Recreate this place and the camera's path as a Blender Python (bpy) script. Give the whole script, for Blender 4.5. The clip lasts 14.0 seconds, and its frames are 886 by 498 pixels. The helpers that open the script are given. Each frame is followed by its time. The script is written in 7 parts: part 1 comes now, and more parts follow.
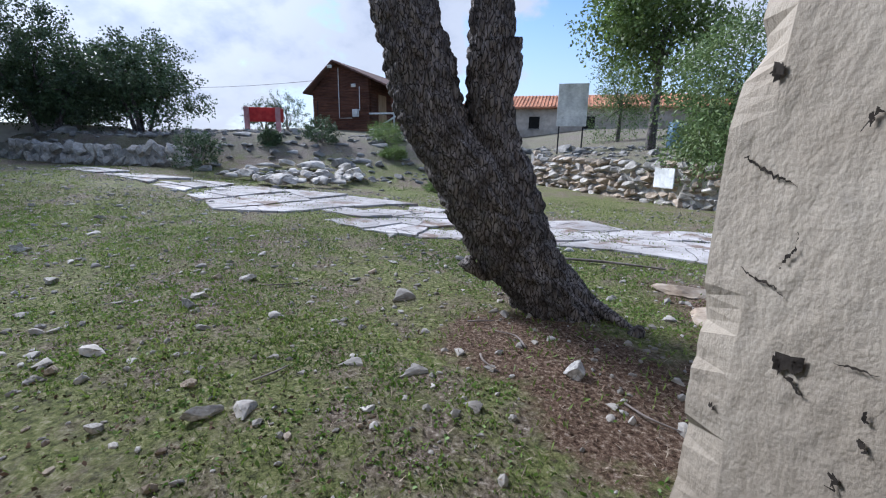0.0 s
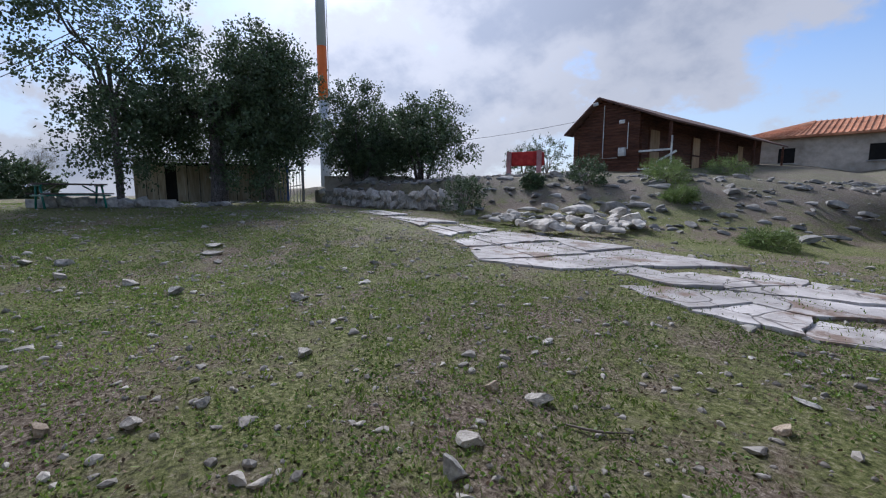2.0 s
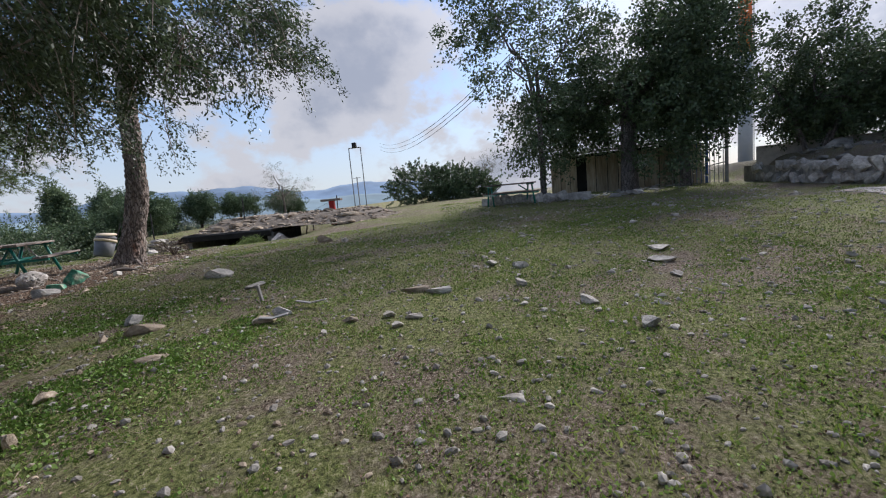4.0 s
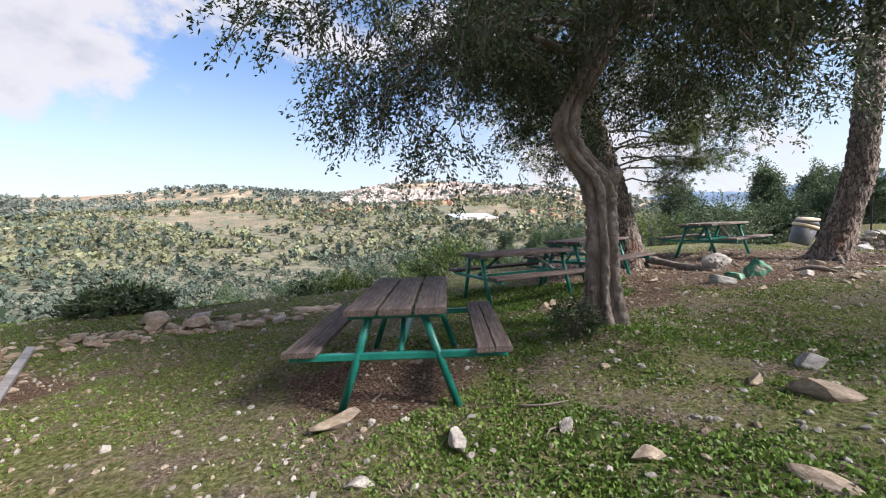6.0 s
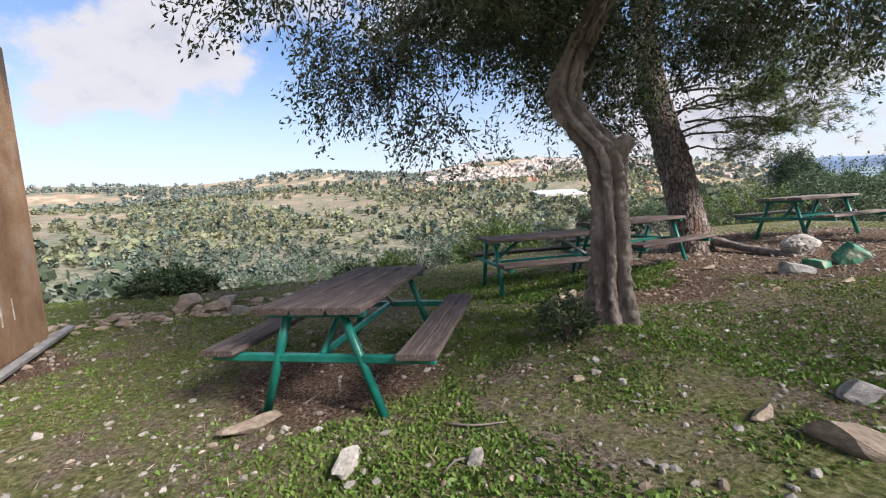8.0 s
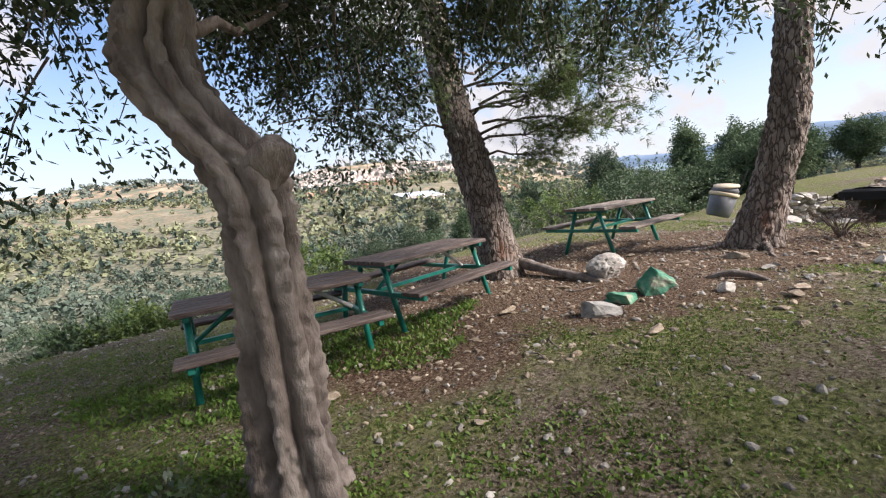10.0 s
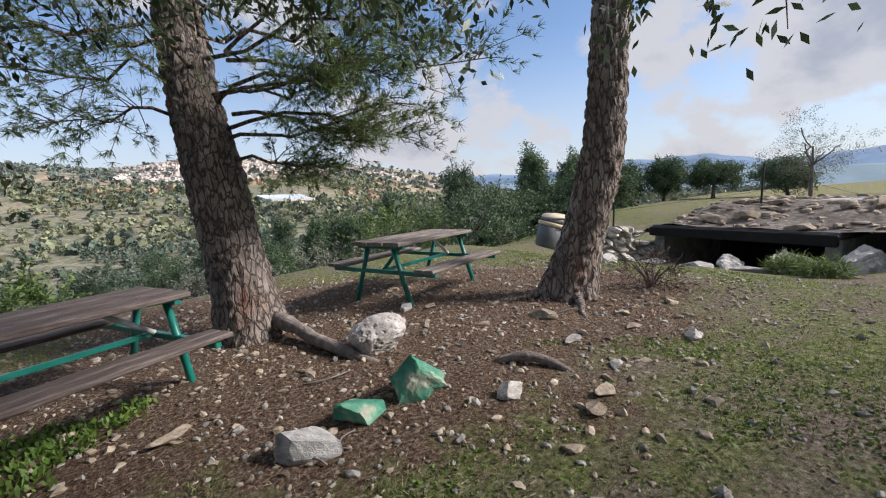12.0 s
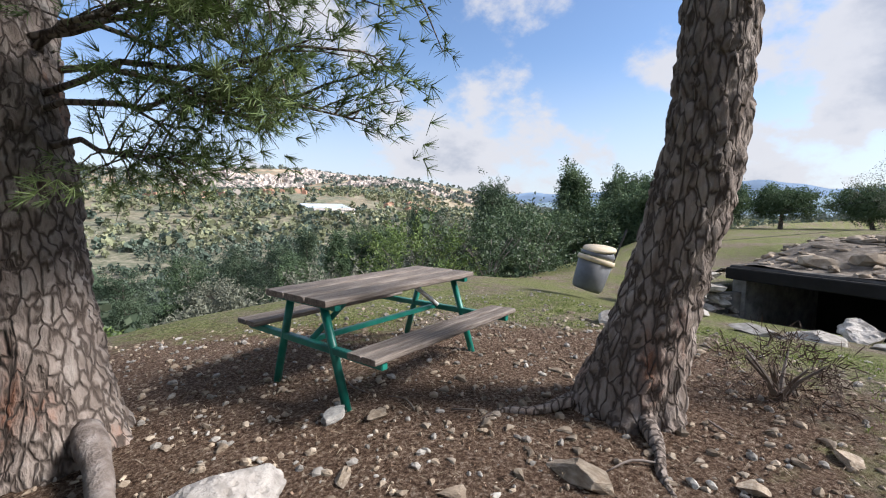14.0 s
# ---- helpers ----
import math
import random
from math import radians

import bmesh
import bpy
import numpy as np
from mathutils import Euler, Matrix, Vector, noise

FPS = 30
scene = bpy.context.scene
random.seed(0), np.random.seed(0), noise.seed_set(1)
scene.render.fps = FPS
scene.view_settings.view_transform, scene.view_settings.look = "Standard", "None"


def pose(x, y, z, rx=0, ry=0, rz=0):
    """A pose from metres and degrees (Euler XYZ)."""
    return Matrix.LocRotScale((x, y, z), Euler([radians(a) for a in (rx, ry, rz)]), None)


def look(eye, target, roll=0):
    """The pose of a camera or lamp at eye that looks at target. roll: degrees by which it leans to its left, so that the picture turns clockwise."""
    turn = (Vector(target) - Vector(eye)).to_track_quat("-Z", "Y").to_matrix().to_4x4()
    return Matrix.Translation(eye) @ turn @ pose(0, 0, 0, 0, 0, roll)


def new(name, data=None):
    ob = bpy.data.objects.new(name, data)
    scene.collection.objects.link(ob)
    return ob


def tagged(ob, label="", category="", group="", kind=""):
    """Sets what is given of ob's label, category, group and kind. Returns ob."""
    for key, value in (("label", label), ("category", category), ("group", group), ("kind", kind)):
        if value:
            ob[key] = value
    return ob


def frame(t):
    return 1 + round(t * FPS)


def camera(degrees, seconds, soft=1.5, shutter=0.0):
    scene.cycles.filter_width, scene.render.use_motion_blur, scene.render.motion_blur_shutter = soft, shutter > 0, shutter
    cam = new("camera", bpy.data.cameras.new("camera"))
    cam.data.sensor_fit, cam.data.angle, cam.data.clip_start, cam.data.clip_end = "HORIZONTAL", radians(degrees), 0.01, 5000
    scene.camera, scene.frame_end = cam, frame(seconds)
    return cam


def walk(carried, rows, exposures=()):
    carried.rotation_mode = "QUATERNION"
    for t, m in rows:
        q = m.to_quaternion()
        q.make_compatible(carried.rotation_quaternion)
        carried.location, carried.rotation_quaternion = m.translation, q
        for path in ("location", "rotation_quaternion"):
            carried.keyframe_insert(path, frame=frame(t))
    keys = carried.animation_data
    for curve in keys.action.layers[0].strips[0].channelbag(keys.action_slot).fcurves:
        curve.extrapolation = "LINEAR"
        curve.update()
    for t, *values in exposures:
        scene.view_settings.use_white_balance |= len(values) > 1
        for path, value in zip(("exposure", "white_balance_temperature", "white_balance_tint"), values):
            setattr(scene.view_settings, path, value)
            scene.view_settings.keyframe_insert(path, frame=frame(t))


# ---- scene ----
cam = camera(92.3, 14.0, soft=1.15)
PATH = [
    (0, (0.41, 1.37, 1.261), (0.113, 3.296, 0.81), 1.0),
    (0.5, (0.191, 1.827, 1.281), (-0.358, 3.698, 0.835), 0.5),
    (1, (-0.134, 2.239, 1.265), (-0.936, 4.031, 0.887), 0.2),
    (1.5, (-0.572, 2.689, 1.196), (-1.852, 4.209, 0.975), 0.0),
    (2, (-1.021, 2.923, 1.192), (-2.309, 4.43, 0.931), 0.0),
    (2.2, (-1.242, 3.029, 1.178), (-2.61, 4.46, 0.895), -0.4),
    (4.3, (-3.313, 2.723, 1.316), (-5.277, 2.418, 1.093), -5.6),
    (4.5, (-3.554, 2.614, 1.31), (-5.469, 2.072, 1.109), -5.7),
    (5, (-4.027, 2.313, 1.332), (-5.568, 1.045, 1.195), -4.8),
    (5.5, (-4.315, 1.952, 1.359), (-5.506, 0.35, 1.238), -2.1),
    (6, (-4.586, 1.718, 1.36), (-4.979, -0.239, 1.229), -2.2),
    (6.5, (-4.735, 1.563, 1.352), (-4.674, -0.43, 1.195), -1.9),
    (7, (-4.947, 1.647, 1.328), (-4.831, -0.34, 1.139), -0.1),
    (7.5, (-5.307, 1.587, 1.324), (-5.198, -0.397, 1.103), -0.9),
    (8, (-5.696, 1.392, 1.36), (-5.691, -0.597, 1.148), -3.5),
    (8.2, (-5.84, 1.176, 1.351), (-6.084, -0.794, 1.106), -2.8),
    (10.3, (-7.734, -0.628, 1.544), (-8.405, -2.497, 1.309), -5.1),
    (10.5, (-7.94, -0.75, 1.537), (-8.704, -2.585, 1.315), -3.5),
    (11, (-8.419, -1.035, 1.586), (-9.428, -2.746, 1.355), -3.5),
    (11.5, (-8.93, -1.236, 1.607), (-9.978, -2.921, 1.36), -3.2),
    (12, (-9.363, -1.51, 1.618), (-10.498, -3.137, 1.363), -2.6),
    (12.5, (-9.891, -1.857, 1.599), (-10.993, -3.511, 1.371), -3.5),
    (13, (-10.293, -2.238, 1.61), (-11.385, -3.902, 1.411), -2.3),
    (13.5, (-10.679, -2.588, 1.617), (-11.728, -4.283, 1.456), -1.6),
    (14, (-10.97, -2.991, 1.674), (-11.97, -4.714, 1.493), -0.1),
]
walk(cam, [(t, look(eye, target, roll)) for t, eye, target, roll in PATH],
     exposures=[(0, 0.58, 5650, 12), (0.5, 0.48, 5700, 13), (1.0, 0.60, 5800, 14), (1.5, 0.30, 5900, 14), (2.0, 0.18, 5950, 14), (4.5, 0.32, 6550, 14), (5.2, 0.44, 6650, 14), (6.0, 0.82, 6700, 15), (6.5, 0.74, 6650, 16), (8.0, 0.74, 6700, 15), (10.4, 0.84, 6900, 15), (11.0, 0.60, 6800, 14), (12.0, 0.42, 6600, 13), (13.3, 0.48, 6520, 12), (14.0, 0.66, 6500, 12)])

# ---- world, sun, exposure ----
SUN_AZ = 55.0      # degrees anticlockwise from +y
SUN_EL = 36.0
world = bpy.data.worlds.new("sky")
scene.world = world
world.use_nodes = True
wt = world.node_tree
wt.nodes.clear()


def wnode(kind, **props):
    n = wt.nodes.new(kind)
    for k, v in props.items():
        if k == "operation":
            n.operation = v
        elif k == "blend":
            n.data_type, n.blend_type, n.clamp_factor = "RGBA", v, True
    return n


def wmath(op, a, b=None):
    n = wt.nodes.new("ShaderNodeMath")
    n.operation = op
    for i, v in enumerate((a, b)):
        if v is None:
            continue
        if isinstance(v, (int, float)):
            n.inputs[i].default_value = v
        else:
            wt.links.new(v, n.inputs[i])
    return n.outputs[0]


sky = wt.nodes.new("ShaderNodeTexSky")
sky.sky_type, sky.sun_disc = "NISHITA", False
sky.sun_elevation, sky.sun_rotation = radians(SUN_EL), radians(-SUN_AZ)
sky.air_density, sky.dust_density, sky.ozone_density = 1.0, 0.6, 1.6
coords = wt.nodes.new("ShaderNodeTexCoord")
split = wt.nodes.new("ShaderNodeSeparateXYZ")
wt.links.new(coords.outputs["Generated"], split.inputs[0])
up = wmath("MAXIMUM", split.outputs[2], 0.0)
flat = wmath("ADD", wmath("MULTIPLY", up, 0.75), 0.42)
plane = wt.nodes.new("ShaderNodeCombineXYZ")
wt.links.new(wmath("DIVIDE", split.outputs[0], flat), plane.inputs[0])
wt.links.new(wmath("DIVIDE", split.outputs[1], flat), plane.inputs[1])
plane.inputs[2].default_value = 3.7


def wnoise(scale, detail, rough):
    n = wt.nodes.new("ShaderNodeTexNoise")
    n.inputs["Scale"].default_value, n.inputs["Detail"].default_value, n.inputs["Roughness"].default_value = scale, detail, rough
    wt.links.new(plane.outputs[0], n.inputs["Vector"])
    return n.outputs["Fac"]


def wramp(value, a, b):
    n = wt.nodes.new("ShaderNodeMapRange")
    n.interpolation_type = "SMOOTHSTEP"
    n.inputs["From Min"].default_value, n.inputs["From Max"].default_value = a, b
    wt.links.new(value, n.inputs["Value"])
    return n.outputs["Result"]


big, fine = wnoise(1.35, 8.0, 0.55), wnoise(4.2, 7.0, 0.62)
cover = wmath("ADD", wmath("MULTIPLY", big, 0.78), wmath("MULTIPLY", fine, 0.22))
# more cloud towards the sun, clear lanes away from it
toward = wmath("ADD", wmath("MULTIPLY", split.outputs[0], -math.sin(radians(SUN_AZ))), wmath("MULTIPLY", split.outputs[1], math.cos(radians(SUN_AZ))))
cover = wmath("ADD", cover, wmath("MULTIPLY", toward, 0.05))
mask = wramp(cover, 0.468, 0.535)
thick = wramp(cover, 0.54, 0.66)
low = wramp(split.outputs[2], 0.34, 0.0)
grey = wt.nodes.new("ShaderNodeMix")
grey.data_type = "RGBA"
grey.inputs[6].default_value, grey.inputs[7].default_value = (5.5, 5.65, 6.05, 1), (3.5, 3.85, 4.6, 1)
wt.links.new(thick, grey.inputs[0])
# the brighter patch of cloud in front of the sun
glow_dir = (-math.sin(radians(SUN_AZ)) * math.cos(radians(SUN_EL)), math.cos(radians(SUN_AZ)) * math.cos(radians(SUN_EL)), math.sin(radians(SUN_EL)))
dotp = wt.nodes.new("ShaderNodeVectorMath")
dotp.operation = "DOT_PRODUCT"
wt.links.new(coords.outputs["Generated"], dotp.inputs[0])
dotp.inputs[1].default_value = glow_dir
halo = wmath("ADD", wmath("MULTIPLY", wramp(dotp.outputs["Value"], 0.75, 1.0), 0.55), 1.0)
bright = wt.nodes.new("ShaderNodeVectorMath")
bright.operation = "SCALE"
wt.links.new(grey.outputs[2], bright.inputs[0])
wt.links.new(halo, bright.inputs["Scale"])
hazy = wt.nodes.new("ShaderNodeMix")
hazy.data_type = "RGBA"
hazy.inputs[7].default_value = (5.4, 6.0, 6.95, 1)
wt.links.new(wmath("MULTIPLY", low, 0.75), hazy.inputs[0])
skyup = wt.nodes.new("ShaderNodeVectorMath")
skyup.operation = "MULTIPLY"
skyup.inputs[1].default_value = (1.2, 1.3, 1.45)
wt.links.new(sky.outputs[0], skyup.inputs[0])
wt.links.new(skyup.outputs[0], hazy.inputs[6])
mixed = wt.nodes.new("ShaderNodeMix")
mixed.data_type = "RGBA"
wt.links.new(wmath("MULTIPLY", mask, 0.93), mixed.inputs[0])
wt.links.new(hazy.outputs[2], mixed.inputs[6])
wt.links.new(bright.outputs[0], mixed.inputs[7])
back = wt.nodes.new("ShaderNodeBackground")
back.inputs["Strength"].default_value = 0.088
wt.links.new(mixed.outputs[2], back.inputs["Color"])
wout = wt.nodes.new("ShaderNodeOutputWorld")
wt.links.new(back.outputs[0], wout.inputs[0])

sun = new("sun", bpy.data.lights.new("sun", "SUN"))
sun.data.energy, sun.data.angle, sun.data.color = 4.5, radians(14), (1.0, 0.975, 0.95)
sun.matrix_world = look(tuple(60 * c for c in glow_dir), (0, 0, 0))
scene.view_settings.exposure = 0.0


# ---- materials ----
def mat(name, cols, scale=6.0, rough=0.85, bump=0.3, fine=4.0, metal=0.0, stretch=(1, 1, 1), rand=0.0, spec=0.3, patch=0.35, island=0.0, spots=None, coord="Object", trans=0.0, cracks=None):
    """Noise-mottled surface: cols run through a ramp, a coarse noise varies the value, a fine one gives relief."""
    m = bpy.data.materials.new(name)
    m.use_nodes = True
    nt = m.node_tree
    bsdf = nt.nodes["Principled BSDF"]
    tc = nt.nodes.new("ShaderNodeTexCoord")
    mp = nt.nodes.new("ShaderNodeMapping")
    mp.inputs["Scale"].default_value = stretch
    nt.links.new(tc.outputs[coord], mp.inputs["Vector"])

    def nz(s, d, r=0.6):
        n = nt.nodes.new("ShaderNodeTexNoise")
        n.inputs["Scale"].default_value, n.inputs["Detail"].default_value, n.inputs["Roughness"].default_value = s, d, r
        nt.links.new(mp.outputs[0], n.inputs["Vector"])
        return n.outputs["Fac"]
    ramp = nt.nodes.new("ShaderNodeValToRGB")
    els = ramp.color_ramp.elements
    while len(els) < len(cols):
        els.new(0.5)
    for i, c in enumerate(cols):
        els[i].position = 0.3 + 0.4 * i / max(1, len(cols) - 1)
        els[i].color = (*c, 1)
    nt.links.new(nz(scale, 7.0), ramp.inputs[0])
    val = nt.nodes.new("ShaderNodeMapRange")
    val.inputs["From Min"].default_value, val.inputs["From Max"].default_value = 0.3, 0.7
    val.inputs["To Min"].default_value, val.inputs["To Max"].default_value = 1 - patch, 1 + patch
    nt.links.new(nz(scale * 0.17, 4.0), val.inputs[0])
    hsv = nt.nodes.new("ShaderNodeHueSaturation")
    nt.links.new(ramp.outputs[0], hsv.inputs["Color"])
    last = val.outputs[0]
    for amount, node, out in ((rand, "ShaderNodeObjectInfo", "Random"), (island, "ShaderNodeNewGeometry", "Random Per Island")):
        if amount:
            oi = nt.nodes.new(node)
            r = nt.nodes.new("ShaderNodeMapRange")
            r.inputs["To Min"].default_value, r.inputs["To Max"].default_value = 1 - amount, 1 + amount
            nt.links.new(oi.outputs[out], r.inputs[0])
            mu = nt.nodes.new("ShaderNodeMath")
            mu.operation = "MULTIPLY"
            nt.links.new(last, mu.inputs[0])
            nt.links.new(r.outputs[0], mu.inputs[1])
            last = mu.outputs[0]
    nt.links.new(last, hsv.inputs["Value"])
    colour = hsv.outputs[0]
    if spots:
        (sc, lo, hi, col) = spots
        f = nt.nodes.new("ShaderNodeMapRange")
        f.interpolation_type = "SMOOTHSTEP"
        f.inputs["From Min"].default_value, f.inputs["From Max"].default_value = lo, hi
        nt.links.new(nz(sc, 5.0, 0.65), f.inputs[0])
        mx = nt.nodes.new("ShaderNodeMix")
        mx.data_type = "RGBA"
        nt.links.new(f.outputs[0], mx.inputs[0])
        nt.links.new(colour, mx.inputs[6])
        mx.inputs[7].default_value = (*col, 1)
        colour = mx.outputs[2]
    relief = None
    if cracks:
        wob = nt.nodes.new("ShaderNodeVectorMath")
        wob.operation = "MULTIPLY_ADD"
        wn = nt.nodes.new("ShaderNodeTexNoise")
        wn.inputs["Scale"].default_value = cracks[0] * 0.8
        nt.links.new(mp.outputs[0], wn.inputs["Vector"])
        nt.links.new(wn.outputs["Color"], wob.inputs[0])
        wob.inputs[1].default_value = (1.1 / cracks[0],) * 3
        nt.links.new(mp.outputs[0], wob.inputs[2])
        vo = nt.nodes.new("ShaderNodeTexVoronoi")
        vo.feature = "DISTANCE_TO_EDGE"
        vo.inputs["Scale"].default_value = cracks[0]
        nt.links.new(wob.outputs[0], vo.inputs["Vector"])
        cr = nt.nodes.new("ShaderNodeMapRange")
        cr.interpolation_type = "SMOOTHSTEP"
        cr.inputs["From Min"].default_value, cr.inputs["From Max"].default_value = 0.0, cracks[1]
        nt.links.new(vo.outputs["Distance"], cr.inputs[0])
        cx = nt.nodes.new("ShaderNodeMix")
        cx.data_type = "RGBA"
        nt.links.new(cr.outputs[0], cx.inputs[0])
        cx.inputs[6].default_value = (*[c * 0.5 for c in cols[0]], 1)
        nt.links.new(colour, cx.inputs[7])
        colour = cx.outputs[2]
        relief = cr.outputs[0]
    nt.links.new(colour, bsdf.inputs["Base Color"])
    bsdf.inputs["Roughness"].default_value, bsdf.inputs["Metallic"].default_value = rough, metal
    bsdf.inputs["Specular IOR Level"].default_value = spec
    if trans:
        tr = nt.nodes.new("ShaderNodeBsdfTranslucent")
        nt.links.new(colour, tr.inputs["Color"])
        ms = nt.nodes.new("ShaderNodeMixShader")
        ms.inputs[0].default_value = trans
        nt.links.new(bsdf.outputs[0], ms.inputs[1])
        nt.links.new(tr.outputs[0], ms.inputs[2])
        nt.links.new(ms.outputs[0], nt.nodes["Material Output"].inputs["Surface"])
    if bump:
        b = nt.nodes.new("ShaderNodeBump")
        b.inputs["Strength"].default_value, b.inputs["Distance"].default_value = bump, 0.02
        nt.links.new(nz(scale * fine, 8.0), b.inputs["Height"])
        last = b.outputs[0]
        if relief is not None:
            b2 = nt.nodes.new("ShaderNodeBump")
            b2.inputs["Strength"].default_value, b2.inputs["Distance"].default_value = 0.8, 0.012
            nt.links.new(relief, b2.inputs["Height"])
            nt.links.new(last, b2.inputs["Normal"])
            last = b2.outputs[0]
        nt.links.new(last, bsdf.inputs["Normal"])
    return m


STONE = mat("limestone", [(0.21, 0.19, 0.165), (0.35, 0.325, 0.29), (0.48, 0.455, 0.415)], 7, 0.9, 0.6, rand=0.22, island=0.25, spots=(5, 0.60, 0.72, (0.20, 0.18, 0.16)))
STONE_WARM = mat("warm_stone", [(0.20, 0.15, 0.108), (0.30, 0.242, 0.18), (0.42, 0.36, 0.29)], 7, 0.9, 0.6, rand=0.25, island=0.25)
STONE_DARK = mat("weathered_stone", [(0.17, 0.165, 0.16), (0.30, 0.29, 0.27), (0.42, 0.40, 0.37)], 6, 0.92, 0.6, rand=0.25, island=0.3)
BOULDER = mat("pitted_limestone", [(0.26, 0.235, 0.21), (0.44, 0.405, 0.37), (0.58, 0.545, 0.50)], 9, 0.92, 0.8, spots=(11, 0.62, 0.70, (0.16, 0.14, 0.125)))
GREEN_STONE = mat("green_painted_stone", [(0.02, 0.14, 0.09), (0.07, 0.25, 0.165), (0.25, 0.38, 0.25)], 4, 0.75, 0.8, spots=(5, 0.54, 0.64, (0.36, 0.36, 0.28)))
BARK_PINE = mat("pine_bark", [(0.15, 0.115, 0.095), (0.26, 0.215, 0.185), (0.37, 0.325, 0.29)], 12, 0.95, 0.9, cracks=(17, 0.17), stretch=(1, 1, 0.30), spots=(3, 0.55, 0.72, (0.19, 0.085, 0.05)))
ROOT_BARK = mat("root_bark", [(0.13, 0.10, 0.085), (0.23, 0.19, 0.165), (0.33, 0.29, 0.265)], 11, 0.92, 1.0)
BARK_DARK = mat("dark_bark", [(0.075, 0.064, 0.06), (0.165, 0.147, 0.14), (0.29, 0.265, 0.25)], 16, 0.95, 0.9, cracks=(36, 0.15), stretch=(1, 1, 0.30))
BARK_OLIVE = mat("olive_bark", [(0.10, 0.078, 0.064), (0.25, 0.205, 0.178), (0.41, 0.355, 0.315)], 8, 0.92, 1.0, stretch=(1, 1, 0.35), spots=(5, 0.56, 0.70, (0.10, 0.08, 0.066)))
LEAF_OLIVE = mat("evergreen_leaf", [(0.030, 0.050, 0.023), (0.064, 0.098, 0.043), (0.13, 0.165, 0.09)], 3, 0.45, 0.0, island=0.45, spec=0.5, trans=0.22)
LEAF_DARK = mat("oak_leaf", [(0.038, 0.066, 0.032), (0.072, 0.112, 0.053), (0.125, 0.17, 0.085)], 2, 0.5, 0.0, island=0.45, spec=0.4, trans=0.2)
LEAF_LIGHT = mat("light_leaf", [(0.075, 0.125, 0.035), (0.14, 0.20, 0.06), (0.21, 0.26, 0.09)], 2, 0.55, 0.0, island=0.4, trans=0.3)
LEAF_GREY = mat("grey_leaf", [(0.12, 0.13, 0.095), (0.18, 0.19, 0.14), (0.26, 0.26, 0.205)], 2, 0.7, 0.0, island=0.35, trans=0.2)
NEEDLE = mat("pine_needles", [(0.085, 0.14, 0.05), (0.155, 0.22, 0.08), (0.23, 0.285, 0.12)], 2, 0.55, 0.0, island=0.45, trans=0.25)
NEEDLE_DEEP = mat("deep_green_needles", [(0.048, 0.082, 0.050), (0.080, 0.118, 0.070), (0.12, 0.158, 0.098)], 0.6, 0.8, 0.0, island=0.35, trans=0.2)
NEEDLE_FAR = mat("distant_pine_needles", [(0.062, 0.105, 0.055), (0.10, 0.15, 0.078), (0.15, 0.195, 0.11)], 0.6, 0.8, 0.0, island=0.35, trans=0.2)
WOOD_TOP = mat("weathered_plank", [(0.060, 0.042, 0.036), (0.115, 0.088, 0.078), (0.20, 0.165, 0.15)], 7, 0.8, 0.6, stretch=(0.6, 9, 9), rand=0.12, spots=(4, 0.62, 0.8, (0.26, 0.24, 0.23)))
WOOD_GREY = mat("grey_weathered_plank", [(0.11, 0.085, 0.07), (0.20, 0.165, 0.14), (0.30, 0.265, 0.235)], 7, 0.85, 0.6, stretch=(0.6, 9, 9), rand=0.12)
GREEN_PAINT = mat("green_enamel", [(0.0, 0.11, 0.085), (0.004, 0.17, 0.13), (0.02, 0.22, 0.17)], 6, 0.38, 0.15, spec=0.5, spots=(14, 0.68, 0.74, (0.10, 0.06, 0.04)))
WHITE_PAINT = mat("chipped_white_paint", [(0.55, 0.55, 0.53), (0.68, 0.68, 0.66), (0.75, 0.75, 0.73)], 9, 0.6, 0.2)
PLASTER = mat("ochre_plaster", [(0.21, 0.118, 0.062), (0.33, 0.20, 0.112), (0.42, 0.285, 0.178)], 2.2, 0.9, 0.4, fine=14, stretch=(1, 1, 0.8), patch=0.30, spots=(1.1, 0.52, 0.72, (0.36, 0.29, 0.235)))
PLASTER_PALE = mat("pale_rough_plaster", [(0.28, 0.235, 0.18), (0.37, 0.32, 0.255), (0.43, 0.38, 0.31)], 6, 0.92, 0.35, fine=5, patch=0.22, stretch=(1, 1, 0.8), spots=(3, 0.60, 0.72, (0.26, 0.23, 0.19)))
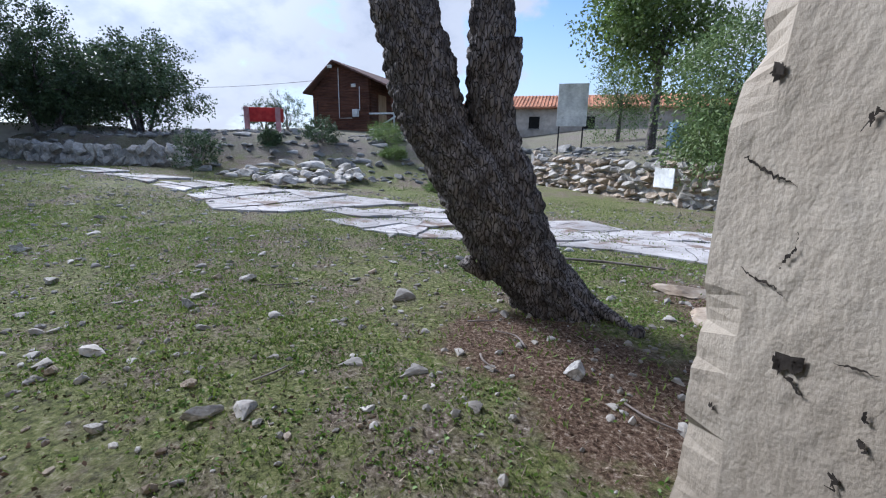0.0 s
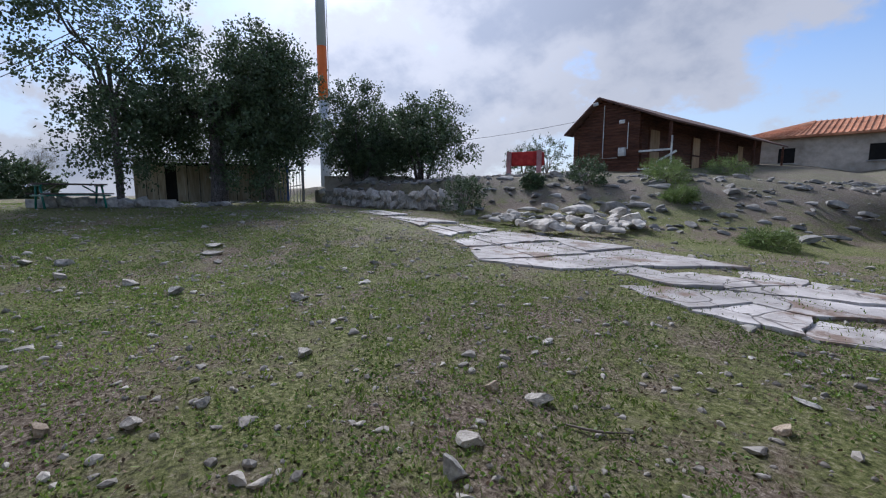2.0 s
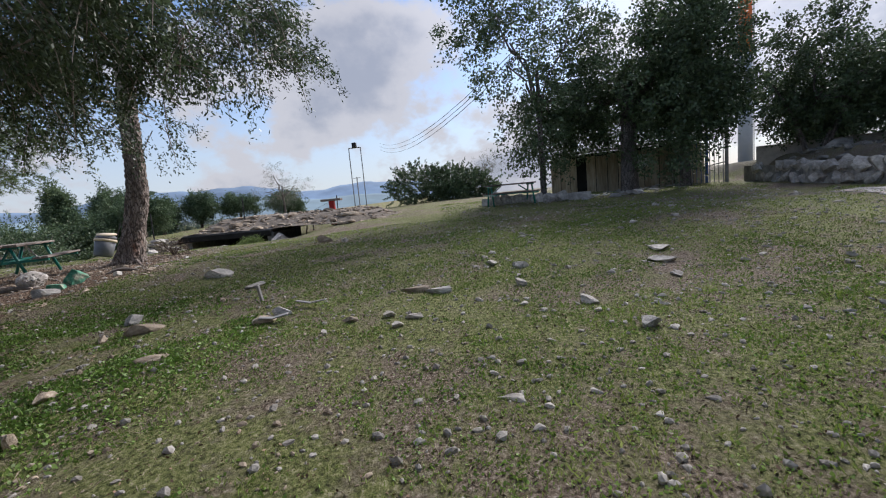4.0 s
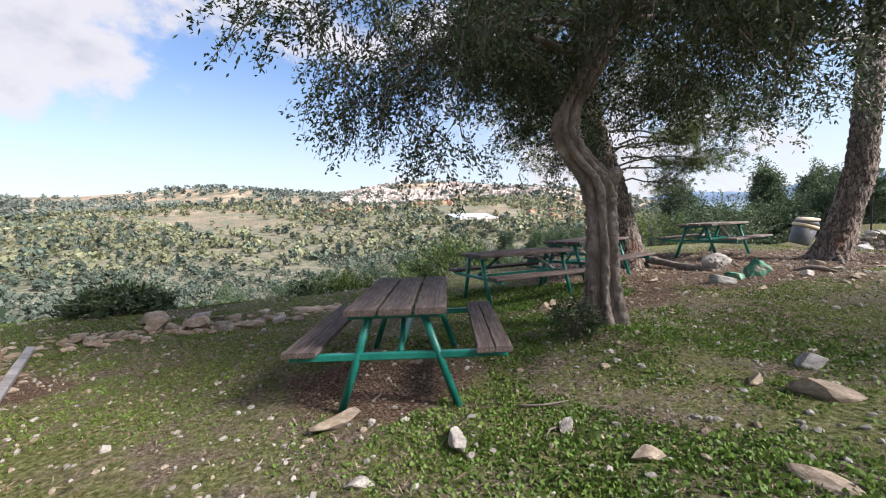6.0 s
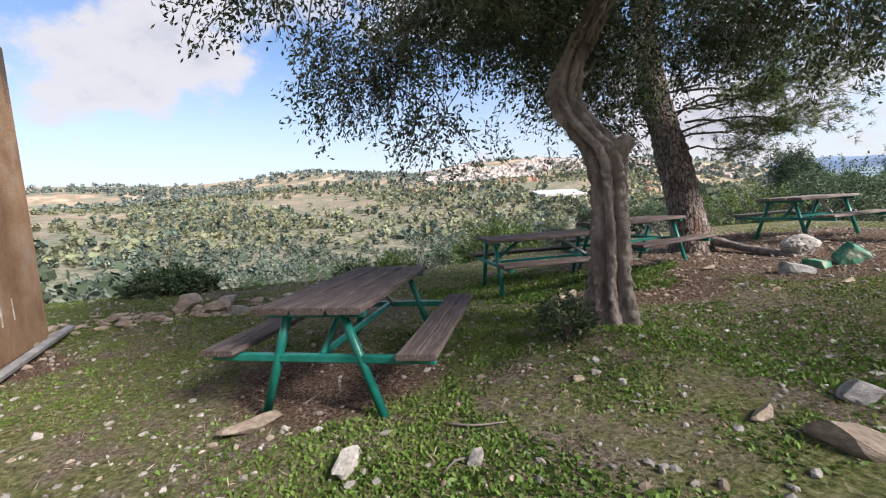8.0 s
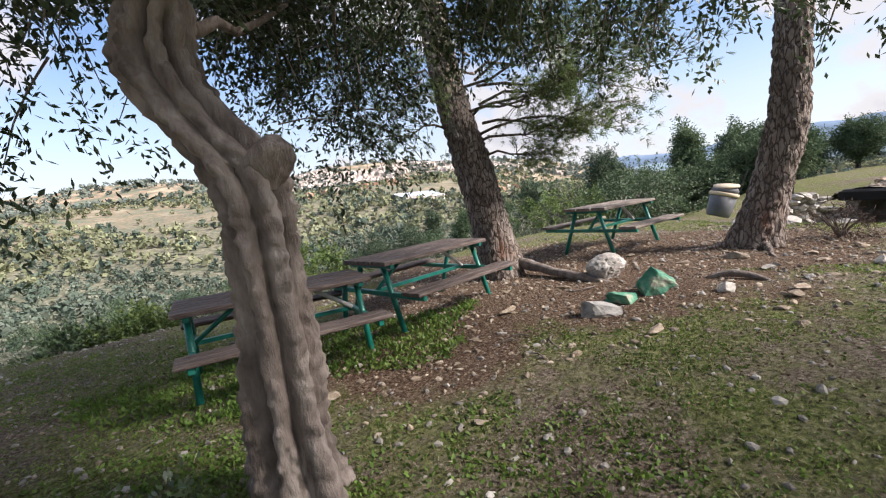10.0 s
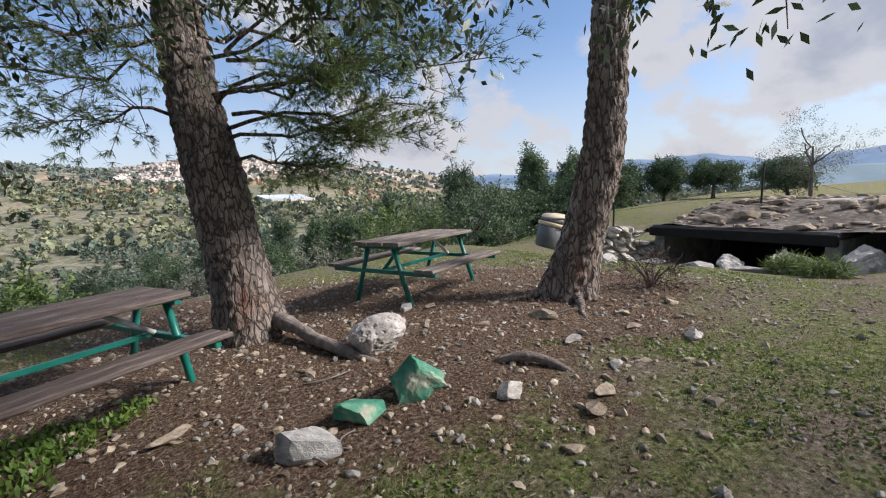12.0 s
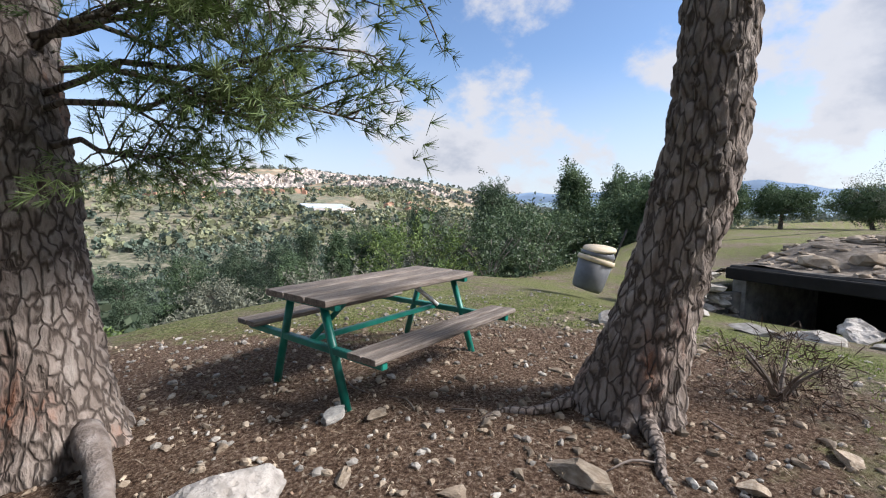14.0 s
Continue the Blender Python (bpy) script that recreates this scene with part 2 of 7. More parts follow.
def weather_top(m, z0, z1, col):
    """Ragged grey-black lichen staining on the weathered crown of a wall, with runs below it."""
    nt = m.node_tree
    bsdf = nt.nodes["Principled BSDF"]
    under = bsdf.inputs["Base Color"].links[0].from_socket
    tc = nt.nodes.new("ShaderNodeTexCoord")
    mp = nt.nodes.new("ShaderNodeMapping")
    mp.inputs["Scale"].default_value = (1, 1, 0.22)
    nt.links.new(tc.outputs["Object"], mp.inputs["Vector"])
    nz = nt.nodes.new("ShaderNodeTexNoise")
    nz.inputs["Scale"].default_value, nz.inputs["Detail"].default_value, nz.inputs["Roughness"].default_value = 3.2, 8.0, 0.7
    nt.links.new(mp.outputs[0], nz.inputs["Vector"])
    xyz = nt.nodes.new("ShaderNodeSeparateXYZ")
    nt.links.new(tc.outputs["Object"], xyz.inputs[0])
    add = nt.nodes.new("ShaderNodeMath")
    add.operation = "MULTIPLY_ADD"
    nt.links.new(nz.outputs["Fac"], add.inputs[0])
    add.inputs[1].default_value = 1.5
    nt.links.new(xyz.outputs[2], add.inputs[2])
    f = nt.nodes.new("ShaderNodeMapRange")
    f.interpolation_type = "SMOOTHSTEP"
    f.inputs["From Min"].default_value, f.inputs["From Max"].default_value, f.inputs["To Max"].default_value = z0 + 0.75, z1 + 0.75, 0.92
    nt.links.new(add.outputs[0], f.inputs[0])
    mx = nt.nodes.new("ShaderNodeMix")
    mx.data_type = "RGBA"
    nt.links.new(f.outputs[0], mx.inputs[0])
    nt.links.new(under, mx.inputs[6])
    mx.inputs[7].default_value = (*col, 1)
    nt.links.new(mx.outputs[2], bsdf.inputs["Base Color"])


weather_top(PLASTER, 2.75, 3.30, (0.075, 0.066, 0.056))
CONCRETE = mat("weathered_concrete", [(0.26, 0.245, 0.225), (0.37, 0.35, 0.325), (0.47, 0.445, 0.415)], 3, 0.92, 0.5, fine=8, rand=0.08, spots=(6, 0.62, 0.75, (0.22, 0.17, 0.13)))
SLAB = mat("cracked_paving", [(0.29, 0.265, 0.25), (0.40, 0.375, 0.36), (0.50, 0.475, 0.46)], 3, 0.85, 0.6, fine=8, rand=0.12, cracks=(1.3, 0.02), spots=(1.6, 0.52, 0.64, (0.20, 0.145, 0.115)))
# near-black base colour that stands for the shade inside openings
DARK = mat("interior_shade", [(0.012, 0.011, 0.010), (0.02, 0.019, 0.018)], 4, 0.95, 0.2)
LOGWOOD = mat("brown_stained_boards", [(0.060, 0.024, 0.015), (0.105, 0.043, 0.026), (0.15, 0.066, 0.042)], 3, 0.75, 0.3, stretch=(1, 1, 5), rand=0.15)
PLY = mat("plywood", [(0.33, 0.21, 0.11), (0.42, 0.28, 0.16), (0.50, 0.36, 0.22)], 2.5, 0.7, 0.2, stretch=(3, 3, 0.5))
TILE = mat("clay_roof_tile", [(0.34, 0.13, 0.07), (0.45, 0.20, 0.11), (0.55, 0.29, 0.18)], 3, 0.85, 0.4, rand=0.15, island=0.2)
ASHLAR = mat("ashlar_wall", [(0.36, 0.31, 0.25), (0.46, 0.40, 0.33), (0.55, 0.49, 0.42)], 2, 0.9, 0.4)
RED = mat("red_paint", [(0.33, 0.018, 0.018), (0.46, 0.030, 0.028), (0.52, 0.06, 0.05)], 5, 0.6, 0.15)
PINK = mat("faded_red_paint", [(0.36, 0.16, 0.16), (0.46, 0.24, 0.24), (0.52, 0.32, 0.32)], 5, 0.75, 0.2)
ORANGE = mat("orange_paint", [(0.62, 0.13, 0.025), (0.72, 0.17, 0.035)], 1, 0.5, 0.05, patch=0.12)
MAST_GREY = mat("mast_grey_paint", [(0.38, 0.42, 0.46), (0.46, 0.50, 0.54)], 1, 0.5, 0.05, patch=0.12)
STEEL = mat("dull_steel", [(0.20, 0.19, 0.19), (0.30, 0.29, 0.28), (0.38, 0.36, 0.35)], 9, 0.6, 0.2, metal=0.3)
BLACK_IRON = mat("dark_iron", [(0.025, 0.025, 0.027), (0.045, 0.043, 0.043)], 9, 0.6, 0.2, metal=0.4)
BLUE_PAINT = mat("blue_paint", [(0.035, 0.075, 0.21), (0.055, 0.11, 0.29)], 5, 0.5, 0.1)
SHED_BOARD = mat("pale_shed_boards", [(0.24, 0.19, 0.13), (0.36, 0.30, 0.21), (0.46, 0.41, 0.32)], 3, 0.85, 0.3, stretch=(4, 4, 0.5), rand=0.2)
BIN_GREY = mat("grey_bin_plastic", [(0.10, 0.105, 0.115), (0.155, 0.16, 0.17)], 6, 0.45, 0.1)
BIN_CREAM = mat("cream_bin_liner", [(0.50, 0.40, 0.27), (0.62, 0.53, 0.40)], 6, 0.6, 0.1)
GRASS = mat("grass_blade", [(0.085, 0.14, 0.022), (0.145, 0.21, 0.038), (0.25, 0.28, 0.095)], 0.9, 0.6, 0.0, island=0.35, trans=0.3, coord="Object")
CLOVER = mat("clover_leaf", [(0.07, 0.138, 0.024), (0.125, 0.212, 0.04), (0.205, 0.29, 0.075)], 0.9, 0.55, 0.0, island=0.4, trans=0.25)
DRY = mat("dry_stalk", [(0.20, 0.15, 0.10), (0.32, 0.26, 0.19), (0.42, 0.37, 0.29)], 3, 0.9, 0.0, island=0.4)
EARTH = mat("stony_earth", [(0.07, 0.055, 0.042), (0.15, 0.125, 0.10), (0.26, 0.225, 0.19)], 9, 0.95, 0.9)
THORN = mat("thorn_twigs", [(0.055, 0.035, 0.028), (0.10, 0.066, 0.05), (0.16, 0.115, 0.09)], 3, 0.9, 0.0, island=0.3)
TWIG = mat("twig", [(0.10, 0.08, 0.07), (0.19, 0.16, 0.14), (0.28, 0.25, 0.23)], 6, 0.9, 0.3)


# ---- mesh building ----
def mesh_of(name, verts, faces, material, smooth=False):
    me = bpy.data.meshes.new(name)
    me.from_pydata([tuple(map(float, v)) for v in verts], [], faces)
    me.materials.append(material)
    if smooth:
        me.polygons.foreach_set("use_smooth", [True] * len(me.polygons))
    me.update()
    return me


def quads(name, V, material):
    """One mesh of separate quads, V of shape (n, 4, 3)."""
    V = np.asarray(V, dtype=np.float32)
    n = len(V)
    me = bpy.data.meshes.new(name)
    me.vertices.add(4 * n)
    me.vertices.foreach_set("co", V.reshape(-1))
    me.loops.add(4 * n)
    me.loops.foreach_set("vertex_index", np.arange(4 * n, dtype=np.int32))
    me.polygons.add(n)
    me.polygons.foreach_set("loop_start", np.arange(0, 4 * n, 4, dtype=np.int32))
    me.materials.append(material)
    me.update(calc_edges=True)
    return me


def part(name, data, parent=None, label="", m=None):
    ob = new(name, data)
    if parent is not None:
        ob.parent = parent
    if m is not None:
        ob.matrix_basis = m
    if label:
        ob["label"] = label
    return ob


def thing(name, label, category, m=None, group="", kind="", data=None):
    ob = new(name, data)
    if m is not None:
        ob.matrix_basis = m
    return tagged(ob, label, category, group, kind)


class Geo:
    """Collects vertices and faces of one mesh."""

    def __init__(self):
        self.v, self.f = [], []

    def add(self, verts, faces):
        k = len(self.v)
        self.v += [tuple(map(float, p)) for p in verts]
        self.f += [tuple(k + i for i in f) for f in faces]
        return self

    def box(self, c, s, m=None, ch=0.0):
        """A box of centre c and size s, with chamfered edges when ch > 0."""
        hx, hy, hz = s[0] / 2, s[1] / 2, s[2] / 2
        M = m or Matrix()
        if ch <= 0:
            P = [(x, y, z) for z in (-hz, hz) for y in (-hy, hy) for x in (-hx, hx)]
            F = [(0, 2, 3, 1), (4, 5, 7, 6), (0, 1, 5, 4), (2, 6, 7, 3), (0, 4, 6, 2), (1, 3, 7, 5)]
            return self.add([M @ (Vector(p) + Vector(c)) for p in P], F)
        bm = bmesh.new()
        bmesh.ops.create_cube(bm, size=1.0, matrix=Matrix.Diagonal((s[0], s[1], s[2], 1)))
        bmesh.ops.bevel(bm, geom=list(bm.edges), offset=ch, segments=1, affect="EDGES")
        bm.verts.index_update()
        P = [M @ (v.co + Vector(c)) for v in bm.verts]
        F = [tuple(v.index for v in f.verts) for f in bm.faces]
        bm.free()
        return self.add(P, F)

    def tube(self, pts, radii, n=8, cap=True):
        pts = [Vector(p) for p in pts]
        if isinstance(radii, (int, float)):
            radii = [radii] * len(pts)
        V, F = [], []
        for i, p in enumerate(pts):
            d = (pts[min(i + 1, len(pts) - 1)] - pts[max(i - 1, 0)]).normalized()
            a = d.orthogonal().normalized() if i == 0 else (a - d * a.dot(d)).normalized()
            b = d.cross(a)
            for k in range(n):
                w = 2 * math.pi * k / n
                V.append(p + (a * math.cos(w) + b * math.sin(w)) * radii[i])
        for i in range(len(pts) - 1):
            for k in range(n):
                F.append((i * n + k, i * n + (k + 1) % n, (i + 1) * n + (k + 1) % n, (i + 1) * n + k))
        if cap:
            F.append(tuple(range(n - 1, -1, -1)))
            F.append(tuple((len(pts) - 1) * n + k for k in range(n)))
        return self.add(V, F)

    def mesh(self, name, material, smooth=False):
        return mesh_of(name, self.v, self.f, material, smooth)


def ss(a, b, v):
    t = np.clip((np.asarray(v, dtype=float) - a) / (b - a), 0, 1)
    return t * t * (3 - 2 * t)


def wave(x, y, s, k):
    """Cheap smooth value noise from sines, about -1 to 1."""
    x, y = np.asarray(x, float) / s, np.asarray(y, float) / s
    return (np.sin(x * 1.7 + 1.3 * np.sin(y * 1.1 + k) + k * 2.1) + np.sin(y * 1.9 + 1.7 * np.sin(x * 0.9 - k) - k) + np.sin((x + y) * 1.3 + k * 0.7)) / 3


# ---- the lie of the land ----
def edge_y(x):
    return np.interp(x, [-60, -24, -15, -10, -5, -1, 4, 40], [-22, -13.0, -9.4, -8.2, -6.8, -5.4, -5.5, -12])


def bank(x, y):
    y0 = np.interp(x, [-60, -12, -9.2, -5, -1, 1.4, 7.6, 9, 60], [22, 14.9, 13.0, 12.0, 14.0, 20.6, 7.7, 6.5, 2])
    w = np.interp(x, [-60, -12, -9.2, -5, -1, 1.4, 7.6, 60], [3, 0.6, 4.0, 8.0, 8.0, 0.6, 0.5, 0.5])
    return ss(0, 1, (y - y0) / w), y - y0


def ground_z(x, y):
    x, y = np.asarray(x, float), np.asarray(y, float)
    z = 0.36 * ss(-4.5, -13, x) + 0.42 * ss(-11, -21, x) * ss(-7, 6, y)
    z = z + 0.22 * ss(5, 9.5, y) * ss(0.5, -5, x) * ss(-17, -10, x) - 0.06 * ss(3, 7, y) * ss(-4, 0, x)
    b, over = bank(x, y)
    z = z + b * (1.05 + 0.068 * np.clip(over, 0, 35)) * np.where(x < -12, 0.55 + 0.45 * ss(-30, -12, x), 1.0)
    z = z - 0.5 * ss(-15.2, -19, x) * ss(-0.8, -4, y) * ss(-30, -25, x)
    # the sunken pit before the bunker
    z = z - 0.9 * ss(-18.9, -20.0, x) * ss(-25, -23.5, x) * ss(-7.7, -7.0, y) * ss(-3.3, -4.1, y)
    z = z + 0.10 * np.exp(-((x + 7.1) ** 2 + (y + 2.25) ** 2) / 0.7)
    z = z + 0.035 * wave(x, y, 1.6, 1) + 0.02 * wave(x, y, 0.6, 4)
    # the slope into the valley and the hills beyond it
    d = np.clip(edge_y(x) - y, 0, None)
    fall = -0.42 * d * ss(0, 5, d)
    fall = np.maximum(fall, -20 - 0.16 * d)
    s = np.hypot(x * 0.55, y)
    valley = np.interp(s, [0, 60, 150, 300, 600, 1000, 1500, 1900, 2600, 4200], [-20, -26, -42, -38, -6, 42, 118, 132, 60, 40])
    valley = valley + wave(x, y, 190, 2) * np.interp(s, [100, 400, 1500], [2, 9, 22]) + wave(x, y, 60, 5) * np.interp(s, [100, 500], [1, 3])
    west = ss(128, 158, np.degrees(np.arctan2(-(x + 6), y)) % 360)
    valley = valley * west + np.minimum(valley, -28 + 0.004 * s) * (1 - west)
    far = ss(30, 130, d)
    down = fall * (1 - far) + valley * far
    other = np.hypot(x, y)
    flatfar = np.where(y > edge_y(x), -0.05 * np.clip(other - 45, 0, 500), 0)
    return np.where(d > 0, z * ss(14, 0, d) + down, z + flatfar * ss(40, 90, other))


def gz(x, y):
    return float(ground_z(x, y))


def graded(points):
    out = []
    for a, b, step in points:
        out += list(np.arange(a, b, step))
    return np.array(out + [points[-1][1]])


LITTER = [(-10.2, -6.2, 3.9), (-13.2, -5.2, 2.9), (-11.0, -4.3, 2.1), (-8.2, -4.6, 2.0), (-4.9, -1.9, 1.1), (0.45, 4.0, 1.05), (0.9, 3.3, 0.95), (-1.2, -2.5, 1.0), (3.2, 4.4, 2.4)]


def litter(x, y):
    v = np.zeros_like(np.asarray(x, float))
    for cx, cy, r in LITTER:
        v = np.maximum(v, ss(r * 1.1, r * 0.2, np.hypot(x - cx, y - cy) + 0.35 * wave(x, y, 0.7, cx)))
    return v


gx = graded([(-4300, -1000, 150), (-1000, -200, 40), (-200, -60, 8), (-60, -30, 1.2), (-30, 12, 0.22), (12, 40, 1.2), (40, 200, 8), (200, 1000, 40), (1000, 4300, 150)])
gy = graded([(-4300, -2000, 150), (-2000, -300, 30), (-300, -60, 6), (-60, -16, 0.9), (-16, 26, 0.22), (26, 60, 1.2), (60, 300, 8), (300, 1000, 60), (1000, 3000, 200)])
GX, GY = np.meshgrid(gx, gy)
GZ = ground_z(GX, GY)
nx, ny = len(gx), len(gy)
gv = np.stack([GX, GY, GZ], -1).reshape(-1, 3)
ii = (np.arange(ny - 1)[:, None] * nx + np.arange(nx - 1)[None, :]).reshape(-1)
gf = np.stack([ii, ii + 1, ii + nx + 1, ii + nx], -1)
gme = bpy.data.meshes.new("ground")
gme.vertices.add(len(gv))
gme.vertices.foreach_set("co", gv.astype(np.float32).reshape(-1))
gme.loops.add(4 * len(gf))
gme.loops.foreach_set("vertex_index", gf.astype(np.int32).reshape(-1))
gme.polygons.add(len(gf))
gme.polygons.foreach_set("loop_start", np.arange(0, 4 * len(gf), 4, dtype=np.int32))
gme.update(calc_edges=True)
gme.polygons.foreach_set("use_smooth", [True] * len(gf))
for nm, arr in (("litter", litter(GX, GY)), ("bank", np.clip(bank(GX, GY)[0], 0, 1) * (GY > 5)), ("valley", ss(0, 9, edge_y(GX) - GY)), ("distance", ss(250, 1500, np.hypot(GX, GY)))):
    at = gme.attributes.new(nm, "FLOAT", "POINT")
    at.data.foreach_set("value", np.asarray(arr, np.float32).reshape(-1))


def ground_material():
    m = bpy.data.materials.new("meadow_ground")
    m.use_nodes = True
    nt = m.node_tree
    bsdf = nt.nodes["Principled BSDF"]
    tc = nt.nodes.new("ShaderNodeTexCoord")

    def nz(s, d=6.0, r=0.6):
        n = nt.nodes.new("ShaderNodeTexNoise")
        n.inputs["Scale"].default_value, n.inputs["Detail"].default_value, n.inputs["Roughness"].default_value = s, d, r
        nt.links.new(tc.outputs["Object"], n.inputs["Vector"])
        return n.outputs["Fac"]

    def ramp(fac, stops):
        n = nt.nodes.new("ShaderNodeValToRGB")
        e = n.color_ramp.elements
        while len(e) < len(stops):
            e.new(0.5)
        for i, (p, c) in enumerate(stops):
            e[i].position, e[i].color = p, (*c, 1)
        nt.links.new(fac, n.inputs[0])
        return n.outputs[0]

    def mix(fac, a, b):
        n = nt.nodes.new("ShaderNodeMix")
        n.data_type = "RGBA"
        nt.links.new(fac, n.inputs[0])
        nt.links.new(a, n.inputs[6])
        nt.links.new(b, n.inputs[7])
        return n.outputs[2]

    def step(fac, a, b):
        n = nt.nodes.new("ShaderNodeMapRange")
        n.interpolation_type = "SMOOTHSTEP"
        n.inputs["From Min"].default_value, n.inputs["From Max"].default_value = a, b
        nt.links.new(fac, n.inputs[0])
        return n.outputs[0]

    def mth(op, a, b):
        n = nt.nodes.new("ShaderNodeMath")
        n.operation = op
        for i, v in enumerate((a, b)):
            if isinstance(v, (int, float)):
                n.inputs[i].default_value = v
            else:
                nt.links.new(v, n.inputs[i])
        return n.outputs[0]

    def attr(name):
        n = nt.nodes.new("ShaderNodeAttribute")
        n.attribute_name = name
        return n.outputs["Fac"]
    turf = ramp(nz(26, 8, 0.7), [(0.36, (0.042, 0.045, 0.019)), (0.47, (0.118, 0.135, 0.044)), (0.56, (0.20, 0.21, 0.08)), (0.66, (0.36, 0.325, 0.22))])
    soil = ramp(nz(34, 8, 0.7), [(0.36, (0.058, 0.040, 0.028)), (0.48, (0.155, 0.12, 0.09)), (0.58, (0.27, 0.22, 0.172)), (0.68, (0.48, 0.43, 0.37))])
    needles = ramp(nz(40, 8, 0.75), [(0.38, (0.034, 0.019, 0.012)), (0.47, (0.104, 0.063, 0.041)), (0.55, (0.185, 0.126, 0.088)), (0.65, (0.38, 0.31, 0.245))])
    gravel = ramp(nz(22, 8, 0.75), [(0.36, (0.085, 0.073, 0.062)), (0.50, (0.17, 0.15, 0.13)), (0.66, (0.33, 0.30, 0.27))])
    bare = step(mth("ADD", mth("MULTIPLY", nz(0.55, 4), 0.6), mth("MULTIPLY", nz(4.5, 6), 0.4)), 0.44, 0.60)
    near = mix(bare, turf, soil)
    lit = step(mth("ADD", mth("MULTIPLY", attr("litter"), 0.8), mth("MULTIPLY", nz(3.2, 8, 0.75), 1.1)), 0.82, 1.12)
    near = mix(lit, near, needles)
    bk = step(mth("ADD", mth("MULTIPLY", attr("bank"), 0.75), mth("MULTIPLY", nz(1.1, 6), 0.5)), 0.42, 0.75)
    near = mix(mth("MULTIPLY", bk, 0.6), near, gravel)
    scrub = ramp(nz(0.16, 8, 0.7), [(0.36, (0.08, 0.098, 0.062)), (0.47, (0.14, 0.148, 0.10)), (0.56, (0.23, 0.215, 0.155)), (0.68, (0.36, 0.32, 0.25))])
    fields = ramp(nz(0.018, 7, 0.65), [(0.36, (0.15, 0.17, 0.125)), (0.46, (0.23, 0.235, 0.165)), (0.53, (0.38, 0.265, 0.185)), (0.62, (0.47, 0.415, 0.30))])
    hills = mix(attr("distance"), scrub, fields)
    col = mix(attr("valley"), near, hills)
    nt.links.new(col, bsdf.inputs["Base Color"])
    bsdf.inputs["Roughness"].default_value, bsdf.inputs["Specular IOR Level"].default_value = 0.95, 0.15
    b = nt.nodes.new("ShaderNodeBump")
    b.inputs["Strength"].default_value, b.inputs["Distance"].default_value = 1.0, 0.05
    nt.links.new(nz(24, 8, 0.75), b.inputs["Height"])
    nt.links.new(b.outputs[0], bsdf.inputs["Normal"])
    return m


gme.materials.append(ground_material())
tagged(new("ground", gme), "stony grass hilltop falling away into a wooded valley", "ground", kind="structure")


# ---- the ruined plaster building ----
E_DIR, N_DIR = Vector((0.895, 0.445, 0)), Vector((-0.445, 0.895, 0))
NW = Vector((-2.63, 0.20, 0))
BLD = Matrix(((E_DIR.x, N_DIR.x, 0, NW.x), (E_DIR.y, N_DIR.y, 0, NW.y), (0, 0, 1, 0), (0, 0, 0, 1)))   # local x east, y north, origin at the north-west corner
HT = 3.52


def rough_wall(name, outline_x, y0, y1, z0, z1, jag=None, material=PLASTER_PALE, turn=Matrix(), nu=10, nv=40, seed=1):
    """A wall block along local x from outline_x[0] to [1]; jag gives how far its two ends wander in and out."""
    V, F = [], []
    for j in range(nv + 1):
        z = z0 + (z1 - z0) * j / nv
        cut = []
        for e in range(2):
            k = seed * 3.1 + e * 5.7
            v = 0.5 + 0.9 * noise.noise(Vector((z * 4.0, k, 0))) + 0.8 * noise.noise(Vector((z * 11, k, 3))) + 0.5 * noise.noise(Vector((z * 30, k, 7)))
            cut.append(0.030 * max(0.0, v) if jag and jag[e] else 0.0)
        a, b = outline_x
        lip = y1 - 0.045 - 0.02 * noise.noise(Vector((z * 7, seed, 1)))
        row = [a + (b - a) * i / nu for i in range(nu + 1)]
        ring = [(x, y0, z) for x in row] + [(b, lip, z)]
        ring += [(min(max(x, a + cut[0]), b - cut[1]), y1, z) for x in row[::-1]] + [(a, lip, z)]
        V += ring
    n = 2 * (nu + 1) + 2
    for j in range(nv):
        for i in range(n):
            F.append((j * n + i, j * n + (i + 1) % n, (j + 1) * n + (i + 1) % n, (j + 1) * n + i))
    F.append(tuple(range(n - 1, -1, -1)))
    F.append(tuple(nv * n + i for i in range(n)))
    me = mesh_of(name, [turn @ Vector(v) for v in V], F, material)
    return me


SCRAWL = mat("chalky_scratch", [(0.42, 0.33, 0.24), (0.52, 0.44, 0.35), (0.58, 0.52, 0.45)], 30, 0.95, 0.2)
JAMB = 3.655   # along the north wall, from the north-west corner
T = 0.24
wn = thing("wall_north", "pale rough plaster wall with a broken doorway edge", "wall", BLD, kind="structure", data=rough_wall("wall_north", (0.0, JAMB - 0.98), -T, 0, -0.3, HT, (0, 1)))
wn2 = thing("wall_north_east", "pale cracked plaster wall end, broken at the doorway", "wall", BLD, kind="structure", data=rough_wall("wall_north_east", (JAMB, 6.4), -T, 0.034, -0.3, HT, (1, 0), nv=260, nu=30, seed=5))
wl = thing("wall_lintel", "pale plaster lintel over the doorway", "wall", BLD, kind="structure", data=rough_wall("wall_lintel", (JAMB - 1.0, JAMB + 0.02), -T + 0.004, -0.004, 2.35, HT, None, nv=6))
# cracks and holes are raised ribbons with the recess's shade as their colour
CRACK = mat("crack_shade", [(0.02, 0.016, 0.013), (0.05, 0.04, 0.032)], 40, 0.95, 0.1)


